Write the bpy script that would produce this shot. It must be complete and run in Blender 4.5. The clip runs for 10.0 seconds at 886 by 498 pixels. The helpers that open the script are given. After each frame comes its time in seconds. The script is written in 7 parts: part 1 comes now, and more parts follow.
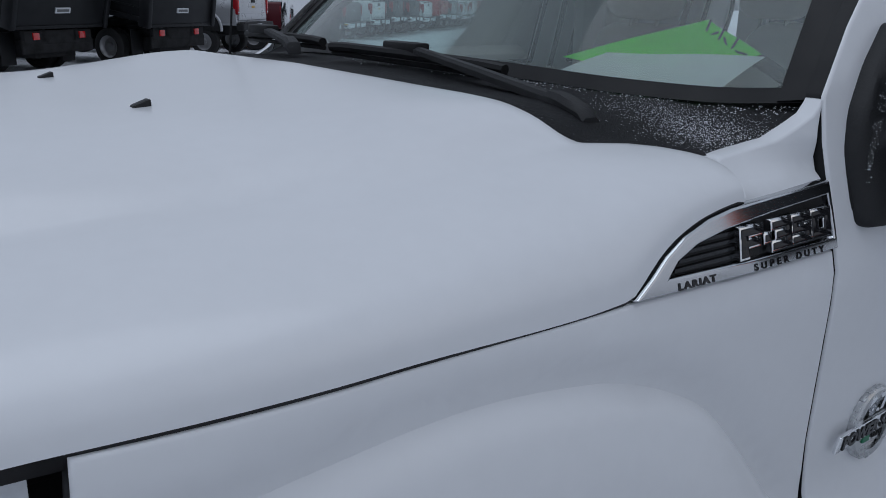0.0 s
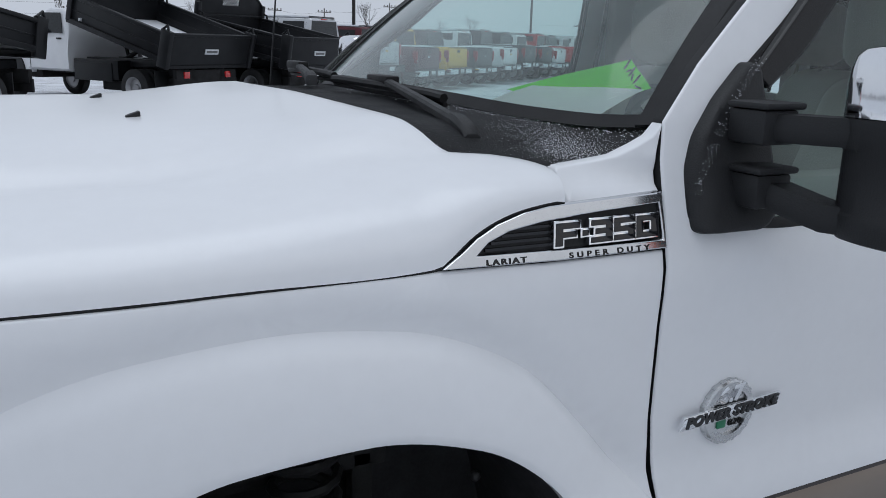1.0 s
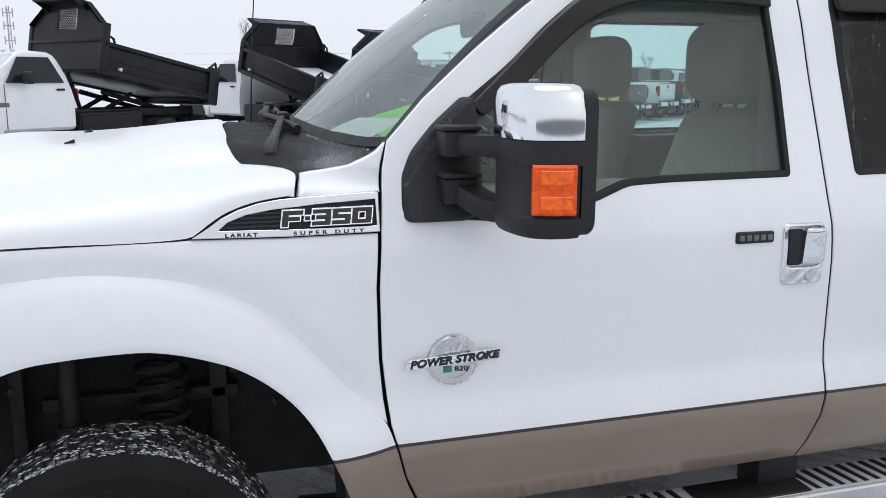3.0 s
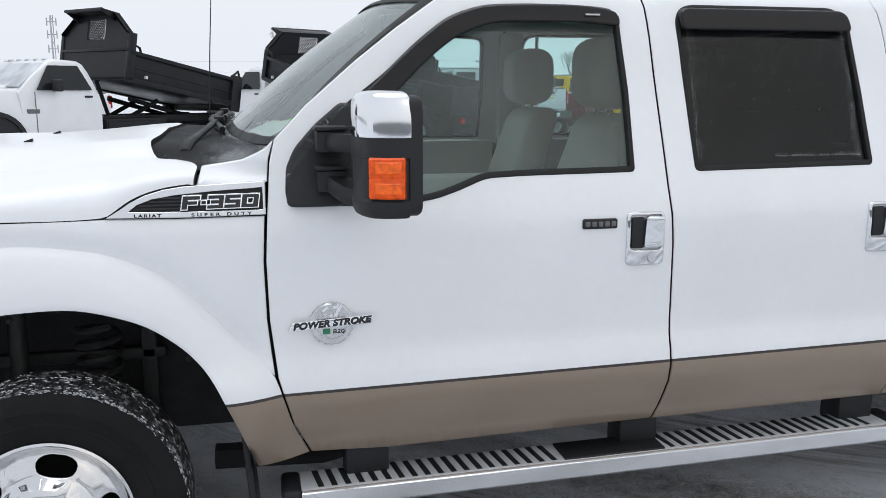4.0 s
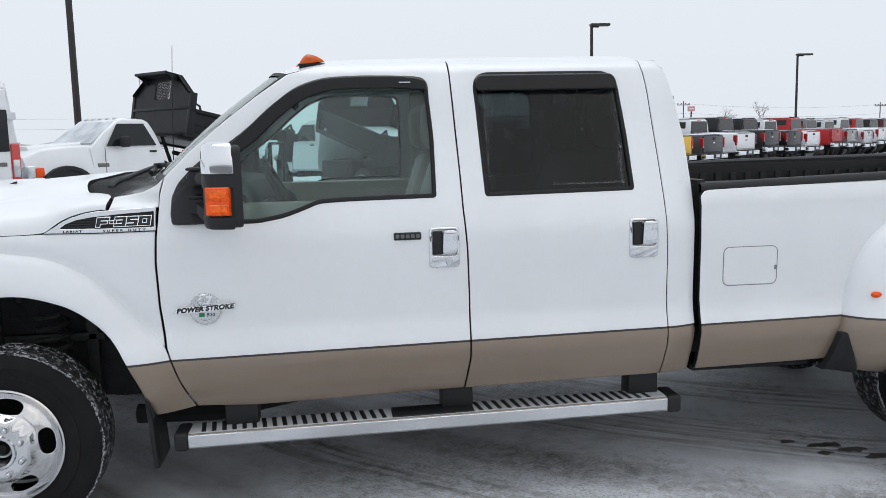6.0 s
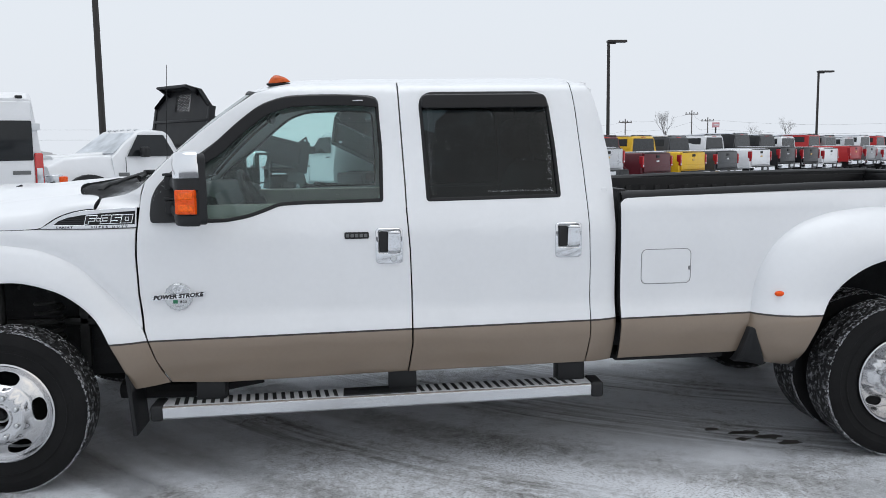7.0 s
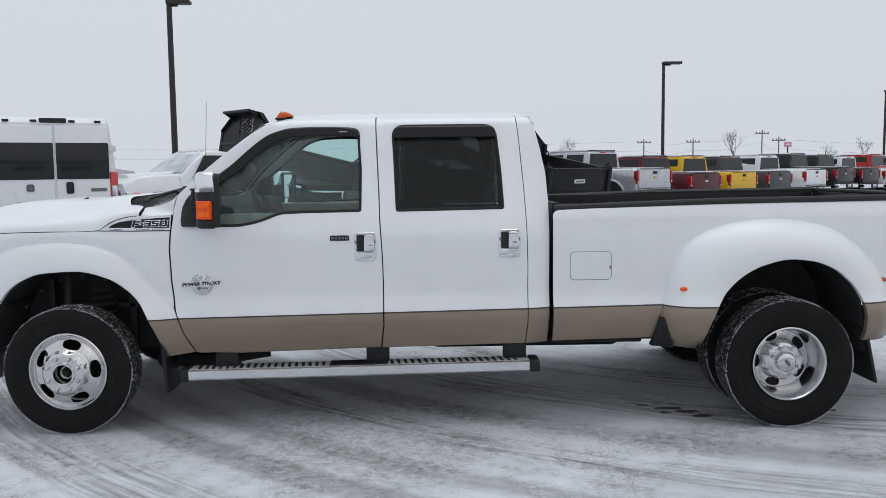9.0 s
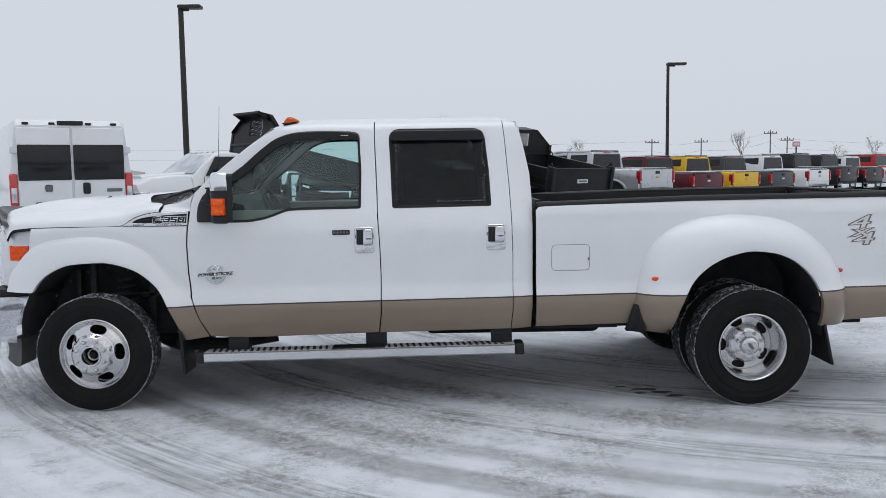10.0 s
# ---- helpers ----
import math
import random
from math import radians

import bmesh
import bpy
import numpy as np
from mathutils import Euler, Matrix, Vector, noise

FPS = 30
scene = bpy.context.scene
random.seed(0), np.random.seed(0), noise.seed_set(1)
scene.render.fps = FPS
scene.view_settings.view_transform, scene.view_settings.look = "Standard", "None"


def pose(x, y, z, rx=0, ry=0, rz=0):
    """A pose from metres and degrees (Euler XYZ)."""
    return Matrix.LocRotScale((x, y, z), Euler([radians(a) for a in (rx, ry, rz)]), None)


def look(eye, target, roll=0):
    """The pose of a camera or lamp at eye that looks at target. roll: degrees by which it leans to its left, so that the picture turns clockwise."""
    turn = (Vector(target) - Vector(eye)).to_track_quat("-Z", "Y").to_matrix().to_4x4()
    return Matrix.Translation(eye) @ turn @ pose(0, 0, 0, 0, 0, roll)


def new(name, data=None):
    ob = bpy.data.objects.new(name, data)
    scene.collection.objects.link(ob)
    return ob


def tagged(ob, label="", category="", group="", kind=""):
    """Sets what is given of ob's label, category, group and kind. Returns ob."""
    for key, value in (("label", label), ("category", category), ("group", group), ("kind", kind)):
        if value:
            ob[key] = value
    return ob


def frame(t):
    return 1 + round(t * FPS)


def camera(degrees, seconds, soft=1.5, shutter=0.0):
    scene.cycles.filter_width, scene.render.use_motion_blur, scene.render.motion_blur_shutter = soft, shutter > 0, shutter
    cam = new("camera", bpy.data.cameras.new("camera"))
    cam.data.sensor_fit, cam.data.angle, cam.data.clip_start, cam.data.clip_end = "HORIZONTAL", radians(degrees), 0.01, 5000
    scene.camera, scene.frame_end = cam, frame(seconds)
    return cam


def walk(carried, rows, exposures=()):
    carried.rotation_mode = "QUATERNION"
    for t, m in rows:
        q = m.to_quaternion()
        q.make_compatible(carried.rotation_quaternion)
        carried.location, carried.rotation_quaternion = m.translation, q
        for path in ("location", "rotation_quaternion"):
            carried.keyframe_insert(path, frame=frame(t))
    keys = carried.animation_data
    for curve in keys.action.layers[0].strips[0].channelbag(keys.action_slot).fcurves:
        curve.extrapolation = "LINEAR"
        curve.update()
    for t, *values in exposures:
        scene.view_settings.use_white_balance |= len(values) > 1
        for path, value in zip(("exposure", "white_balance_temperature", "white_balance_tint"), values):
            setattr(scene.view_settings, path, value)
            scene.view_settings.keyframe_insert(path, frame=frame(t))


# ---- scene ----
cam = camera(55.3, 10.0, soft=0.8)
PATH = [
    (0, (-0.526, -0.61, 1.575), (0.61, 0.934, 1.007), 1.0),
    (0.5, (-0.444, -0.843, 1.557), (0.555, 0.813, 1.047), 2.4),
    (1, (-0.35, -1.082, 1.571), (0.536, 0.647, 1.095), 1.6),
    (1.5, (-0.231, -1.262, 1.587), (0.483, 0.559, 1.171), -0.5),
    (2, (-0.037, -1.478, 1.5727), (0.557, 0.396, 1.198), -0.6),
    (2.5, (0.118, -1.724, 1.5679), (0.667, 0.166, 1.2012), -0.0),
    (3, (0.271, -1.948, 1.5919), (0.779, -0.053, 1.1982), 0.0),
    (4.3, (0.708, -2.611, 1.5956), (1.115, -0.687, 1.2386), -0.0),
    (4.5, (0.769, -2.725, 1.5865), (1.162, -0.792, 1.2618), -0.1),
    (5, (0.948, -2.98, 1.6108), (1.286, -1.031, 1.3255), -0.5),
    (5.5, (1.18, -3.23, 1.5848), (1.454, -1.268, 1.3168), -0.8),
    (5.7, (1.27, -3.351, 1.59), (1.529, -1.387, 1.3202), -1.1),
    (6.8, (1.597, -3.928, 1.5864), (1.806, -1.954, 1.3497), -0.9),
    (7, (1.687, -4.04, 1.5749), (1.876, -2.063, 1.3422), -0.8),
    (7.5, (1.858, -4.303, 1.5877), (2.006, -2.322, 1.367), -0.6),
    (8, (1.969, -4.59, 1.5734), (2.088, -2.606, 1.3637), -0.6),
    (8.5, (2.081, -4.855, 1.5861), (2.161, -2.868, 1.3825), -0.5),
    (9, (2.216, -5.113, 1.577), (2.243, -3.122, 1.3913), -0.7),
    (9.5, (2.276, -5.338, 1.5729), (2.282, -3.346, 1.3953), -0.8),
    (10, (2.322, -5.608, 1.5746), (2.327, -3.617, 1.39), -0.8),
]
EXPOSURES = [(0.0, -0.88, 5620, 9), (1.0, -0.33, 5850, 8), (1.5, -0.05, 5980, 8.5), (2.5, 0.23, 6080, 8), (3.2, 0.32, 6150, 8), (4.5, 0.28, 6200, 7.5), (7.3, 0.20, 6180, 7), (8.5, 0.12, 6200, 7), (9.0, -0.07, 6160, 8), (10.0, -0.08, 6090, 8.5)]
walk(cam, [(t, look(eye, target, roll)) for t, eye, target, roll in PATH], EXPOSURES)

# ---- light: overcast winter sky ----
world = bpy.data.worlds.new("overcast_sky")
scene.world = world
world.use_nodes = True
wn, wl = world.node_tree.nodes, world.node_tree.links
sky = wn.new("ShaderNodeTexSky")
sky.sky_type = "NISHITA"
sky.sun_disc = False
sky.sun_elevation, sky.sun_rotation = radians(38), radians(150)
sky.air_density, sky.dust_density = 2.0, 6.0
veil = wn.new("ShaderNodeMix")
veil.data_type = "RGBA"
veil.inputs["Factor"].default_value = 0.93
veil.inputs["B"].default_value = (7.35, 7.42, 7.78, 1)
wl.new(sky.outputs["Color"], veil.inputs["A"])
wl.new(veil.outputs["Result"], wn["Background"].inputs["Color"])
wn["Background"].inputs["Strength"].default_value = 0.1

sun = new("sun", bpy.data.lights.new("sun", "SUN"))
sun.data.energy, sun.data.angle, sun.data.color = 0.9, radians(50), (1.0, 0.985, 0.96)
sun.matrix_world = look((0, 0, 20), (0.8, -1.5, 6))

# ---- materials ----
MATS = {}


def mat(name, color, rough=0.5, metal=0.0, vary=0.08, scale=6.0, bump=0.0, bump_scale=40.0, coat=0.0, stain=None, stain_amount=0.5, stain_scale=2.0, stain_sharp=0.12, spec=0.5, coat_rough=0.06):
    """A principled material with two scales of colour variation, fine relief and an optional stain colour."""
    if name in MATS:
        return MATS[name]
    m = bpy.data.materials.new(name)
    m.use_nodes = True
    n, l = m.node_tree.nodes, m.node_tree.links
    b = n["Principled BSDF"]
    b.inputs["Roughness"].default_value = rough
    b.inputs["Metallic"].default_value = metal
    b.inputs["Coat Weight"].default_value = coat
    b.inputs["Coat Roughness"].default_value = coat_rough
    b.inputs["Specular IOR Level"].default_value = spec
    co = n.new("ShaderNodeTexCoord")
    big = n.new("ShaderNodeTexNoise")
    big.inputs["Scale"].default_value, big.inputs["Detail"].default_value = scale, 6
    fine = n.new("ShaderNodeTexNoise")
    fine.inputs["Scale"].default_value, fine.inputs["Detail"].default_value = scale * 14, 3
    for x in (big, fine):
        l.new(co.outputs["Object"], x.inputs["Vector"])
    add = n.new("ShaderNodeMath")
    add.operation = "MULTIPLY_ADD"
    add.inputs[1].default_value = 0.35
    l.new(fine.outputs["Fac"], add.inputs[0])
    l.new(big.outputs["Fac"], add.inputs[2])
    ramp = n.new("ShaderNodeMapRange")
    ramp.inputs["From Min"].default_value, ramp.inputs["From Max"].default_value = 0.4, 0.95
    ramp.inputs["To Min"].default_value, ramp.inputs["To Max"].default_value = 1 - vary, 1 + vary
    l.new(add.outputs[0], ramp.inputs["Value"])
    mul = n.new("ShaderNodeMix")
    mul.data_type, mul.blend_type = "RGBA", "MULTIPLY"
    mul.inputs["Factor"].default_value = 1
    mul.inputs["A"].default_value = (*color, 1)
    l.new(ramp.outputs[0], mul.inputs["B"])
    last = mul.outputs["Result"]
    if stain:
        st = n.new("ShaderNodeTexNoise")
        st.inputs["Scale"].default_value, st.inputs["Detail"].default_value = stain_scale, 8
        l.new(co.outputs["Object"], st.inputs["Vector"])
        sr = n.new("ShaderNodeMapRange")
        sr.inputs["From Min"].default_value, sr.inputs["From Max"].default_value = 0.62 - stain_sharp - 0.2 * stain_amount, 0.62 + stain_sharp - 0.2 * stain_amount
        l.new(st.outputs["Fac"], sr.inputs["Value"])
        mx = n.new("ShaderNodeMix")
        mx.data_type = "RGBA"
        mx.inputs["B"].default_value = (*stain, 1)
        l.new(sr.outputs[0], mx.inputs["Factor"])
        l.new(last, mx.inputs["A"])
        last = mx.outputs["Result"]
    l.new(last, b.inputs["Base Color"])
    rr = n.new("ShaderNodeMapRange")
    rr.inputs["From Min"].default_value, rr.inputs["From Max"].default_value = 0.4, 0.95
    rr.inputs["To Min"].default_value, rr.inputs["To Max"].default_value = max(0.02, rough * 0.8), min(1, rough * 1.2)
    l.new(add.outputs[0], rr.inputs["Value"])
    l.new(rr.outputs[0], b.inputs["Roughness"])
    if bump:
        bn = n.new("ShaderNodeTexNoise")
        bn.inputs["Scale"].default_value, bn.inputs["Detail"].default_value = bump_scale, 4
        l.new(co.outputs["Object"], bn.inputs["Vector"])
        bp = n.new("ShaderNodeBump")
        bp.inputs["Strength"].default_value, bp.inputs["Distance"].default_value = bump, 0.01
        l.new(bn.outputs["Fac"], bp.inputs["Height"])
        l.new(bp.outputs[0], b.inputs["Normal"])
    MATS[name] = m
    return m


def glass(name, tint, rough=0.0, film=0.0, ior=1.5):
    """Thin window glass: clear pass-through tinted by its colour, with a Fresnel gloss."""
    if name in MATS:
        return MATS[name]
    m = bpy.data.materials.new(name)
    m.use_nodes = True
    n, l = m.node_tree.nodes, m.node_tree.links
    n.remove(n["Principled BSDF"])
    tr = n.new("ShaderNodeBsdfTransparent")
    tr.inputs["Color"].default_value = (*tint, 1)
    gl = n.new("ShaderNodeBsdfGlossy")
    gl.inputs["Roughness"].default_value = max(rough, 0.01)
    fr = n.new("ShaderNodeFresnel")
    fr.inputs["IOR"].default_value = ior
    mx = n.new("ShaderNodeMixShader")
    l.new(fr.outputs[0], mx.inputs["Fac"])
    l.new(tr.outputs[0], mx.inputs[1])
    l.new(gl.outputs[0], mx.inputs[2])
    last = mx.outputs[0]
    if film:
        # thin uneven film of frost, whose pale teal also stands for reflected sky
        df = n.new("ShaderNodeBsdfDiffuse")
        df.inputs["Color"].default_value = (0.74, 0.86, 0.85, 1)
        tc = n.new("ShaderNodeTexCoord")
        ns = n.new("ShaderNodeTexNoise")
        ns.inputs["Scale"].default_value, ns.inputs["Detail"].default_value = 3.0, 8
        l.new(tc.outputs["Object"], ns.inputs["Vector"])
        fr2 = n.new("ShaderNodeMapRange")
        fr2.inputs["From Min"].default_value, fr2.inputs["From Max"].default_value = 0.3, 0.7
        fr2.inputs["To Min"].default_value, fr2.inputs["To Max"].default_value = film * 0.6, film * 1.4
        l.new(ns.outputs["Fac"], fr2.inputs["Value"])
        m2 = n.new("ShaderNodeMixShader")
        l.new(fr2.outputs[0], m2.inputs["Fac"])
        l.new(last, m2.inputs[1])
        l.new(df.outputs[0], m2.inputs[2])
        last = m2.outputs[0]
    l.new(last, n["Material Output"].inputs["Surface"])
    MATS[name] = m
    return m


WHITE = mat("white_car_paint", (0.80, 0.81, 0.83), 0.38, 0, 0.035, 2.5, coat=0.7, coat_rough=0.2, spec=0.35)
TAN = mat("tan_car_paint", (0.262, 0.205, 0.155), 0.34, 0.25, 0.06, 4.0, coat=0.7, coat_rough=0.13)
STRIPE = mat("dark_brown_pinstripe", (0.035, 0.028, 0.026), 0.4)
CHROME = mat("chrome", (0.82, 0.83, 0.85), 0.07, 1.0, 0.03, 8.0)
ALLOY = mat("polished_aluminium", (0.66, 0.66, 0.67), 0.19, 1.0, 0.06, 9.0)
BRUSHED = mat("brushed_steel", (0.62, 0.63, 0.64), 0.28, 1.0, 0.12, 12.0)
BLACK = mat("black_plastic", (0.016, 0.0165, 0.018), 0.55, 0, 0.25, 9.0, spec=0.35, bump=0.15, bump_scale=300)
GLOSSBLACK = mat("gloss_black", (0.012, 0.012, 0.014), 0.15, 0, 0.2, 9.0)
SEAL_GAP = mat("black_seal_and_gap_shade", (0.009, 0.009, 0.010), 0.55, 0, 0.2, 9.0, spec=0.3)
COWL = mat("cowl_plastic_with_snow_dust", (0.024, 0.025, 0.028), 0.6, 0, 0.3, 10.0, bump=0.3, bump_scale=200, stain=(0.75, 0.77, 0.8), stain_amount=-0.55, stain_scale=220.0, stain_sharp=0.05)
RUBBER = mat("tyre_rubber", (0.011, 0.011, 0.0115), 0.75, 0, 0.3, 14.0, bump=0.3, bump_scale=120, spec=0.12, stain=(0.018, 0.018, 0.0185), stain_amount=0.1, stain_scale=6.0, stain_sharp=0.3)
TREADSNOW = mat("snowy_tread_rubber", (0.014, 0.014, 0.015), 0.8, 0, 0.3, 14.0, stain=(0.50, 0.51, 0.53), stain_amount=-0.26, stain_scale=45.0, stain_sharp=0.16)
UNDER = mat("dirty_underbody", (0.024, 0.024, 0.025), 0.8, 0, 0.4, 6.0, bump=0.4, bump_scale=30, stain=(0.012, 0.012, 0.012), stain_amount=0.1, stain_scale=5.0, spec=0.15)
AMBER = mat("amber_lens", (0.80, 0.088, 0.003), 0.3, 0, 0.3, 60.0, coat=0.12, spec=0.3)
REDLENS = mat("red_lens", (0.5, 0.015, 0.015), 0.12, 0, 0.15, 30.0, coat=1.0)
CLEARLENS = mat("clear_lens", (0.6, 0.62, 0.65), 0.1, 0.6, 0.2, 10.0, coat=1.0)
BEIGE = mat("beige_leather", (0.44, 0.41, 0.35), 0.5, 0, 0.08, 9.0, bump=0.2, bump_scale=120)
INTGREY = mat("grey_interior_plastic", (0.13, 0.135, 0.135), 0.6, 0, 0.15, 9.0)
INTLIGHT = mat("tan_interior_trim", (0.42, 0.40, 0.36), 0.6, 0, 0.1, 9.0)
HEADLINER = mat("grey_headliner", (0.55, 0.55, 0.53), 0.9, 0, 0.06, 9.0)
PAPER = mat("white_paper", (0.93, 0.97, 0.96), 0.8, 0, 0.06, 20.0)
GREENPAPER = mat("neon_green_card", (0.20, 0.97, 0.03), 0.7, 0, 0.04, 20.0)
INK = mat("black_ink", (0.02, 0.02, 0.02), 0.8)
DARKGREEN = mat("green_enamel", (0.03, 0.2, 0.1), 0.4)
DASHBLACK = mat("dark_dash_plastic", (0.045, 0.047, 0.048), 0.6, 0, 0.2, 14.0)
MARKER = mat("dark_amber_lens", (0.55, 0.085, 0.004), 0.3, 0, 0.35, 40.0, coat=0.15, spec=0.35)
# mid-grey that carries the shade of narrow gaps
GAPGREY = mat("shaded_gap", (0.22, 0.22, 0.23), 0.7)
WINDSHIELD = glass("windshield_glass", (0.86, 0.96, 0.94), film=0.15)
CLEAR = glass("door_glass", (0.73, 0.895, 0.875), film=0.05)
PRIVACY = glass("privacy_glass", (0.03, 0.036, 0.04), film=0.012, ior=1.35)

# ---- shape helpers ----
def part(name, bm, material, parent=None, label="", smooth=True):
    """Links a bmesh as one mesh object, under a thing or a part."""
    me = bpy.data.meshes.new(name)
    bm.to_mesh(me)
    bm.free()
    for m in material if isinstance(material, (list, tuple)) else [material]:
        me.materials.append(m)
    ob = new(name, me)
    if smooth:
        me.shade_smooth()
        me.set_sharp_from_angle(angle=radians(38))
    if parent is not None:
        ob.parent = parent
    if label:
        ob["label"] = label
    return ob


def thing(name, label, category, group="", m=None):
    ob = new(name)
    ob.empty_display_size = 0.2
    if m is not None:
        ob.matrix_world = m
    return tagged(ob, label, category, group)


def box(bm, x0, x1, y0, y1, z0, z1, bevel=0.0, seg=2):
    made = bmesh.ops.create_cube(bm, size=1)["verts"]
    for v in made:
        v.co = Vector(((x0 + x1) / 2 + v.co.x * (x1 - x0), (y0 + y1) / 2 + v.co.y * (y1 - y0), (z0 + z1) / 2 + v.co.z * (z1 - z0)))
    if bevel:
        edges = list({e for v in made for e in v.link_edges})
        bmesh.ops.bevel(bm, geom=edges, offset=bevel, segments=seg, profile=0.5, affect="EDGES")
    return bm


def boxes(*rows, bevel=0.0):
    bm = bmesh.new()
    for r in rows:
        box(bm, *r, bevel=bevel)
    return bm


def moved(bm, m):
    bmesh.ops.transform(bm, matrix=m, verts=bm.verts)
    return bm


def loft(bm, rows, closed=False, flip=False):
    """Quads between rows of points, all of one length."""
    grid = [[bm.verts.new(p) for p in r] for r in rows]
    for a, b in zip(grid, grid[1:]):
        n = len(a)
        for i in range(n if closed else n - 1):
            j = (i + 1) % n
            f = (a[i], a[j], b[j], b[i])
            try:
                bm.faces.new(f[::-1] if flip else f)
            except ValueError:
                pass
    return grid


def tube(bm, pts, r, seg=8, taper=1.0):
    pts = [Vector(p) for p in pts]
    rows = []
    for i, p in enumerate(pts):
        d = (pts[min(i + 1, len(pts) - 1)] - pts[max(i - 1, 0)]).normalized()
        a = d.orthogonal().normalized() if i == 0 else (rows_a - d * rows_a.dot(d)).normalized()
        rows_a = a
        b = d.cross(a)
        rr = r * (1 + (taper - 1) * i / max(1, len(pts) - 1))
        rows.append([p + rr * (a * math.cos(k * math.tau / seg) + b * math.sin(k * math.tau / seg)) for k in range(seg)])
    g = loft(bm, rows, closed=True)
    bm.faces.new(g[0][::-1])
    bm.faces.new(g[-1])
    return bm


def lathe(bm, profile, seg=48, centre=(0, 0, 0)):
    """Turns a profile of (radius, y) about the y axis."""
    cx, cy, cz = centre
    rows = [[(cx + r * math.cos(k * math.tau / seg), cy + y, cz + r * math.sin(k * math.tau / seg)) for k in range(seg)] for r, y in profile]
    return loft(bm, rows, closed=True, flip=False)


def curve_at(points):
    """A smooth function through (a, b) points in rising order of a."""
    xs, ys = np.array([p[0] for p in points], float), np.array([p[1] for p in points], float)
    h = np.diff(xs)
    s = np.diff(ys) / h
    m = np.empty_like(ys)
    m[0], m[-1] = s[0], s[-1]
    for i in range(1, len(xs) - 1):
        m[i] = 0 if s[i - 1] * s[i] <= 0 else (h[i - 1] + h[i]) / (h[i - 1] / s[i] + h[i] / s[i - 1])

    def f(x):
        if x <= xs[0]:
            return float(ys[0] + m[0] * (x - xs[0]))
        if x >= xs[-1]:
            return float(ys[-1] + m[-1] * (x - xs[-1]))
        i = int(np.searchsorted(xs, x) - 1)
        t = (x - xs[i]) / h[i]
        return float((1 + 2 * t) * (1 - t) ** 2 * ys[i] + t * (1 - t) ** 2 * h[i] * m[i] + t * t * (3 - 2 * t) * ys[i + 1] + t * t * (t - 1) * h[i] * m[i + 1])

    return f


def rounded(pts, r=0.03, n=5, radii=None):
    """A closed outline with its corners rounded."""
    out = []
    k = len(pts)
    for i in range(k):
        a, b, c = (Vector(pts[j % k]) for j in (i - 1, i, i + 1))
        rr = radii.get(i, r) if radii else r
        u, v = a - b, c - b
        d = min(rr, u.length * 0.49, v.length * 0.49)
        if d < 1e-4:
            out.append(tuple(b))
            continue
        p, q = b + u.normalized() * d, b + v.normalized() * d
        for s in range(n + 1):
            t = s / n
            out.append(tuple(p * (1 - t) ** 2 + b * 2 * t * (1 - t) + q * t * t))
    return out


def area2(pts):
    return sum(a[0] * b[1] - b[0] * a[1] for a, b in zip(pts, pts[1:] + pts[:1])) / 2


def inset(pts, d):
    """The outline moved to its left by d."""
    out, k = [], len(pts)
    for i in range(k):
        a, b, c = (Vector(pts[j % k]) for j in (i - 1, i, i + 1))
        u, v = (b - a), (c - b)
        if u.length < 1e-7 or v.length < 1e-7:
            out.append(tuple(b))
            continue
        u.normalize(), v.normalize()
        n1, n2 = Vector((-u.y, u.x)), Vector((-v.y, v.x))
        s = n1 + n2
        s = s.normalized() if s.length > 1e-6 else n1
        out.append(tuple(b + s * d / max(0.4, s.dot(n1))))
    return out


WIDTH = 2.03          # over the doors


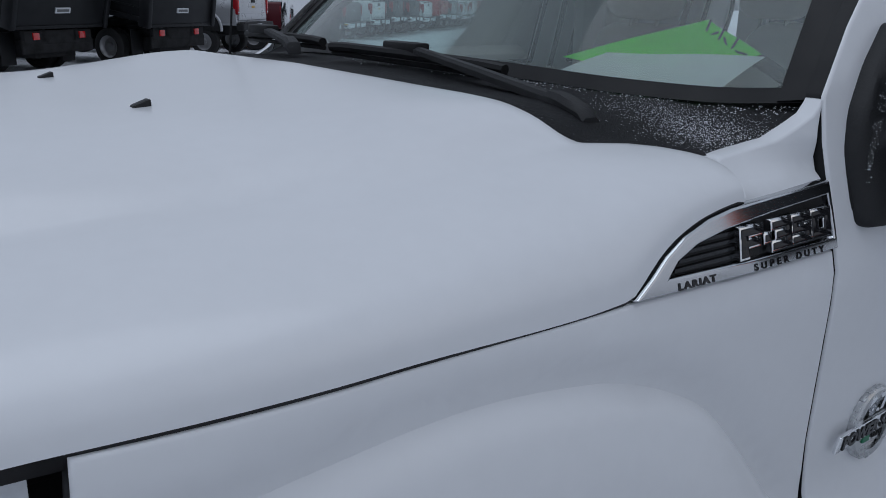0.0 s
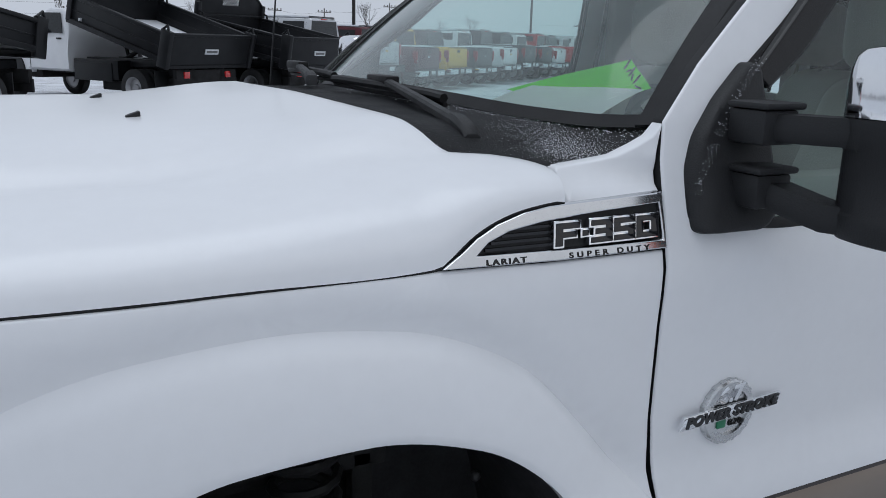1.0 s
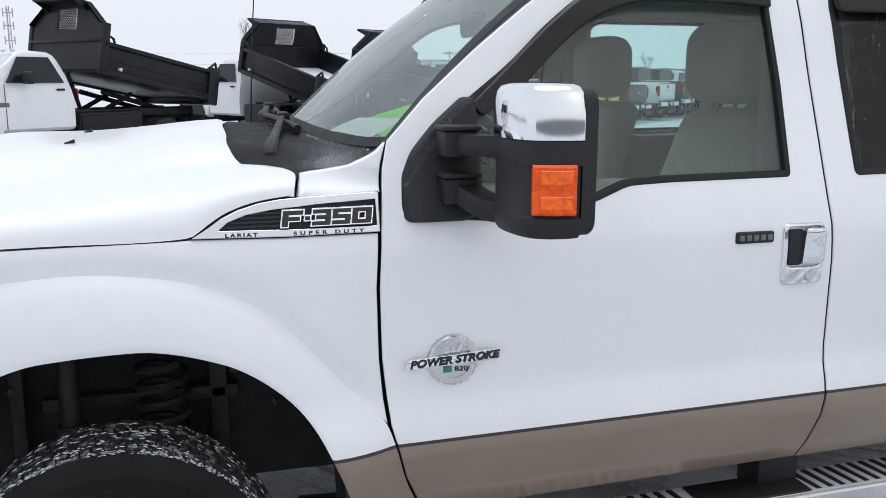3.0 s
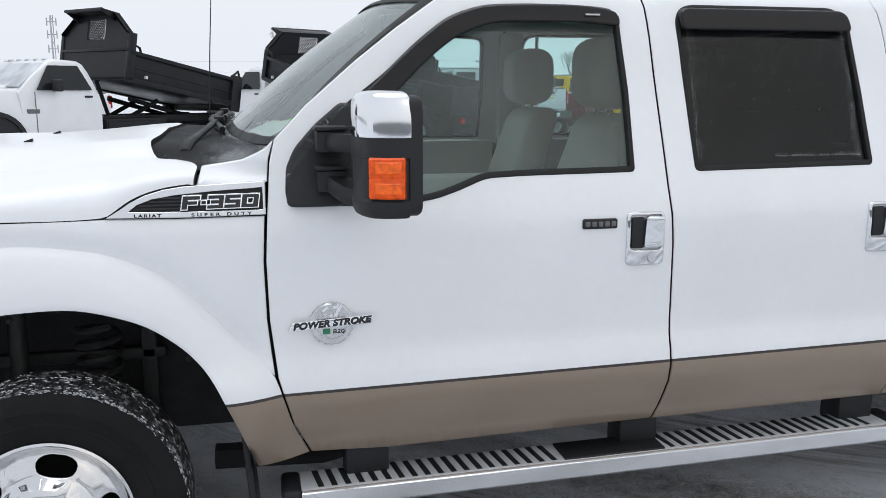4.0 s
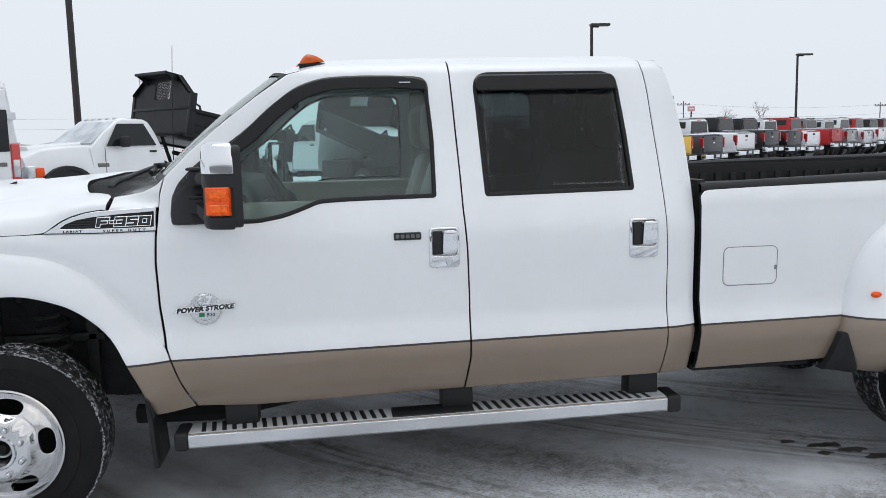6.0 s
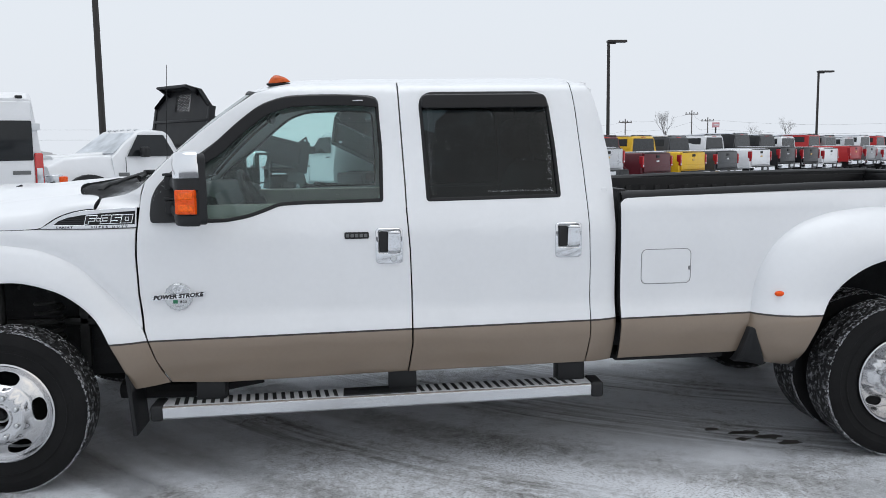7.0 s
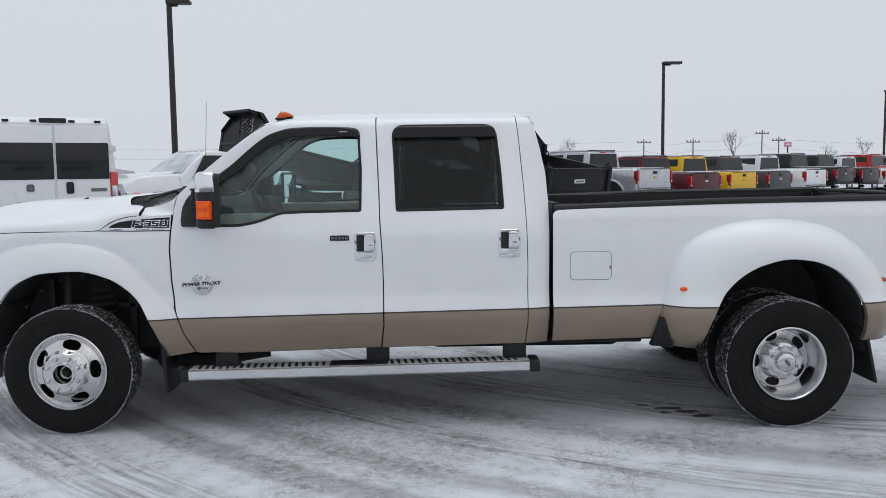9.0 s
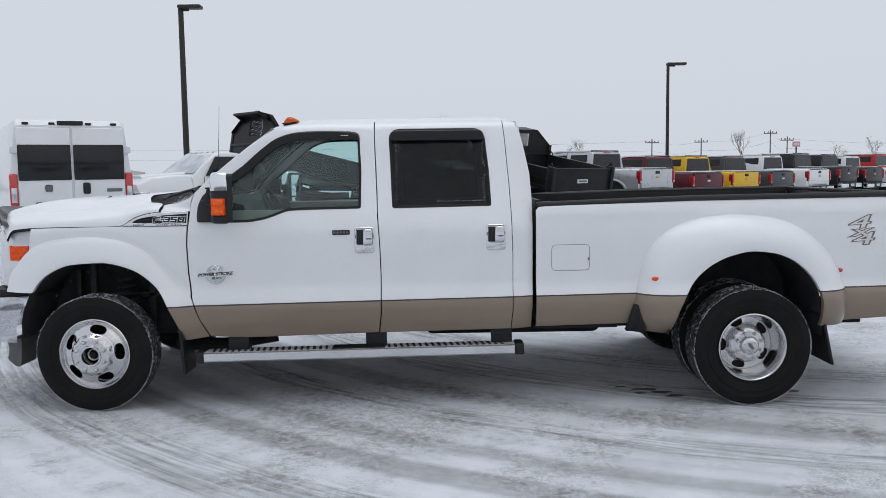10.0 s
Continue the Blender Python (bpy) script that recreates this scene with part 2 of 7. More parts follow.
def panel(name, outer, holes, surf, parent, material, label="", step=0.05, r=0.005, thick=0.025, far=False, slots=None, cuts=(), rolls=True):
    """A sheet in the (x, z) plane with rolled edges, laid on the surface y = surf(x, z). slots: a function of x and z that picks the material."""
    outer = list(outer) if area2(list(outer)) > 0 else list(outer)[::-1]
    holes = [list(h) if area2(list(h)) < 0 else list(h)[::-1] for h in holes]
    bm = bmesh.new()
    rims, edges = [], []
    for loop in [outer] + holes:
        rings = []
        for d, y in ((0, r), (0.3 * r, 0.29 * r), (r, 0.0)) if rolls else ((0, 0.0),):
            rings.append([bm.verts.new((p[0], y, p[1])) for p in inset(loop, d)])
        for a, b in zip(rings, rings[1:]):
            for i in range(len(a)):
                j = (i + 1) % len(a)
                bm.faces.new((a[i], a[j], b[j], b[i]))
        rims.append(rings[0])
        last = rings[-1]
        for i in range(len(last)):
            e = (last[i], last[(i + 1) % len(last)])
            edges.append(bm.edges.get(e) or bm.edges.new(e))
    bmesh.ops.triangle_fill(bm, use_beauty=True, use_dissolve=False, edges=edges, normal=(0, -1, 0))
    xs, zs = [v.co.x for v in bm.verts], [v.co.z for v in bm.verts]
    planes = [((x, 0, 0), (1, 0, 0)) for x in np.arange(math.ceil(min(xs) / step) * step, max(xs), step)]
    planes += [((0, 0, z), (0, 0, 1)) for z in np.arange(math.ceil(min(zs) / step) * step, max(zs), step)]
    planes += list(cuts)
    for co, no in planes:
        bmesh.ops.bisect_plane(bm, geom=bm.verts[:] + bm.edges[:] + bm.faces[:], dist=1e-5, plane_co=co, plane_no=no)
    bm.normal_update()
    for f in bm.faces:
        if f.normal.y > 0:
            f.normal_flip()
        c = f.calc_center_median()
        if slots:
            f.material_index = slots(c.x, c.z)
    normals = {}
    e = 0.004
    for v in bm.verts:
        x, roll, z = v.co
        y = surf(x, z)
        if roll < 1e-6:
            n = Vector(((surf(x + e, z) - surf(x - e, z)) / (2 * e), -1, (surf(x, z + e) - surf(x, z - e)) / (2 * e))).normalized()
            normals[v] = n
        v.co.y = y + roll
    rim = [ed for ed in bm.edges if ed.is_boundary]
    if thick:
        ext = bmesh.ops.extrude_edge_only(bm, edges=rim)["geom"]
        for v in ext:
            if isinstance(v, bmesh.types.BMVert):
                v.co.y += thick
            # with a material list, edges take its last slot, the black gap shade
            elif isinstance(v, bmesh.types.BMFace) and isinstance(material, list):
                v.material_index = len(material) - 1
    bm.verts.index_update()
    table = [(0, 0, 0)] * len(bm.verts)
    for v, n in normals.items():
        table[v.index] = (n.x, -n.y, n.z) if far else tuple(n)
    if far:
        for v in bm.verts:
            v.co.y = WIDTH - v.co.y
        bmesh.ops.reverse_faces(bm, faces=bm.faces)
    ob = part(name, bm, material, parent, label)
    ob.data.normals_split_custom_set_from_vertices(table)
    return ob


def text_part(name, body, size, m, material, parent, depth=0.002, shear=0.0, stretch=1.0, align="CENTER", bold=0.0, spacing=1.0):
    """Raised lettering in the built-in font, as a mesh in the pose m."""
    cu = bpy.data.curves.new(name, "FONT")
    cu.offset, cu.space_character = bold, spacing
    cu.body, cu.size, cu.extrude, cu.shear, cu.align_x, cu.align_y = body, size, depth, shear, align, "CENTER"
    tmp = bpy.data.objects.new(name, cu)
    scene.collection.objects.link(tmp)
    me = bpy.data.meshes.new_from_object(tmp.evaluated_get(bpy.context.evaluated_depsgraph_get()))
    bpy.data.objects.remove(tmp)
    me.transform(m @ Matrix.Diagonal((stretch, 1, 1, 1)))
    me.materials.clear()
    me.materials.append(material)
    ob = new(name, me)
    ob.parent = parent
    return ob

# ---- the white pickup: x runs back from the front axle, y = 0 is the near door skin ----
MID = WIDTH / 2
SIDE = curve_at([(0.44, 0.085), (0.50, 0.05), (0.56, 0.018), (0.62, -0.004), (0.67, -0.020), (0.70, -0.0245), (0.73, -0.0215), (0.795, -0.004), (0.815, 0.0005), (0.84, 0.0025), (0.90, 0.002), (1.0, -0.001), (1.12, -0.005),
                 (1.19, -0.003), (1.24, 0.010), (1.28, 0.022), (1.34, 0.042), (1.42, 0.068), (1.60, 0.124), (1.84, 0.20), (1.88, 0.222), (1.905, 0.26), (1.925, 0.33)])


def tan_z(x):
    return 0.698 + (x - 0.677) * 0.0145


def paint(x, z):
    d = z - tan_z(x)
    return 0 if d > 0.005 else (2 if d > -0.004 else 1)


TAN_CUTS = [((0.677, 0, 0.698 + d), (-0.0145, 0, 1)) for d in (0.005, -0.004)]
# last slot blackens panel edges so the gaps look shaded
BODY = [WHITE, TAN, STRIPE, SEAL_GAP]


def polar(points, c):
    rows = sorted((math.atan2(z - c[1], x - c[0]) % math.tau if z > c[1] - 0.2 else 0, math.hypot(x - c[0], z - c[1])) for x, z in points)
    rows = sorted(((a if a < 5 else a - math.tau), r) for a, r in rows)
    f, lo, hi = curve_at(rows), rows[0][0], rows[-1][0]
    return lambda a: f(min(max(a, lo), hi))


# front arch
F_C = (0.03, 0.44)
F_OPEN = [(-0.47, 0.60), (-0.45, 0.68), (-0.39, 0.82), (-0.27, 0.93), (-0.12, 0.975), (0.07, 0.982), (0.26, 0.94), (0.38, 0.86), (0.46, 0.77), (0.52, 0.65), (0.565, 0.48)]
F_OUT = [(-0.66, 0.72), (-0.60, 0.90), (-0.52, 1.00), (-0.39, 1.10), (-0.23, 1.14), (-0.04, 1.152), (0.14, 1.13), (0.33, 1.05), (0.47, 0.91), (0.57, 0.76), (0.66, 0.55)]
f_in, f_out = polar(F_OPEN, F_C), polar(F_OUT, F_C)
# rear dual-wheel arch
R_C = (4.34, 0.50)
R_OPEN = [(3.835, 0.47), (3.862, 0.60), (3.905, 0.72), (3.975, 0.84), (4.07, 0.93), (4.20, 0.995), (4.35, 1.025), (4.48, 1.012), (4.60, 0.970), (4.69, 0.903), (4.75, 0.835), (4.787, 0.76), (4.812, 0.62), (4.818, 0.52)]
R_OUT = [(3.61, 0.495), (3.605, 0.62), (3.625, 0.76), (3.67, 0.95), (3.76, 1.10), (3.90, 1.195), (4.09, 1.245), (4.28, 1.26), (4.47, 1.245), (4.66, 1.195), (4.81, 1.10), (4.93, 0.97), (5.01, 0.79), (5.035, 0.60), (5.035, 0.52)]
r_in, r_out = polar(R_OPEN, R_C), polar(R_OUT, R_C)


def front_taper(x):
    return 0.09 * ((-0.15 - x) / 0.5) ** 2 if x < -0.15 else 0


def fender_y(x, z):
    return SIDE(z) + front_taper(x)


def bed_y(x, z):
    return SIDE(min(z, 1.20)) + 0.030 * max(0, (z - 1.262) / 0.10) ** 1.3 + 0.004


def along(points, n):
    """n points evenly along a smooth open line."""
    d = [0.0]
    for a, b in zip(points, points[1:]):
        d.append(d[-1] + math.hypot(b[0] - a[0], b[1] - a[1]))
    fx, fz = curve_at([(q, p[0]) for q, p in zip(d, points)]), curve_at([(q, p[1]) for q, p in zip(d, points)])
    return [(fx(d[-1] * k / (n - 1)), fz(d[-1] * k / (n - 1))) for k in range(n)]


def flare_part(name, inner, outer, base, depth, power, round_y, label, far, n=72, m=18, crease=0.002):
    """A wheel-arch flare swept between its opening and its outline on the body side."""
    bm = bmesh.new()
    a, b = along(inner, n), along(outer, n)
    rows = []
    steps = [(k, max(k, 0) / m) for k in range(-2, m)] + [(m, q) for q in (0.955, 0.965, 0.98, 1.0)]
    for k, s in steps:
        row = []
        for (x0, z0), (x1, z1) in zip(a, b):
            x, z = x0 + (x1 - x0) * s, z0 + (z1 - z0) * s
            y = base(x, z) - depth * (1 - s ** power) ** round_y + crease * max(0, 1 - (1 - s) / 0.18) ** 1.5 * min(1, max(0, (z - 0.76) / 0.10))
            if s < 0.06:
                y += 0.004 * (1 - s / 0.06)
            if k < 0:
                y += -k * 0.012
            row.append((x, y, z))
        rows.append(row)
    loft(bm, rows)
    for co, no in TAN_CUTS:
        bmesh.ops.bisect_plane(bm, geom=bm.verts[:] + bm.edges[:] + bm.faces[:], dist=1e-5, plane_co=co, plane_no=no)
    for f in bm.faces:
        c = f.calc_center_median()
        f.material_index = paint(c.x, c.z)
    edge = [e for e in bm.edges if e.is_boundary]
    for v in bmesh.ops.extrude_edge_only(bm, edges=edge)["geom"]:
        if isinstance(v, bmesh.types.BMVert):
            v.co.y += 0.012
    bmesh.ops.recalc_face_normals(bm, faces=bm.faces)
    if sum(f.normal.y * f.calc_area() for f in bm.faces) > 0:
        bmesh.ops.reverse_faces(bm, faces=bm.faces)
    if far:
        for v in bm.verts:
            v.co.y = WIDTH - v.co.y
        bmesh.ops.reverse_faces(bm, faces=bm.faces)
    return part(name, bm, BODY, truck, label)


def rear_fender_y(x, z):
    a = math.atan2(z - R_C[1], x - R_C[0])
    i, o = r_in(a), r_out(a)
    q = min(max((math.hypot(x - R_C[0], z - R_C[1]) - i) / (o - i), 0), 1)
    return bed_y(x, z) - 0.165 * (1 - q ** 2.4) ** 0.75


def door_y(x, z):
    return SIDE(z)


truck = thing("pickup_truck", "white crew-cab dual-rear-wheel pickup truck with tan lower panels on snowy asphalt", "pickup truck")

F_EDGE = [(-0.625, 0.80), (-0.60, 0.90), (-0.52, 1.00), (-0.39, 1.108), (-0.23, 1.154), (-0.04, 1.168), (0.14, 1.150), (0.345, 1.070), (0.492, 0.93), (0.566, 0.845), (0.615, 0.795), (0.645, 0.757), (0.669, 0.69), (0.692, 0.607), (0.745, 0.476)]
F_LIP = [(-0.405, 0.80), (-0.37, 0.852), (-0.27, 0.935), (-0.12, 0.987), (0.07, 0.997), (0.262, 0.953), (0.384, 0.874), (0.464, 0.779), (0.523, 0.652), (0.555, 0.56), (0.588, 0.458)]
FENDER = [(-0.413, 1.226), (-0.12, 1.232), (0.205, 1.235), (0.40, 1.231), (0.636, 1.232), (0.628, 1.10), (0.632, 0.92), (0.641, 0.82), (0.646, 0.778), (0.6485, 0.756)]
FENDER += [(F_C[0] + (x - F_C[0]) * 0.992, F_C[1] + (z - F_C[1]) * 0.992) for x, z in along(F_EDGE, 50)[::-1] if x > -0.44 and z > 0.78 and x < 0.632] + [(-0.428, 1.05)]
f_edge = polar(F_EDGE, F_C)
DOOR_F = [(0.644, 1.236), (0.636, 1.10), (0.640, 0.92), (0.658, 0.75), (0.698, 0.60), (0.752, 0.475), (1.00, 0.462), (1.895, 0.488), (1.916, 0.64), (1.917, 0.90), (1.912, 1.10), (1.900, 1.28), (1.896, 1.42), (1.878, 1.80), (1.874, 1.917),
          (1.45, 1.911), (1.30, 1.896), (1.18, 1.862), (1.05, 1.772), (0.92, 1.672), (0.77, 1.545), (0.672, 1.445), (0.656, 1.38)]
WIN_F = [(0.700, 1.268), (0.92, 1.253), (1.05, 1.254), (1.15, 1.271), (1.22, 1.294), (1.30, 1.325), (1.42, 1.330), (1.788, 1.334), (1.790, 1.58), (1.775, 1.838)]
WIN_F += along([(1.70, 1.846), (1.52, 1.851), (1.36, 1.846), (1.24, 1.815), (1.13, 1.742), (1.00, 1.627), (0.89, 1.545), (0.80, 1.475), (0.735, 1.41), (0.705, 1.35)], 30)
DOOR_R = [(1.903, 0.488), (2.785, 0.505), (2.796, 0.64), (2.798, 1.00), (2.790, 1.30), (2.782, 1.47), (2.762, 1.75), (2.748, 1.912), (1.882, 1.917), (1.886, 1.80), (1.904, 1.42), (1.908, 1.28), (1.920, 1.10), (1.925, 0.90), (1.924, 0.64)]
WIN_R = [(2.005, 1.332), (2.660, 1.340), (2.648, 1.58), (2.620, 1.858), (1.978, 1.858), (1.993, 1.60)]
CORNER = [(2.793, 0.505), (2.925, 0.51), (2.934, 0.70), (2.936, 1.36), (2.925, 1.55), (2.895, 1.70), (2.862, 1.84), (2.83, 1.90), (2.756, 1.912), (2.770, 1.75), (2.790, 1.47), (2.798, 1.30), (2.806, 1.00), (2.804, 0.64)]
BED = [(2.956, 0.515), (3.60, 0.53)] + [(R_C[0] + (x - R_C[0]) * 0.96, R_C[1] + (z - R_C[1]) * 0.96) for x, z in R_OUT] + [(5.02, 0.53), (5.40, 0.555), (5.42, 0.62), (5.42, 1.364), (4.00, 1.352), (3.20, 1.334), (3.0, 1.327), (2.975, 1.322), (2.957, 1.302)]


def ring(loop, a, b):
    loop = loop if area2(loop) > 0 else loop[::-1]
    return inset(loop, a), inset(loop, b)


win_f = rounded(WIN_F, 0.025, 4, {9: 0.05, 7: 0.012, 0: 0.03})
win_r = rounded(WIN_R, 0.08, 8, {0: 0.015, 1: 0.015, 2: 0.02, 5: 0.02})


def groove(x, z):
    """The soft valley where the fender runs into the flare."""
    d = math.hypot(x - F_C[0], z - F_C[1]) - f_edge(math.atan2(z - F_C[1], x - F_C[0]))
    return 0.013 * math.exp(-(max(0, d) / 0.036) ** 2) * min(1, max(0, (z - 0.76) / 0.10))


def cab_side(far):
    """One side of the body: fender, two doors with their windows, cab corner, bed side and rear fender."""
    k = dict(far=far, cuts=TAN_CUTS, slots=paint)
    panel("front_fender", FENDER, [], lambda x, z: fender_y(x, z) + groove(x, z), truck, BODY, "white front fender panel", step=0.03, **k)
    flare_part("wheel_arch_flare", F_LIP, F_EDGE, fender_y, 0.045, 1.9, 1.12, "flared white front wheel arch", far, crease=0.013)
    fd = panel("front_door", DOOR_F, [win_f], door_y, truck, BODY, "white front door with tan lower edge", **k)
    rd = panel("rear_door", inset(DOOR_R, -0.0022), [win_r], door_y, truck, BODY, "white rear door with tan lower edge", **k)
    panel("cab_corner", inset(CORNER, -0.0026), [], lambda x, z: SIDE(z) + 0.03 * max(0, (x - 2.80) / 0.13) ** 2, truck, BODY, **k)
    panel("bed_side", BED, [], bed_y, truck, BODY, "white bed side panel", step=0.07, **k)
    flare_part("rear_fender", R_OPEN, R_OUT, lambda x, z: bed_y(x, z) + 0.05 * max(0, (0.60 - z) / 0.12) ** 2, 0.165, 2.4, 0.75, "bulging white dual-wheel rear fender", far, n=90, m=26)
    for door, w, tint in ((fd, win_f, CLEAR), (rd, win_r, CLEAR if far else PRIVACY)):
        o, i = ring(w, -0.004, 0.013)
        bm = bmesh.new()
        rows = [[(x, SIDE(z) + d, z) for x, z in q] for q, d in ((o, 0.018), (o, 0.0), (inset(o, 0.003), -0.003), (inset(i, -0.003), -0.003), (i, 0.0), (i, 0.018))]
        loft(bm, [[(x, WIDTH - y, z) for x, y, z in r] for r in rows] if far else rows, closed=True)
        bmesh.ops.recalc_face_normals(bm, faces=bm.faces)
        part("window_seal", bm, SEAL_GAP, door, "black rubber window seal")
        g = panel("window_pane", ring(w, 0, 0.010)[1], [], lambda x, z: SIDE(z) + 0.012, door, tint, "clear door glass" if door is fd else "dark privacy glass", step=0.1, thick=0, rolls=False, far=far)
        g.visible_shadow = False
    return fd, rd


front_door, rear_door = cab_side(False)
cab_side(True)

# black boxes behind the panel gaps paint in their shade
for y0, y1 in ((0.05, 0.07), (WIDTH - 0.07, WIDTH - 0.05)):
    for r in ((0.55, 0.70, y0, y1, 0.50, 1.24), (1.86, 1.96, y0, y1, 0.52, 1.30), (2.75, 2.85, y0, y1, 0.55, 1.30), (-0.40, 0.66, y0, y1, 1.16, 1.245)):
        part("gap_backing", boxes(r), SEAL_GAP, truck)

# smoked rain visors over the side windows
VIS_F = along([(0.885, 1.530), (0.992, 1.622), (1.12, 1.736), (1.235, 1.815), (1.36, 1.848), (1.55, 1.853), (1.72, 1.844), (1.765, 1.832)], 28) + along([(1.776, 1.812), (1.774, 1.785), (1.60, 1.796), (1.38, 1.792), (1.26, 1.758), (1.15, 1.684), (1.03, 1.575), (0.915, 1.500)], 28)
VIS_R = [(1.990, 1.850), (2.614, 1.850), (2.626, 1.778), (1.992, 1.778)]
SMOKE = mat("smoked_acrylic", (0.007, 0.007, 0.008), 0.2, 0, 0.15, 9.0, spec=0.3)
visor = panel("rain_visor", rounded(VIS_F, 0.008, 3), [], lambda x, z: SIDE(z) - 0.016 - 0.012 * math.cos(min(1, abs(z - 1.80) / 0.08)), front_door, SMOKE, "smoked window visor", step=0.04, r=0.008, thick=0.016)
part("visor_badge", box(bmesh.new(), 1.655, 1.705, SIDE(1.82) - 0.036, SIDE(1.82) - 0.024, 1.817, 1.823, 0.002), BRUSHED, visor, "small silver badge")
panel("rain_visor", rounded(VIS_R, 0.02, 6, {0: 0.07, 1: 0.07}), [], lambda x, z: SIDE(z) - 0.016 - 0.012 * math.cos(min(1, abs(z - 1.83) / 0.06)), rear_door, SMOKE, "smoked window visor", step=0.03, r=0.008, thick=0.016)

# ---- hood, cowl, windshield, roof ----
hood_seam = curve_at([(-0.62, 1.208), (-0.41, 1.230), (-0.12, 1.236), (0.20, 1.240), (0.243, 1.266), (0.27, 1.284), (0.31, 1.302), (0.36, 1.316), (0.41, 1.3235), (0.445, 1.327), (0.5, 1.332)])
hood_top = curve_at([(-0.92, 1.24), (-0.75, 1.285), (-0.60, 1.31), (-0.41, 1.33), (-0.20, 1.342), (0.0, 1.352), (0.20, 1.362), (0.45, 1.371)])
hood_side = curve_at([(0.008, 0.0), (0.012, 0.17), (0.024, 0.36), (0.052, 0.56), (0.095, 0.71), (0.155, 0.845), (0.23, 0.945), (0.30, 1.0)])
hood_crown = curve_at([(0.30, 0.0), (0.34, 0.019), (0.40, 0.040), (0.50, 0.056), (0.70, 0.065), (MID, 0.067)])
hood_back = curve_at([(0.008, 0.443), (0.05, 0.450), (0.085, 0.452), (0.14, 0.438), (0.195, 0.398), (0.232, 0.338), (0.259, 0.321), (0.29, 0.310), (0.33, 0.303), (0.38, 0.300), (0.6, 0.303), (0.85, 0.300), (MID, 0.296)])
hood_dome = curve_at([(0.225, 0.0), (0.24, 0.002), (0.259, 0.009), (0.29, 0.024), (0.33, 0.037), (0.376, 0.045), (0.594, 0.049), (0.85, 0.053), (MID, 0.056)])
hood_nose = curve_at([(0.008, -0.60), (0.1, -0.67), (0.3, -0.76), (MID, -0.90)])


def hood_z(x, y):
    y = y if y <= MID else WIDTH - y
    s = min(1, max(0, (y - 0.18) / 0.26))
    w = min(1, max(0, (x + 0.20) / 0.45))
    w = w * w * (3 - 2 * w)
    lo, top = hood_seam(x), hood_top(x) + 0.022 * w
    front = 0.012 * min(1, max(0, (-0.16 - x) / 0.25)) * s * s * (3 - 2 * s)
    if y > 0.30:
        front += hood_crown(y) * min(1, max(0.3, (x + 1.25) / 0.7))
    return lo + (top - lo) * hood_side(min(y, 0.30)) + (1 - w) * front + w * (hood_dome(y) if y > 0.225 else 0)


HY = [0.008, 0.0095, 0.012, 0.016, 0.023, 0.033, 0.046, 0.062, 0.082, 0.105, 0.13, 0.16, 0.19, 0.215, 0.228, 0.24, 0.252, 0.265, 0.28, 0.295, 0.31, 0.33, 0.352, 0.376, 0.41, 0.45, 0.52, 0.6, 0.7, 0.8, 0.9, MID]
HY = HY + [WIDTH - y for y in HY[-2::-1]]
bm = bmesh.new()
rows = []
for i in range(64):
    u = i / 63
    row = []
    for y in HY:
        yy = min(y, WIDTH - y)
        a, b = hood_nose(yy), hood_back(yy)
        x = a + (b - a) * u
        lip = 0.004 * max(0, (u - 0.99) / 0.01) ** 2 + 0.06 * max(0, (0.06 - u) / 0.06) ** 2
        taper = 0.09 * ((-0.15 - x) / 0.5) ** 2 if x < -0.15 else 0
        k = max(0, 1 - yy / 0.5) * taper + max(0, SIDE(hood_seam(x)) - 0.009) * max(0, 1 - yy / 0.12)
        row.append((x, y + (k if y <= MID else -k), hood_z(x, y) - lip))
    rows.append(row)
g = loft(bm, rows, flip=True)
rim = [e for e in bm.edges if e.is_boundary]
for v in bmesh.ops.extrude_edge_only(bm, edges=rim)["geom"]:
    if isinstance(v, bmesh.types.BMVert):
        v.co.z -= 0.02
        v.co.y += 0.012 if v.co.y < MID else -0.012
    # the hood's edge is blackened to give its seam shade
    elif isinstance(v, bmesh.types.BMFace):
        v.material_index = 1
bmesh.ops.recalc_face_normals(bm, faces=bm.faces)
hood = part("hood", bm, [WHITE, SEAL_GAP], truck, "white hood with a raised centre")

bm = bmesh.new()
rows = []
for y in HY[4:-4]:
    yy = min(y, WIDTH - y)
    x = hood_nose(yy)
    k = max(0, 1 - yy / 0.5) * (0.09 * ((-0.15 - x) / 0.5) ** 2)
    q, z = y + (k if y <= MID else -k), hood_z(x + 0.03, y) - 0.02
    h = 0.045 * min(1, yy / 0.12)
    rows.append([(x + 0.035, q, z + 0.006), (x - 0.005, q, z + 0.012 + 0.4 * h), (x - 0.022, q, z + 0.012 + h), (x - 0.030, q, z + 0.008 + h), (x - 0.026, q, z - 0.03)])
loft(bm, rows)
bmesh.ops.recalc_face_normals(bm, faces=bm.faces)
part("hood_deflector", bm, SMOKE, hood, "smoked plastic deflector along the hood edge")

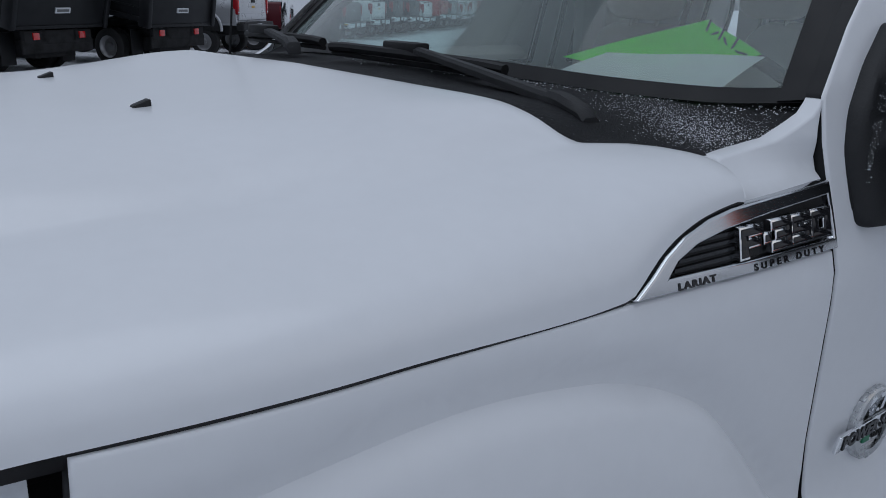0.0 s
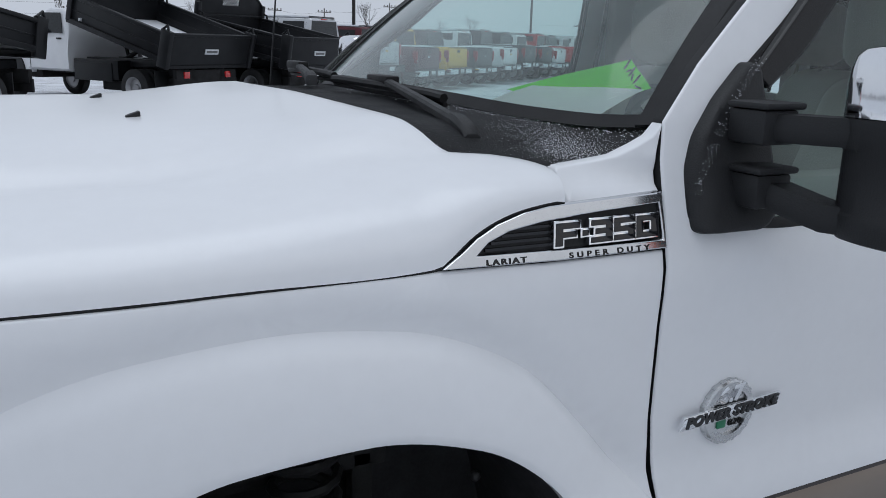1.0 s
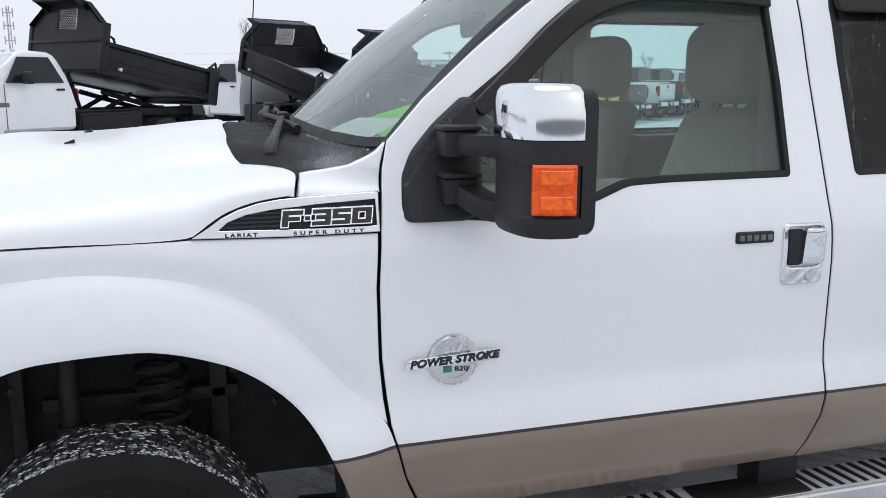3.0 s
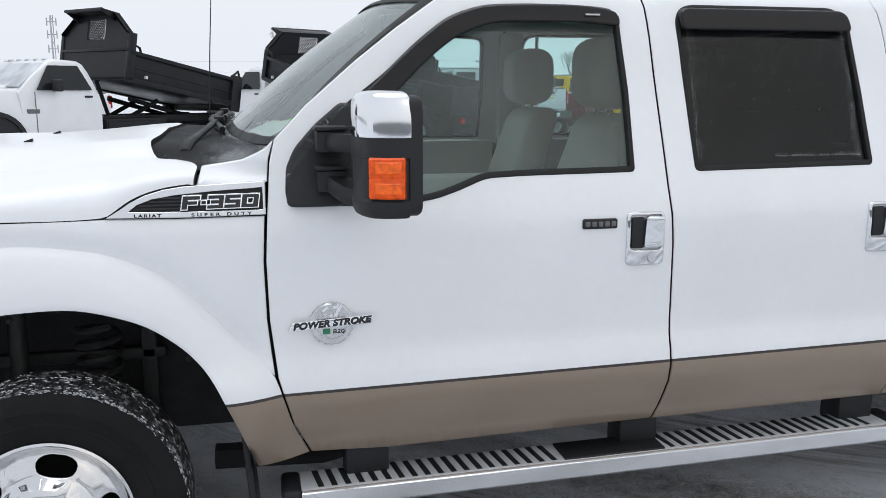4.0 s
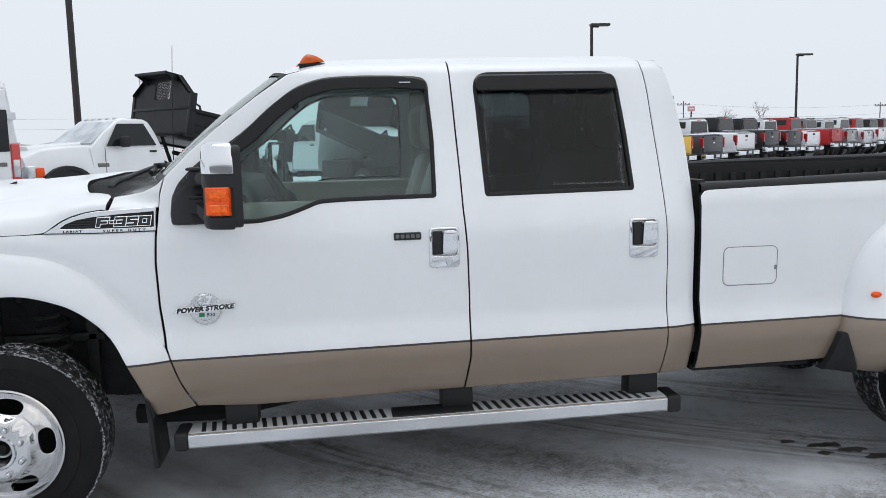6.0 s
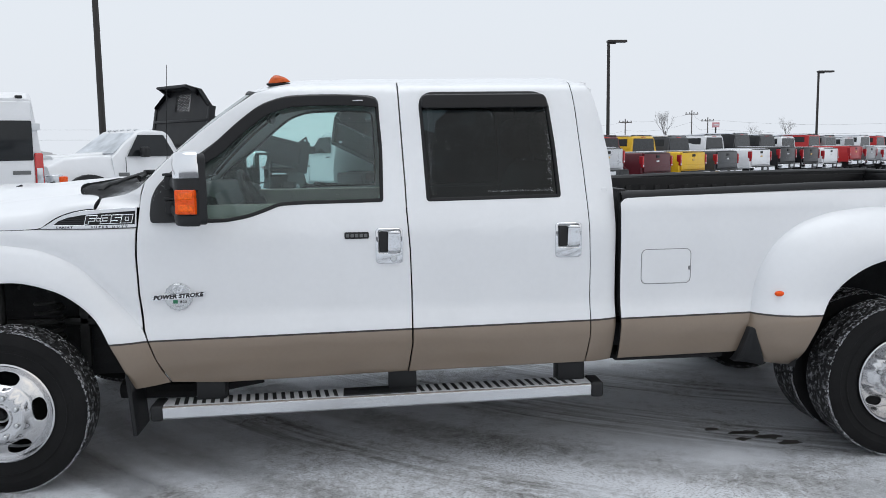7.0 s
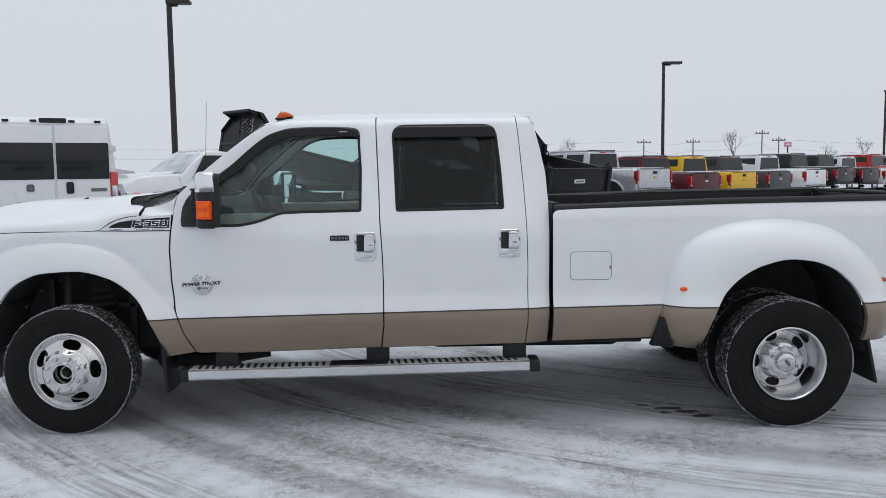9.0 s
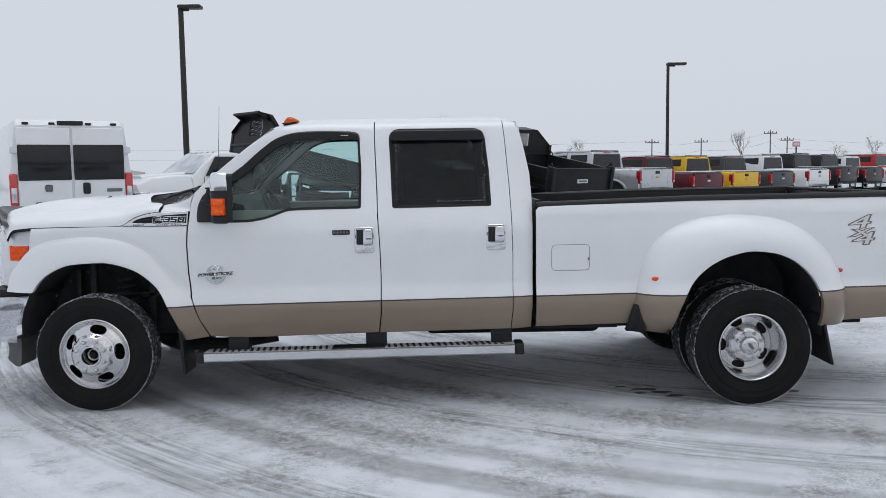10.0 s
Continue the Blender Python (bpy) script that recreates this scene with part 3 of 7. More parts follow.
glass_base = curve_at([(0.10, 0.690), (0.16, 0.672), (0.25, 0.635), (0.40, 0.585), (0.60, 0.545), (MID, 0.515)])
glass_base_z = curve_at([(0.10, 1.432), (0.25, 1.421), (0.40, 1.424), (0.6, 1.433), (MID, 1.444)])
CY = [0.099, 0.105, 0.12, 0.15, 0.18, 0.20, 0.22, 0.235, 0.25, 0.265, 0.285, 0.31, 0.35, 0.40, 0.47, 0.6, 0.8, MID]
CY = CY + [WIDTH - y for y in CY[-2::-1]]
bm = bmesh.new()
rows = []
for i in range(15):
    u = i / 14
    row = []
    for y in CY:
        yy = min(y, WIDTH - y)
        a, b = hood_back(yy) + 0.004 - (0.02 if i == 0 else 0), glass_base(yy) + 0.02
        x = a + (b - a) * u
        z0, z1 = hood_z(min(x, hood_back(yy)), yy) - 0.008 - (0.02 if i == 0 else 0), glass_base_z(yy)
        row.append((x, y, z0 + (z1 - z0) * u ** 1.6 - 0.006 * math.sin(u * math.pi)))
    rows.append(row)
loft(bm, rows, flip=True)
bmesh.ops.solidify(bm, geom=bm.faces[:], thickness=0.012)
cowl = part("cowl_panel", bm, COWL, truck, "black plastic cowl dusted with snow")

# white fender corner behind the hood seam
corner = [(0.450, 1.318), (0.56, 1.322), (0.648, 1.326), (0.653, 1.39), (0.668, 1.442), (0.647, 1.420), (0.62, 1.405), (0.58, 1.387), (0.53, 1.378), (0.49, 1.373), (0.464, 1.369), (0.457, 1.345)]
for far in (False, True):
    panel("fender_corner", corner, [], lambda x, z: 0.042 + (0.058 + 0.16 * max(0, 0.66 - x)) * (1 - math.exp(-max(0, z - 1.325) / 0.045)) - max(0, min(1, (x - 0.52) / 0.13)) * 0.022 * min(1, max(0, (z - 1.345) / 0.04)), truck, WHITE, step=0.02, r=0.004, far=far)

GN = 21
bm = bmesh.new()
rows = []
for i in range(GN):
    u = i / (GN - 1)
    row = []
    for j in range(41):
        v = j / 40
        s = abs(v - 0.5) * 2
        yb = MID - (MID - 0.105) * (1 - 2 * v)
        yt = MID - (MID - 0.268) * (1 - 2 * v)
        y = yb + (yt - yb) * u
        f = min(yb, WIDTH - yb)
        xb, zb = glass_base(f), glass_base_z(f)
        xt, zt = 1.075 + 0.105 * s ** 2.2, 1.900 - 0.038 * s ** 2.4
        bulge = 0.020 * math.sin(u * math.pi)
        row.append((xb + (xt - xb) * u - bulge * 0.7, y, zb + (zt - zb) * u + bulge * 0.7))
    rows.append(row)
g = loft(bm, rows, flip=True)
shield = part("windshield", bm, WINDSHIELD, truck, "tinted windshield glass")
shield.visible_shadow = False
# black rubber border of the windshield
bm = bmesh.new()
L = []
for i in range(GN):
    p, q = Vector(rows[i][0]), Vector(rows[i][2])
    L.append((p, p + (q - p).normalized() * 0.05))
out = Vector((-0.5, -0.3, 0.5)).normalized()
for mirror in (False, True):
    strips = []
    for p, q in L:
        ring4 = [p + Vector((0.012, -0.022, -0.006)), p + out * 0.010, q + out * 0.007, q - out * 0.004]
        strips.append([Vector((c.x, WIDTH - c.y, c.z)) if mirror else c for c in ring4])
    loft(bm, strips, flip=not mirror)
base, head = [Vector(p) for p in rows[0]], [Vector(p) for p in rows[-1]]
second, penult = [Vector(p) for p in rows[2]], [Vector(p) for p in rows[-2]]
loft(bm, [[p + Vector((-0.006, 0, 0.001)) for p in base], [p + (q - p) * 0.4 + Vector((-0.004, 0, 0.004)) for p, q in zip(base, second)]], flip=True)
loft(bm, [[q + (p - q) * 0.45 + Vector((-0.004, 0, 0.004)) for p, q in zip(penult, head)], [p + Vector((-0.002, 0, 0.008)) for p in head], [p + Vector((0.02, 0, 0.004)) for p in head]], flip=True)
part("windshield_seal", bm, SEAL_GAP, truck, "black rubber windshield seal")

roof_edge = 0.312
bm = bmesh.new()
rows = []
for i in range(40):
    u = i / 39
    row = []
    for j in range(41):
        v = j / 40
        s = abs(v - 0.5) * 2
        y = MID - (MID - roof_edge) * (1 - 2 * v)
        sw = min(1, (MID - min(y, WIDTH - y)) / (MID - 0.268))
        x0 = 1.086 + 0.105 * sw ** 2.2
        x = x0 + (2.868 - 0.03 * s ** 3 - x0) * u ** 1.35
        z = 1.962 - 0.014 * s ** 2 - 0.033 * s ** 7 - 0.010 * max(0, 1 - (x - x0) / 0.8) ** 2
        z0 = 1.906 - 0.038 * sw ** 2.4
        z -= (z - z0 if u == 0 else 1.952 - 0.014 * s ** 2 - 0.033 * s ** 7 - z0) * max(0, 1 - (x - x0) / 0.30) ** 2.2
        z -= 0.05 * max(0, (x - 2.68) / 0.18) ** 3
        row.append((x, y, z))
    rows.append(row)
loft(bm, rows, flip=True)
bmesh.ops.recalc_face_normals(bm, faces=bm.faces)
if sum(f.normal.z for f in bm.faces) < 0:
    bmesh.ops.reverse_faces(bm, faces=bm.faces)
for v in bmesh.ops.extrude_edge_only(bm, edges=[e for e in bm.edges if e.is_boundary])["geom"]:
    if isinstance(v, bmesh.types.BMVert):
        v.co.z -= 0.02
        v.co.y += 0.02 if v.co.y < MID else -0.02
roof = part("roof", bm, WHITE, truck, "white cab roof")
roof_rows = rows
bm = bmesh.new()
loft(bm, [[(p[0], p[1] + (0.03 if p[1] < 0.3 else 0), p[2] - 0.05) for p in r] for r in roof_rows])
part("headliner", bm, HEADLINER, truck)

# cab rear wall with its window
bm = boxes((2.86, 2.90, 0.06, WIDTH - 0.06, 0.55, 1.38), bevel=0.01)
box(bm, 2.84, 2.87, 0.25, 0.40, 1.38, 1.88, 0.01)
box(bm, 2.84, 2.87, WIDTH - 0.40, WIDTH - 0.25, 1.38, 1.88, 0.01)
box(bm, 2.82, 2.855, 0.30, WIDTH - 0.30, 1.82, 1.915, 0.01)
part("cab_rear_wall", bm, WHITE, truck)
rw = part("rear_window", boxes((2.858, 2.862, 0.36, WIDTH - 0.36, 1.38, 1.82)), PRIVACY, truck, "dark rear window glass")
rw.visible_shadow = False
part("cab_floor", boxes((0.72, 2.86, 0.10, WIDTH - 0.10, 0.52, 0.60)), UNDER, truck)
part("firewall", boxes((0.60, 0.70, 0.12, WIDTH - 0.12, 0.5, 1.38)), UNDER, truck)

# roof marker lamps
for y in (0.40, 0.86, MID, 1.17, 1.63):
    x0 = 1.215 + 0.07 * (abs(y - MID) / 0.75) ** 2
    z0 = 1.931 - 0.012 * abs(y - MID)
    bm = bmesh.new()
    rows = []
    for q, h, hw in ((0.0, 0.002, 0.010), (0.006, 0.016, 0.022), (0.02, 0.034, 0.032), (0.036, 0.043, 0.036), (0.055, 0.040, 0.036), (0.08, 0.029, 0.030), (0.10, 0.016, 0.020), (0.112, 0.003, 0.006)):
        rows.append([(x0 - 0.035 + q, y + hw * math.cos(a), z0 - 0.006 + q * 0.12 + h * math.sin(a) ** 0.8) for a in (math.pi * k / 12 for k in range(13))])
    loft(bm, rows)
    bmesh.ops.recalc_face_normals(bm, faces=bm.faces)
    lamp = part("marker_lamp", bm, MARKER, truck, "amber roof marker lamp")
    part("lamp_base", box(bmesh.new(), x0 - 0.038, x0 + 0.082, y - 0.039, y + 0.039, z0 - 0.012, z0 - 0.002, 0.004), SEAL_GAP, lamp)

# ---- vent trim with lettering behind the front wheel ----
VCHROME = mat("satin_chrome_trim", (0.66, 0.67, 0.69), 0.12, 1.0, 0.05, 8.0)

def vent_y(x, z):
    return SIDE(z) - 0.007


VENT = [(0.207, 1.2385), (0.42, 1.2345), (0.640, 1.2365), (0.642, 1.330), (0.50, 1.324), (0.41, 1.3195), (0.36, 1.312), (0.31, 1.2975), (0.272, 1.2795), (0.245, 1.261)]
VENT_IN = [(0.268, 1.2545), (0.43, 1.2515), (0.632, 1.252), (0.632, 1.312), (0.49, 1.304), (0.39, 1.2955), (0.33, 1.286), (0.29, 1.2715)]
vent = panel("fender_vent", VENT, [VENT_IN], vent_y, truck, VCHROME, "chrome-framed fender vent with raised lettering", step=0.03, r=0.003, thick=0.03)
panel("vent_mesh", VENT_IN, [], lambda x, z: vent_y(x, z) + 0.010, vent, BLACK, "black vent recess", step=0.05, r=0.001, thick=0)
bm = bmesh.new()
for k in range(4):
    z = 1.2575 + k * 0.0095
    x0 = 0.285 + max(0, z - 1.262) * 2.2
    box(bm, x0, 0.42, SIDE(z) - 0.001, SIDE(z) + 0.008, z, z + 0.005)
part("vent_louvre", bm, GLOSSBLACK, vent)


def side_pose(x, z, y, turn=0.0, lean=0.0):
    """Lettering that faces the near side, turned in its own plane."""
    return Matrix.Translation((x, y, z)) @ Matrix.Rotation(radians(90 - lean), 4, "X") @ Matrix.Rotation(radians(turn), 4, "Z")


LEAN_B = 18
GLYPHS = {"F": [(0, 0, 0.30, 1), (0, 0.74, 1, 1), (0, 0.36, 0.86, 0.60)], "-": [(0.1, 0.36, 0.9, 0.60)],
          "3": [(0, 0.76, 1, 1), (0.2, 0.38, 1, 0.62), (0, 0, 1, 0.24), (0.70, 0, 1, 1)], "5": [(0, 0.76, 1, 1), (0, 0.38, 1, 0.62), (0, 0, 1, 0.24), (0, 0.4, 0.30, 1), (0.70, 0, 1, 0.6)],
          "0": [(0, 0.76, 1, 1), (0, 0, 1, 0.24), (0, 0, 0.30, 1), (0.70, 0, 1, 1)]}
pen = 0.409
for ch, wide in (("F", 0.047), ("-", 0.015), ("3", 0.043), ("5", 0.043), ("0", 0.046)):
    for grow, y0, y1, material, name in ((0.0034, 0.0, 0.010, CHROME, "letter_rim"), (0.0002, -0.0016, 0.004, GLOSSBLACK, "letter_face")):
        bm = bmesh.new()
        for a, b, c, d in GLYPHS[ch]:
            box(bm, a * wide - grow, c * wide + grow, y0, y1, b * 0.035 - grow, d * 0.035 + grow, 0.0008, 1)
        for v in bm.verts:
            x = pen + v.co.x + 0.16 * v.co.z
            z = 1.2585 + v.co.z + (x - 0.48) * 0.012
            v.co = Vector((x, SIDE(z) - 0.010 + v.co.y, z))
        part(name, bm, material, vent, "chrome-edged black letter" if name == "letter_rim" else "")
    pen += wide + 0.0038
text_part("small_letters", "SUPER DUTY", 0.0125, side_pose(0.518, 1.2412, 0.0030, 0.1, LEAN_B), GLOSSBLACK, vent, 0.0004, 0, 1.45, bold=0.0005, spacing=1.75)
text_part("small_letters", "LARIAT", 0.0125, side_pose(0.318, 1.2425, 0.0030, -0.6, LEAN_B), GLOSSBLACK, vent, 0.0004, 0, 1.45, bold=0.0005, spacing=1.3)

# ---- engine badge on the front door ----
bm = bmesh.new()
lathe(bm, [(0.0001, -0.006), (0.046, -0.006), (0.047, -0.012), (0.060, -0.012), (0.064, -0.008), (0.065, 0.006)], 40, (0.818, 0.0, 0.905))
for k in range(20):
    a = k * math.tau / 20
    b2 = box(bmesh.new(), 0.061, 0.066, -0.009, 0.002, -0.005, 0.005, 0.0015)
    moved(b2, Matrix.Translation((0.818, 0, 0.905)) @ Matrix.Rotation(-a, 4, "Y"))
    me = bpy.data.meshes.new("tooth")
    b2.to_mesh(me)
    b2.free()
    bm.from_mesh(me)
    bpy.data.meshes.remove(me)
badge = part("engine_badge", bm, BRUSHED, front_door, "round chrome engine badge with dark lettering")
plate = bmesh.new()
box(plate, -0.122, 0.122, -0.018, -0.010, -0.0135, 0.0135, 0.003)
for v in plate.verts:
    v.co.x += v.co.z * 0.5
moved(plate, Matrix.Translation((0.818, 0, 0.909)) @ Matrix.Rotation(radians(-3), 4, "Y"))
part("badge_plate", plate, CHROME, badge)
text_part("letters", "POWER STROKE", 0.027, side_pose(0.818, 0.909, -0.0192, 3), GLOSSBLACK, badge, 0.0012, 0.25, 1.10, bold=0.0014, spacing=1.05)
text_part("letters", "6.7", 0.042, side_pose(0.816, 0.941, -0.009, 3), CHROME, badge, 0.004, 0.1, 1.15, bold=0.002)
text_part("letters", "B20", 0.017, side_pose(0.838, 0.880, -0.0075, 0), INK, badge, 0.001, 0.1, 1.3)
part("enamel_dot", boxes((0.792, 0.814, -0.0095, -0.004, 0.873, 0.890), bevel=0.002), DARKGREEN, badge)

# ---- door handles and keypad ----
HCHROME = mat("handle_chrome", (0.74, 0.75, 0.77), 0.05, 1.0, 0.03, 8.0)


def handle(door, x, z, keyhole):
    bm = bmesh.new()
    o = rounded([(x - 0.066, z - 0.086), (x + 0.066, z - 0.086), (x + 0.066, z + 0.086), (x - 0.066, z + 0.086)], 0.02)
    h = rounded([(x - 0.052, z - 0.034), (x + 0.052, z - 0.034), (x + 0.052, z + 0.076), (x - 0.052, z + 0.076)], 0.014)
    b = panel("door_handle", o, [h], lambda a, c: -0.020 + 1.6 * (a - x) ** 2 + 0.9 * (c - z) ** 2, door, HCHROME, "chrome door handle with a recessed cup", step=0.012, r=0.006, thick=0.02)
    panel("cup", h, [], lambda a, c: 0.022 - 0.022 * ((a - x) / 0.052) ** 2 - 0.006 * ((c - z - 0.02) / 0.05) ** 2, b, HCHROME, "polished chrome cup", step=0.012, r=0.002, thick=0)
    grip = rounded([(x - 0.010, z - 0.030), (x + 0.054, z - 0.022), (x + 0.054, z + 0.074), (x - 0.006, z + 0.074)], 0.014)
    panel("grip", grip, [], lambda a, c: -0.040 + 9.0 * (a - x - 0.030) ** 2 + 4.0 * (c - z - 0.030) ** 2 + 0.004 * math.sin((c - z) * 60), b, HCHROME, step=0.008, r=0.004, thick=0.012)
    # black block stands in for the shade in the cup's left side
    part("cup_shadow_insert", box(bmesh.new(), x - 0.050, x - 0.006, -0.014, 0.0, z - 0.030, z + 0.070, 0.006), BLACK, b)
    if keyhole:
        bm = bmesh.new()
        lathe(bm, [(0.0001, -0.022), (0.013, -0.022), (0.016, -0.016), (0.016, 0.0)], 20, (x + 0.018, 0, z - 0.060))
        part("key_cylinder", bm, BRUSHED, b)


handle(front_door, 1.815, 1.122, True)
handle(rear_door, 2.690, 1.130, False)
kp = part("keypad", box(bmesh.new(), 1.602, 1.718, -0.012, 0.004, 1.159, 1.191, 0.006), BLACK, front_door, "black door keypad")
for k in range(5):
    part("key", box(bmesh.new(), 1.609 + k * 0.0215, 1.625 + k * 0.0215, -0.015, -0.010, 1.167, 1.183, 0.003), INTGREY, kp)

# ---- fuel flap, side marker lamps, bed decal ----
o = rounded([(3.062, 0.900), (3.312, 0.900), (3.312, 1.070), (3.062, 1.070)], 0.03)
# grey strips paint in the shade of the flap's gap and notch
panel("fuel_door_gap", ring(o, -0.003, 0)[0], [o], lambda x, z: bed_y(x, z) - 0.0012, truck, GAPGREY, step=0.5, r=0.0005, thick=0.002)
fuel = panel("fuel_door", ring(o, 0, 0.0008)[1], [], lambda x, z: bed_y(x, z) - 0.0035, truck, WHITE, "white fuel filler flap", step=0.06, r=0.003, thick=0.006)
part("flap_notch", box(bmesh.new(), 3.300, 3.312, -0.004, 0.010, 0.965, 0.985, 0.003), GAPGREY, fuel)
for x, z, m in ((3.728, 0.848, AMBER), (4.985, 0.875, REDLENS)):
    bm = bmesh.new()
    bmesh.ops.create_uvsphere(bm, u_segments=16, v_segments=8, radius=1)
    for v in bm.verts:
        v.co = Vector((x + 0.026 * v.co.x, rear_fender_y(x, z) - 0.002 + 0.014 * v.co.y, z + 0.014 * v.co.z))
    part("side_marker", bm, m, truck, "oval side marker lamp")
DECAL = mat("silver_grey_decal", (0.20, 0.185, 0.165), 0.4, 0.3, 0.1, 20.0)
DECALW = mat("pale_decal", (0.70, 0.69, 0.67), 0.4, 0.0, 0.05, 20.0)
for b, s, x, z in (("4", 0.118, 5.100, 1.190), ("x", 0.100, 5.112, 1.133), ("4", 0.118, 5.126, 1.080)):
    y = bed_y(x, z)
    text_part("decal", b, s, side_pose(x, z, y - 0.0015, 4), DECAL, truck, 0.0006, 0.20, 2.5, bold=0.004)
    text_part("decal", b, s * 0.96, side_pose(x + 0.001, z, y - 0.0026, 4), DECALW, truck, 0.0006, 0.20, 2.42)

# ---- bed: rails, inner walls, floor, tailgate ----
for y0, y1 in ((0.0, 0.10), (WIDTH - 0.10, WIDTH)):
    bm = bmesh.new()
    rows = []
    for x in (2.965, 2.98, 3.05, 3.2, 3.6, 4.0, 4.7, 5.42):
        z = 1.322 + 0.030 * min(1, (x - 2.965) / 1.0) + 0.012 * max(0, (x - 4.0) / 1.42)
        ya, yb = (y0 + 0.024, y1) if y0 < 1 else (y1 - 0.024, y0)
        rows.append([(x, ya + (yb - ya) * q, z + d) for q, d in ((0, 0.002), (0, 0.016), (0.12, 0.030), (0.35, 0.036), (0.8, 0.034), (1.0, 0.022), (1.0, -0.01))])
    loft(bm, rows)
    bmesh.ops.recalc_face_normals(bm, faces=bm.faces)
    bmesh.ops.solidify(bm, geom=bm.faces[:], thickness=0.006)
    part("bed_rail_cap", bm, BLACK, truck, "black plastic bed rail cap")
LINER = mat("black_bed_liner", (0.007, 0.007, 0.008), 0.42, 0, 0.3, 12.0, bump=0.2, bump_scale=150, spec=0.3)
rows = [(2.96, 3.0, 0.07, WIDTH - 0.07, 0.75, 1.37), (2.97, 5.40, 0.56, WIDTH - 0.56, 0.72, 0.76)]
for a, b in ((0.07, 0.11), (WIDTH - 0.11, WIDTH - 0.07)):
    rows += [(2.97, 5.40, a, b, 1.07, 1.36), (2.97, 3.78, a, b, 0.75, 1.07), (4.90, 5.40, a, b, 0.75, 1.07)]
for a, b in ((0.11, 0.56), (WIDTH - 0.56, WIDTH - 0.11)):
    rows += [(2.97, 3.78, a, b, 0.72, 0.76), (4.90, 5.40, a, b, 0.72, 0.76), (3.78, 4.90, a, b, 1.07, 1.09)]
for a in (0.55, WIDTH - 0.57):
    rows.append((3.78, 4.90, a, a + 0.02, 0.74, 1.09))
bm = boxes(*rows, bevel=0.006)
for k in range(22):
    box(bm, 3.05 + k * 0.107, 3.09 + k * 0.107, WIDTH - 0.12, WIDTH - 0.108, 0.80, 1.30, 0.003)
part("bed_liner", bm, LINER, truck, "black ribbed bed liner")
tg = part("tailgate", box(bmesh.new(), 5.425, 5.48, 0.03, WIDTH - 0.03, 0.62, 1.368, 0.012, 3), WHITE, truck, "white tailgate")
part("tailgate_cap", box(bmesh.new(), 5.41, 5.485, 0.035, WIDTH - 0.035, 1.366, 1.392, 0.008), BLACK, tg)
part("tailgate_liner", box(bmesh.new(), 5.408, 5.428, 0.10, WIDTH - 0.10, 0.76, 1.366, 0.004), LINER, tg, "black tailgate liner")
part("tail_lamp", box(bmesh.new(), 5.36, 5.44, -0.008, 0.09, 0.72, 1.20, 0.012), REDLENS, truck)
rb = part("rear_bumper", box(bmesh.new(), 5.50, 5.68, 0.0, WIDTH, 0.50, 0.68, 0.03, 3), CHROME, truck, "chrome rear bumper")

# ---- front end ----
HEADLENS = mat("pale_headlight_lens", (0.72, 0.74, 0.77), 0.15, 0.25, 0.12, 14.0, coat=0.8)
DAM = mat("grey_air_dam_plastic", (0.10, 0.10, 0.105), 0.6, 0, 0.3, 12.0)
for far in (0, 1):
    bm = bmesh.new()
    rows = []
    for z, dx in ((0.83, 0.01), (0.9, 0.0), (1.0, 0.0), (1.1, 0.005), (1.19, 0.02), (1.205, 0.04)):
        r = [(-0.437, 0.085), (-0.56, 0.105), (-0.66 + dx, 0.15), (-0.76 + dx, 0.26), (-0.80 + dx, 0.42), (-0.80 + dx, 0.5)]
        rows.append([(x, y if not far else WIDTH - y, z) for x, y in r])
    loft(bm, rows, flip=bool(far))
    part("headlight", bm, HEADLENS, truck, "clear wraparound headlight")
panel("turn_signal", [(-0.605, 1.006), (-0.535, 1.003), (-0.466, 1.062), (-0.455, 1.106), (-0.605, 1.106)], [], lambda x, z: 0.076 + 0.22 * (-0.43 - x), truck, AMBER, "amber corner turn signal", step=0.05, r=0.004, thick=0.02)
gr = part("grille", box(bmesh.new(), -0.86, -0.76, 0.48, WIDTH - 0.48, 0.78, 1.20, 0.03, 3), CHROME, truck, "chrome grille")
for k in range(3):
    part("grille_bar", box(bmesh.new(), -0.885, -0.84, 0.52, WIDTH - 0.52, 0.84 + k * 0.12, 0.90 + k * 0.12, 0.012), CHROME, gr)
bm = bmesh.new()
rows = []
for z, o, end in ((0.45, 0.03, -0.565), (0.50, 0.0, -0.558), (0.56, -0.008, -0.55), (0.62, -0.012, -0.536), (0.68, -0.006, -0.515), (0.72, 0.0, -0.495), (0.748, 0.006, -0.478), (0.760, 0.02, -0.472), (0.765, 0.05, -0.472)):
    r = [(end, 0.05), (-0.62, 0.045), (-0.72, 0.07), (-0.82, 0.16), (-0.90, 0.4), (-0.94, MID)]
    r += [(x, WIDTH - y) for x, y in r[-2::-1]]
    rows.append([(x + o * (1 if i not in (0, len(r) - 1) else 0), y + (o * 0.6 if y < MID else -o * 0.6), z) for i, (x, y) in enumerate(r)])
loft(bm, rows, flip=True)
bmesh.ops.solidify(bm, geom=bm.faces[:], thickness=0.02)
part("front_bumper", bm, CHROME, truck, "chrome front bumper")
part("bumper_filler", box(bmesh.new(), -0.80, -0.42, 0.10, WIDTH - 0.10, 0.755, 0.81, 0.01), BLACK, truck)
bm = bmesh.new()
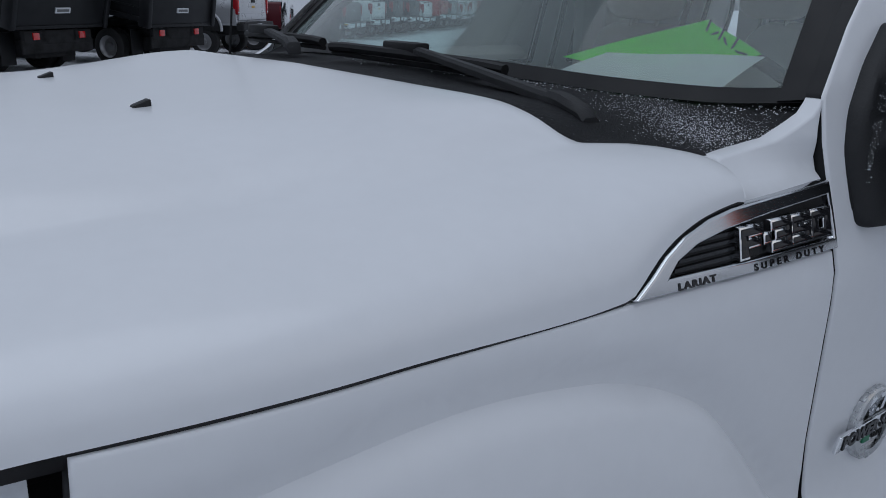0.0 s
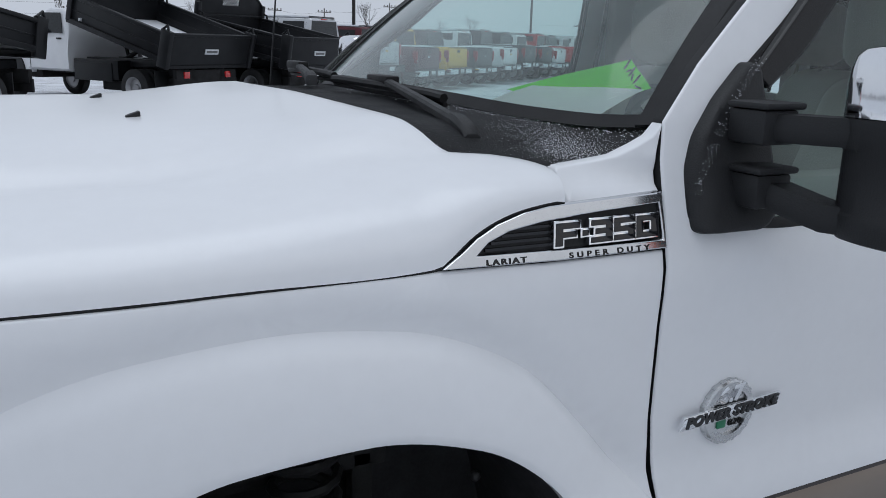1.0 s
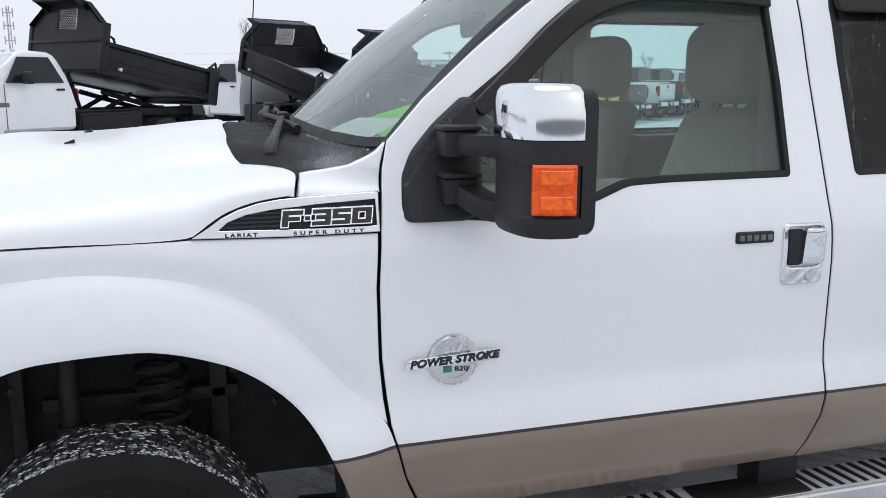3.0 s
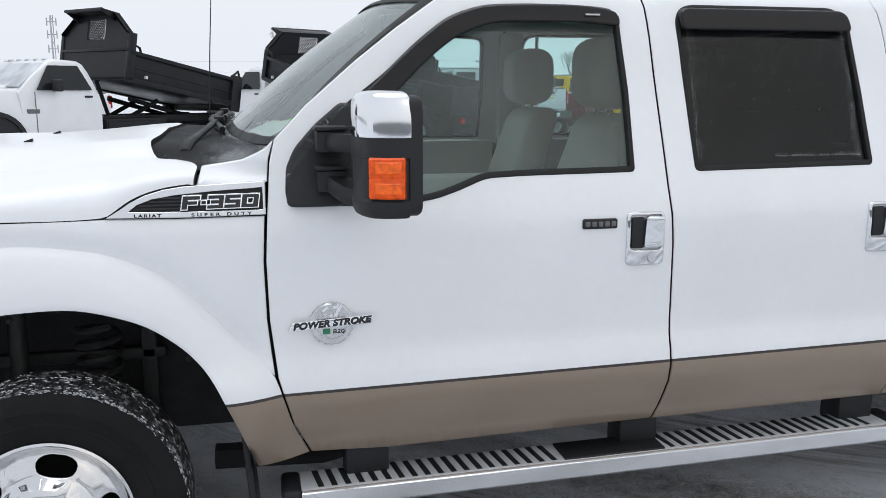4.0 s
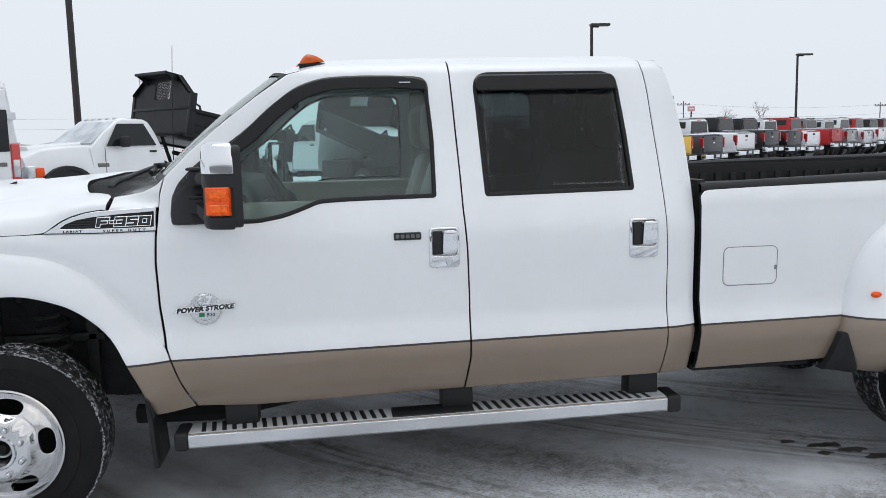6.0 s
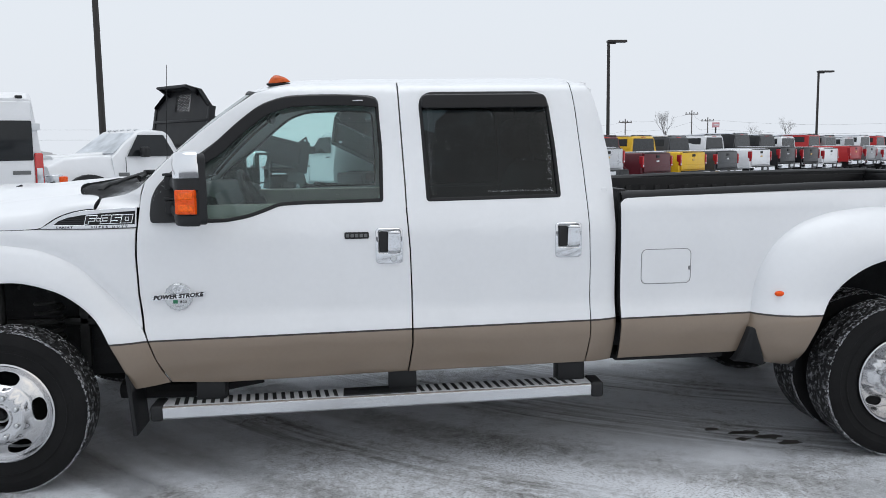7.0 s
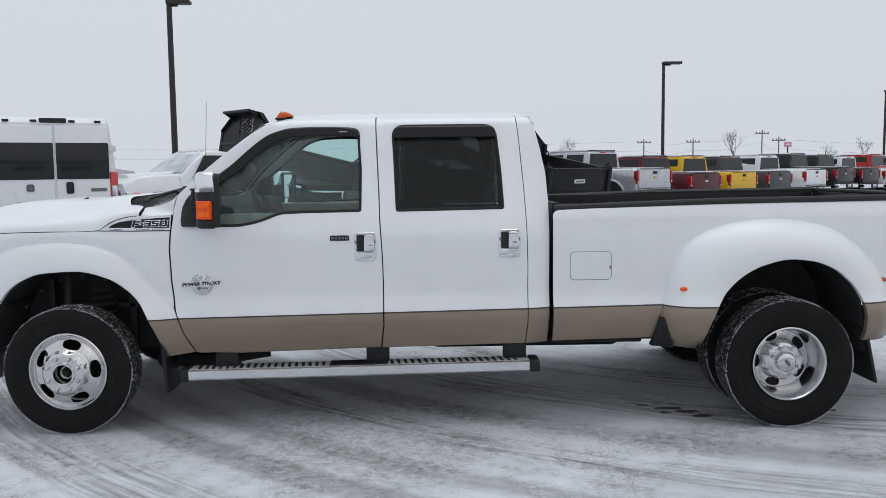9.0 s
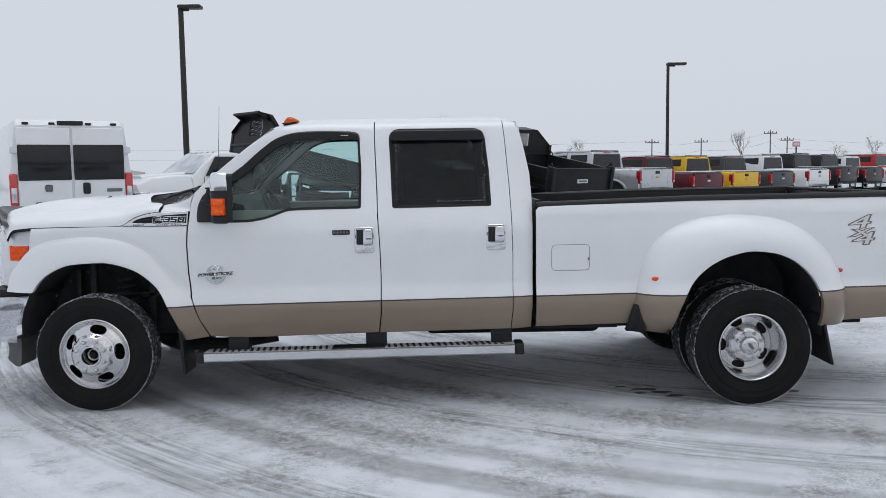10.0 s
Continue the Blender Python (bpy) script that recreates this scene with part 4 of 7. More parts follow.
dam = rounded([(-0.645, 0.47), (-0.548, 0.47), (-0.548, 0.40), (-0.556, 0.32), (-0.566, 0.276), (-0.60, 0.286), (-0.648, 0.332), (-0.632, 0.40)], 0.015)
g = loft(bm, [[(x, y, z) for x, z in dam] for y in (0.09, 0.10, WIDTH - 0.10, WIDTH - 0.09)], closed=True)
bm.faces.new(g[0])
bm.faces.new(g[-1])
bmesh.ops.recalc_face_normals(bm, faces=bm.faces)
part("air_dam", bm, DAM, truck, "grey curved air dam under the bumper")

# ---- towing mirror ----
sail = rounded([(0.700, 1.255), (0.86, 1.255), (0.90, 1.29), (0.90, 1.545), (0.87, 1.552), (0.79, 1.487), (0.728, 1.42), (0.700, 1.36)], 0.02)
MIRROR_PLAN = rounded([(0.940, -0.100), (0.925, -0.094), (0.880, -0.118), (0.868, -0.16), (0.866, -0.21), (0.874, -0.280), (0.897, -0.328), (0.935, -0.347), (0.975, -0.353), (1.001, -0.350)], 0.03, 4, {0: 0.006, 9: 0.006})
GLOW = mat("bright_amber_reflector", (0.92, 0.135, 0.006), 0.22, 0, 0.4, 90.0, coat=0.2, spec=0.35)


def mirror_shell(zs):
    cx, cy = 0.95, -0.23
    bm = bmesh.new()
    g = loft(bm, [[(cx + (x - cx) * k, cy + (y - cy) * k, z) for x, y in MIRROR_PLAN] for z, k in zs], closed=True)
    bm.faces.new(g[0])
    bm.faces.new(g[-1][::-1])
    bmesh.ops.recalc_face_normals(bm, faces=bm.faces)
    return bm


def towing_mirror(far):
    """A towing mirror: sail on the door, two flat arms, housing with a chrome cap, amber lamp and two glasses."""
    mir = panel("towing_mirror", sail, [], lambda x, z: SIDE(z) - 0.030 + 0.02 * max(0, (0.75 - x) / 0.05) ** 2, truck, BLACK, "black towing mirror with chrome cap on two arms", step=0.03, r=0.012, thick=0.035, far=far)

    def put(name, bm, material, parent, label=""):
        if far:
            for v in bm.verts:
                v.co.y = WIDTH - v.co.y
            bmesh.ops.reverse_faces(bm, faces=bm.faces)
        return part(name, bm, material, parent, label)

    put("mirror_body", mirror_shell([(1.262, 0.78), (1.266, 0.91), (1.277, 0.975), (1.296, 1.0), (1.308, 1.0), (1.313, 0.955), (1.414, 0.955), (1.419, 1.0), (1.468, 1.0)]), BLACK, mir, "black textured mirror housing")
    put("mirror_cap", mirror_shell([(1.470, 1.012), (1.52, 1.010), (1.548, 0.985), (1.567, 0.94), (1.578, 0.86), (1.5835, 0.70), (1.586, 0.45), (1.587, 0.2)]), CHROME, mir, "chrome mirror cap")
    # black rear rim of the housing, with the glasses inside it
    rim = rounded([(-0.101, 1.268), (-0.349, 1.268), (-0.350, 1.574), (-0.101, 1.574)], 0.035, 5)
    bm = bmesh.new()
    loft(bm, [[(x - 0.25 * (y + 0.350), -0.225 + (y + 0.225) * k, 1.42 + (z - 1.42) * k) for y, z in rim] for x, k in ((0.996, 1.0), (1.024, 1.0), (1.029, 0.98), (1.029, 0.94), (1.016, 0.93), (1.014, 0.2))], closed=True)
    bmesh.ops.recalc_face_normals(bm, faces=bm.faces)
    put("mirror_rim", bm, BLACK, mir)
    for z0, z1 in ((1.285, 1.352), (1.362, 1.556)):
        bm = box(bmesh.new(), 1.016, 1.021, -0.336, -0.114, z0, z1, 0.002)
        for v in bm.verts:
            v.co.x -= 0.25 * (v.co.y + 0.350)
        put("mirror_glass", bm, CHROME, mir, "mirror glass")
    bm = bmesh.new()
    rows = []
    for z in (1.316, 1.321, 1.364, 1.368, 1.372, 1.416, 1.421):
        d = 0.002 if z in (1.316, 1.421) else 0.005 if z == 1.368 else 0.007
        rows.append([(0.897, -0.318, z), (0.897 - d * 0.6, -0.329 - d * 0.8, z), (0.935 - d * 0.2, -0.347 - d, z), (0.980, -0.354 - d, z), (0.987, -0.344, z)])
    loft(bm, rows)
    bmesh.ops.recalc_face_normals(bm, faces=bm.faces)
    lens = put("mirror_lamp", bm, AMBER, mir, "amber mirror turn signal")
    for z0, z1 in ((1.328, 1.357), (1.380, 1.410)):
        bm = bmesh.new()
        loft(bm, [[(x - d * 0.3, y - d, z) for x, y in ((0.908, -0.3425), (0.938, -0.3555), (0.972, -0.3605))] for z, d in ((z0, 0.0), (z0 + 0.002, 0.002), (z1 - 0.002, 0.002), (z1, 0.0))])
        bmesh.ops.recalc_face_normals(bm, faces=bm.faces)
        put("reflector", bm, GLOW, lens, "bright amber reflector")
    for z, h, fall in ((1.443, 0.024, 0.0), (1.332, 0.024, -0.040)):
        bm = bmesh.new()
        rows = []
        for x, y, q in ((0.835, 0.02, 0.0), (0.84, -0.03, 0.1), (0.858, -0.075, 0.45), (0.885, -0.12, 0.85), (0.94, -0.17, 1.0)):
            c = z + fall * q
            rows.append([(x - 0.034, y, c - h * 0.7), (x - 0.038, y, c), (x - 0.030, y, c + h), (x + 0.026, y + 0.008, c + h), (x + 0.034, y + 0.01, c), (x + 0.030, y + 0.008, c - h), (x - 0.028, y, c - h)])
        g = loft(bm, rows, closed=True)
        bm.faces.new(g[0])
        bm.faces.new(g[-1])
        box(bm, 0.786, 0.868, -0.044, 0.04, z - 0.030, z + 0.030, 0.006)
        box(bm, 0.780, 0.876, -0.052, 0.04, z + 0.031, z + 0.043, 0.005)
        bmesh.ops.recalc_face_normals(bm, faces=bm.faces)
        put("mirror_arm", bm, BLACK, mir, "black mirror arm")


towing_mirror(False)
towing_mirror(True)

# ---- running board ----
STEPBAR = mat("satin_aluminium", (0.72, 0.73, 0.75), 0.2, 0.9, 0.05, 5.0)
STEPTOP = mat("brushed_step_top", (0.66, 0.67, 0.69), 0.4, 0.2, 0.08, 9.0)


def board(y0, sgn):
    """A step bar: polished steel section with rubber treads, end caps and three brackets."""
    rise = lambda x: 0.366 + (x - 0.72) * 0.0145
    b = thing("running_board", "", "")
    b.parent = truck
    bm = bmesh.new()
    prof = [(0.0, -0.002), (0.002, -0.050), (0.012, -0.060), (0.12, -0.060), (0.145, -0.03), (0.145, 0.006), (0.03, 0.008), (0.010, 0.006)]
    loft(bm, [[(x, y0 + sgn * p, rise(x) + q) for p, q in prof] for x in (0.715, 1.4, 2.1, 2.81)], closed=True)
    bmesh.ops.recalc_face_normals(bm, faces=bm.faces)
    bm.normal_update()
    for f in bm.faces:
        f.material_index = 1 if f.normal.z > 0.8 else 0
    part("step_bar", bm, [STEPBAR, STEPTOP], b, "satin aluminium step bar")
    for x0 in (0.76, 1.95):
        for k in range(19 if x0 < 1 else 19):
            x = x0 + k * 0.0425
            bm = box(bmesh.new(), 0, 0.019, 0.022, 0.138, 0.004, 0.0095, 0.001, 1)
            for v in bm.verts:
                v.co = Vector((x + v.co.x + (v.co.y - 0.08) * -0.12, y0 + sgn * v.co.y, rise(x) + v.co.z))
            if sgn < 0:
                bmesh.ops.reverse_faces(bm, faces=bm.faces)
            part("tread_pad", bm, BLACK, b)
    bm = box(bmesh.new(), 1.575, 1.935, 0.015, 0.14, 0.004, 0.013, 0.003)
    for v in bm.verts:
        v.co = Vector((v.co.x, y0 + sgn * v.co.y, rise(v.co.x) + v.co.z))
    if sgn < 0:
        bmesh.ops.reverse_faces(bm, faces=bm.faces)
    part("centre_pad", bm, BLACK, b, "black rubber pad")
    for x0, x1 in ((0.655, 0.716), (2.809, 2.875)):
        part("end_cap", box(bmesh.new(), x0, x1, min(y0 - sgn * 0.004, y0 + sgn * 0.15), max(y0 - sgn * 0.004, y0 + sgn * 0.15), rise(x0) - 0.066, rise(x0) + 0.014, 0.016, 3), BLACK, b)
    for x in (0.86, 1.80, 2.66):
        part("bracket", boxes((x, x + 0.14, min(y0 + sgn * 0.09, y0 + sgn * 0.20), max(y0 + sgn * 0.09, y0 + sgn * 0.20), rise(x) - 0.02, 0.56), bevel=0.01), BLACK, b)


board(0.0, 1)
board(WIDTH, -1)

# ---- wheels ----
TYRESNOW = mat("packed_tyre_snow", (0.62, 0.63, 0.66), 0.9, 0, 0.2, 30.0)


def wheel(x, y, mirror, front, snowy=True):
    """A tyre with tread blocks and a polished eight-lug wheel; y is the outer face, the axle runs along +y from it."""
    R, W = 0.389, 0.205 if front else 0.225
    w = thing("wheel", "", "")
    w.parent = truck
    bm = bmesh.new()
    prof = [(0.205, 0.050), (0.222, 0.026), (0.236, 0.012), (0.262, 0.004), (0.290, -0.003), (0.292, -0.006), (0.297, -0.006), (0.299, -0.003), (0.325, -0.004), (0.330, -0.007), (0.336, -0.006), (0.358, -0.003), (0.374, 0.002), (0.382, 0.009), (R - 0.006, 0.020), (R - 0.007, 0.034), (R - 0.008, W / 2), (R - 0.011, W - 0.034), (0.370, W - 0.016), (0.335, W), (0.26, W - 0.004), (0.222, W - 0.03)]
    lathe(bm, prof, 72)
    bmesh.ops.recalc_face_normals(bm, faces=bm.faces)
    ty = part("tyre", bm, RUBBER, w, "black all-terrain tyre")
    bm = bmesh.new()
    n = 96
    for k in range(n):
        a = k * math.tau / n
        for q, (y0, y1, sk) in enumerate(((0.010, 0.048, 0.3), (0.056, 0.098, -0.3), (0.106, 0.130, 0.0), (0.138, 0.180, 0.3), (0.188, 0.228, -0.3))):
            da = 0.42 * math.tau / n
            off = (q % 2) * 0.5 * math.tau / n
            edge = q in (0, 4)
            v = []
            for yy in (y0, y1):
                drop = 0.006 if edge and (yy < 0.02 or yy > 0.21) else 0.0
                for s in (-1, 1):
                    t = a + off + s * da + sk * (yy - (y0 + y1) / 2)
                    for r in (R - 0.02 - drop, R - drop):
                        v.append(bm.verts.new((r * math.cos(t), yy * W / 0.235, r * math.sin(t))))
            for f in ((1, 3, 7, 5), (0, 1, 5, 4), (3, 2, 6, 7), (0, 2, 3, 1), (4, 5, 7, 6)):
                bm.faces.new([v[i] for i in f])
    bmesh.ops.recalc_face_normals(bm, faces=bm.faces)
    part("tread", bm, TREADSNOW, ty, "tread blocks packed with snow", smooth=False)
    # snow packed along the outer shoulder, thicker on some stretches
    bm = bmesh.new()
    rn = random.Random(int(x * 100) + int(y * 10))
    for k in range(1500):
        a = rn.uniform(0, math.tau)
        if noise.noise((3 * math.cos(a), 3 * math.sin(a), x)) < rn.uniform(-0.6, 0.5):
            continue
        r, q, e = R - rn.uniform(0.001, 0.009), rn.choice((rn.uniform(0.003, 0.012), rn.uniform(0.003, 0.012), rn.uniform(0.004, 0.03))), rn.uniform(0.0012, 0.0040)
        c = Vector((r * math.cos(a), q, r * math.sin(a)))
        tang, out_v = Vector((-math.sin(a), 0, math.cos(a))), Vector((math.cos(a), -0.8, math.sin(a))).normalized()
        vs = [bm.verts.new(c + tang * e * 1.6), bm.verts.new(c - tang * e * 1.6), bm.verts.new(c + tang.cross(out_v) * e * 1.3), bm.verts.new(c + out_v * e)]
        for f in ((0, 1, 3), (1, 2, 3), (2, 0, 3), (0, 2, 1)):
            bm.faces.new([vs[i] for i in f])
    for k in range(450):
        a = rn.gauss(math.pi / 2, 0.55)
        q = rn.uniform(0.02, W - 0.02)
        if noise.noise((9 * a, q * 30, x)) < rn.uniform(-0.25, 0.35):
            continue
        da, e = rn.uniform(0.006, 0.026), rn.uniform(0.0010, 0.0030)
        v = [bm.verts.new((r * math.cos(t), yy, r * math.sin(t))) for t, yy, r in ((a - da, q, R + 0.0002), (a, q - e, R + 0.0002), (a + da, q + e * 0.5, R + 0.0002), (a, q + e, R + 0.0002), (a, q, R + 0.0022))]
        for i in range(4):
            bm.faces.new((v[i], v[(i + 1) % 4], v[4]))
    bmesh.ops.recalc_face_normals(bm, faces=bm.faces)
    tagged(part("packed_snow", bm, TYRESNOW, ty, "snow packed on the tyre shoulder", smooth=False), kind="stuff")
    bm = bmesh.new()
    if front:
        lathe(bm, [(0.238, 0.016), (0.236, 0.004), (0.229, 0.000), (0.222, 0.006), (0.214, 0.018), (0.208, 0.022)], 64)
        face = curve_at([(0.05, -0.060), (0.085, -0.060), (0.122, -0.058), (0.131, -0.046), (0.137, -0.024), (0.16, -0.010), (0.19, 0.004), (0.209, 0.022)])
        rr, hole_r, hub = 0.209, 0.172, -0.060
    else:
        lathe(bm, [(0.226, 0.020), (0.224, 0.004), (0.218, 0.001), (0.211, 0.008), (0.204, 0.03), (0.198, 0.090), (0.191, 0.145), (0.182, 0.172)], 64)
        face = curve_at([(0.045, 0.070), (0.104, 0.072), (0.113, 0.084), (0.120, 0.135), (0.150, 0.166), (0.182, 0.172)])
        rr, hole_r, hub = 0.182, 0.152, 0.070
    bmesh.ops.recalc_face_normals(bm, faces=bm.faces)
    rim = part("rim", bm, ALLOY, w, "polished aluminium rim")
    circ = lambda r, n: [(r * math.cos(i * math.tau / n), r * math.sin(i * math.tau / n)) for i in range(n)]
    holes = [circ(0.056 if front else 0.044, 24)]
    for k in range(5):
        a0 = radians(78 if front else 40) + k * math.tau / 5
        hole = []
        for i in range(18):
            t = i * math.tau / 18
            u, v = (0.054 if front else 0.042) * math.copysign(abs(math.cos(t)) ** 0.7, math.cos(t)), (0.028 if front else 0.024) * math.copysign(abs(math.sin(t)) ** 0.8, math.sin(t))
            a = a0 + u / hole_r
            hole.append(((hole_r + v) * math.cos(a), (hole_r + v) * math.sin(a)))
        holes.append(hole)
    panel("disc", circ(rr, 64), holes, lambda a, c: face(max(0.05, math.hypot(a, c))), rim, ALLOY, "polished wheel disc with oval holes", step=0.025, r=0.003, thick=0.014)
    bm = bmesh.new()
    if front:
        lathe(bm, [(0.052, 0.04), (0.053, -0.045), (0.058, -0.066), (0.068, -0.068), (0.075, -0.056)], 40)
    else:
        lathe(bm, [(0.0001, 0.035), (0.030, 0.036), (0.050, 0.040), (0.060, 0.050), (0.063, 0.068)], 40)
    bmesh.ops.recalc_face_normals(bm, faces=bm.faces)
    cap = part("hub", bm, ALLOY, rim, "polished hub")
    if front:
        bm = bmesh.new()
        lathe(bm, [(0.0001, -0.02), (0.018, -0.02), (0.021, 0.0), (0.032, 0.004), (0.036, 0.018), (0.050, 0.020), (0.053, 0.03)], 30)
        part("axle_end", bm, UNDER, rim)
        bm = bmesh.new()
        lathe(bm, [(0.030, 0.012), (0.031, -0.012), (0.035, -0.015), (0.039, -0.012), (0.040, 0.012)], 30)
        part("bore_ring", bm, BRUSHED, rim)
    else:
        bm = bmesh.new()
        bmesh.ops.create_uvsphere(bm, u_segments=20, v_segments=8, radius=1)
        for v in bm.verts:
            v.co = Vector((0.026 * v.co.x, 0.035 + 0.006 * v.co.y, 0.012 * v.co.z))
        moved(bm, Matrix.Rotation(radians(50), 4, "Y"))
        part("hub_emblem", bm, INTGREY, rim)
    for k in range(8):
        a = (k + 0.5) * math.tau / 8
        bm = bmesh.new()
        lathe(bm, [(0.0001, hub - 0.022), (0.007, hub - 0.021), (0.0115, hub - 0.016), (0.013, hub - 0.008), (0.013, hub + 0.004), (0.016, hub + 0.006)], 14, ((0.098 if front else 0.086) * math.cos(a), 0, (0.098 if front else 0.086) * math.sin(a)))
        bmesh.ops.recalc_face_normals(bm, faces=bm.faces)
        part("lug_nut", bm, BRUSHED, rim)
    bm = bmesh.new()
    lathe(bm, [(0.0001, 0.185), (0.20, 0.185), (0.215, 0.192), (0.22, 0.215)], 40)
    part("brake_disc", bm, UNDER, rim)
    w.matrix_world = pose(x, y, R, 0, 0, 180 if mirror else 0)
    return w


wheel(0.005, -0.06, False, True)
wheel(0.005, WIDTH + 0.06, True, True)
wheel(4.365, -0.14, False, False)
wheel(4.365, 0.222, False, False)
wheel(4.365, WIDTH + 0.14, True, False)
wheel(4.365, WIDTH - 0.222, True, False)

# ---- underbody, arch liners, mud flaps ----
LINER = mat("dirty_arch_liner", (0.042, 0.042, 0.045), 0.85, 0, 0.5, 8.0, bump=0.5, bump_scale=25, spec=0.2, stain=(0.55, 0.57, 0.6), stain_amount=-0.72, stain_scale=70.0, stain_sharp=0.04)
for (cx, cz), pts, y0 in ((F_C, F_OPEN, -0.02), (R_C, R_OPEN, -0.10)):
    for far in (0, 1):
        bm = bmesh.new()
        ext = [(pts[0][0], 0.50)] + pts + [(pts[-1][0], 0.45)]
        rows = []
        for y in (y0, 0.25, 0.50):
            k = 1.03
            rows.append([(cx + (x - cx) * k, (WIDTH - y) if far else y, cz + (z - cz) * k) for x, z in ext])
        loft(bm, rows)
        rows2 = [[(x, (WIDTH - 0.5) if far else 0.5, z) for x, _, z in rows[2]], [(x, (WIDTH - 0.5) if far else 0.5, 0.42) for x, _, z in rows[2]]]
        loft(bm, rows2)
        part("wheel_arch_liner", bm, LINER, truck, "black dirty wheel arch liner")
SPRING = mat("dusty_suspension_steel", (0.038, 0.038, 0.038), 0.6, 0.3, 0.4, 20.0, bump=0.3, bump_scale=60)
for far in (0, 1):
    f = lambda y: WIDTH - y if far else y
    bm = bmesh.new()
    tube(bm, [(0.10 + 0.065 * math.cos(k * 0.52), f(0.36 + 0.065 * math.sin(k * 0.52)), 0.50 + 0.0042 * k) for k in range(84)], 0.011, 6)
    part("coil_spring", bm, SPRING, truck, "dusty steel coil spring")
    bm = bmesh.new()
    tube(bm, [(-0.12, f(0.30), 0.45), (-0.14, f(0.36), 0.95)], 0.028, 10)
    tube(bm, [(-0.115, f(0.30), 0.42), (-0.13, f(0.33), 0.70)], 0.038, 10)
    part("shock_absorber", bm, SPRING, truck, "dusty shock absorber")
    ya, yb = sorted((f(0.42), f(0.46)))
    for r in ((-0.22, 0.30, ya, yb, 0.70, 0.74), (0.22, 0.27, ya, yb, 0.48, 0.92), (-0.30, -0.26, ya, yb, 0.50, 0.90)):
        part("inner_bracket", boxes(r, bevel=0.008), SPRING, truck)
    for k in range(7):
        a = radians(40 + 17 * k)
        bm = bmesh.new()
        bmesh.ops.create_uvsphere(bm, u_segments=8, v_segments=6, radius=0.011, matrix=Matrix.Translation((F_C[0] + 0.47 * math.cos(a), f(0.20), F_C[1] + 0.50 * math.sin(a))))
        part("liner_clip", bm, SPRING, truck)
bm = boxes((-0.6, 5.4, 0.52, 0.60, 0.42, 0.60), (-0.6, 5.4, WIDTH - 0.60, WIDTH - 0.52, 0.42, 0.60), bevel=0.01)
for x in (-0.4, 0.7, 1.6, 2.6, 3.4, 5.0):
    box(bm, x, x + 0.08, 0.55, WIDTH - 0.55, 0.46, 0.56)
part("chassis_frame", bm, UNDER, truck, "dirty black chassis frame")
bm = bmesh.new()
tube(bm, [(0.02, 0.3, 0.40), (0.02, WIDTH - 0.3, 0.40)], 0.05, 12)
tube(bm, [(4.38, 0.3, 0.40), (4.38, WIDTH - 0.3, 0.40)], 0.06, 12)
part("axle", bm, UNDER, truck)
bm = bmesh.new()
bmesh.ops.create_uvsphere(bm, u_segments=20, v_segments=12, radius=0.17)
moved(bm, Matrix.Translation((4.38, MID, 0.40)))
part("differential", bm, UNDER, truck)
part("fuel_tank", box(bmesh.new(), 2.2, 3.5, 0.60, 1.1, 0.36, 0.60, 0.05, 3), UNDER, truck)
bm = bmesh.new()
tube(bm, [(0.9, 1.3, 0.42), (2.4, 1.3, 0.42), (3.6, 1.4, 0.44)], 0.05, 10)
part("exhaust_pipe", bm, UNDER, truck)
for y, s in ((0.06, 1), (WIDTH - 0.06, -1)):
    part("frame_tube", tube(bmesh.new(), [(0.45, y + s * 0.25, 0.38), (0.80, y + s * 0.22, 0.38), (1.15, y + s * 0.3, 0.42)], 0.045, 8), UNDER, truck)
for x, y0, y1, z0, lean in ((0.548, 0.015, 0.26, 0.225, 0.03), (0.548, WIDTH - 0.26, WIDTH - 0.015, 0.225, 0.03), (4.83, -0.11, 0.42, 0.255, 0.085), (4.83, WIDTH - 0.42, WIDTH + 0.11, 0.255, 0.085)):
    bm = box(bmesh.new(), x - 0.01, x + 0.012, y0, y1, z0, 0.60, 0.008)
    for v in bm.verts:
        v.co.x += lean * (0.62 - v.co.z) / 0.4
    part("mud_flap", bm, BLACK, truck, "black rubber mud flap")
guard = rounded([(3.565, 0.472), (3.690, 0.470), (3.668, 0.53), (3.640, 0.62), (3.628, 0.672), (3.606, 0.672), (3.585, 0.58)], 0.02)
for far in (False, True):
    panel("stone_guard", guard, [], lambda x, z: min(bed_y(x, z), rear_fender_y(max(x, 3.62), max(z, 0.53))) - 0.006 + 0.06 * max(0, (0.53 - z) / 0.06) ** 2, truck, BLACK, "black stone guard ahead of the rear fender", step=0.03, r=0.006, thick=0.05, far=far)
for r in ((2.95, 3.52, 0.07, 0.30, 0.495, 0.525), (0.78, 2.93, 0.26, 0.42, 0.47, 0.52)):
    part("under_sill", boxes(r, bevel=0.01), UNDER, truck)
    part("under_sill", boxes((r[0], r[1], WIDTH - r[3], WIDTH - r[2], r[4], r[5]), bevel=0.01), UNDER, truck)
part("hitch", boxes((5.2, 5.6, MID - 0.06, MID + 0.06, 0.42, 0.54), bevel=0.01), UNDER, truck)

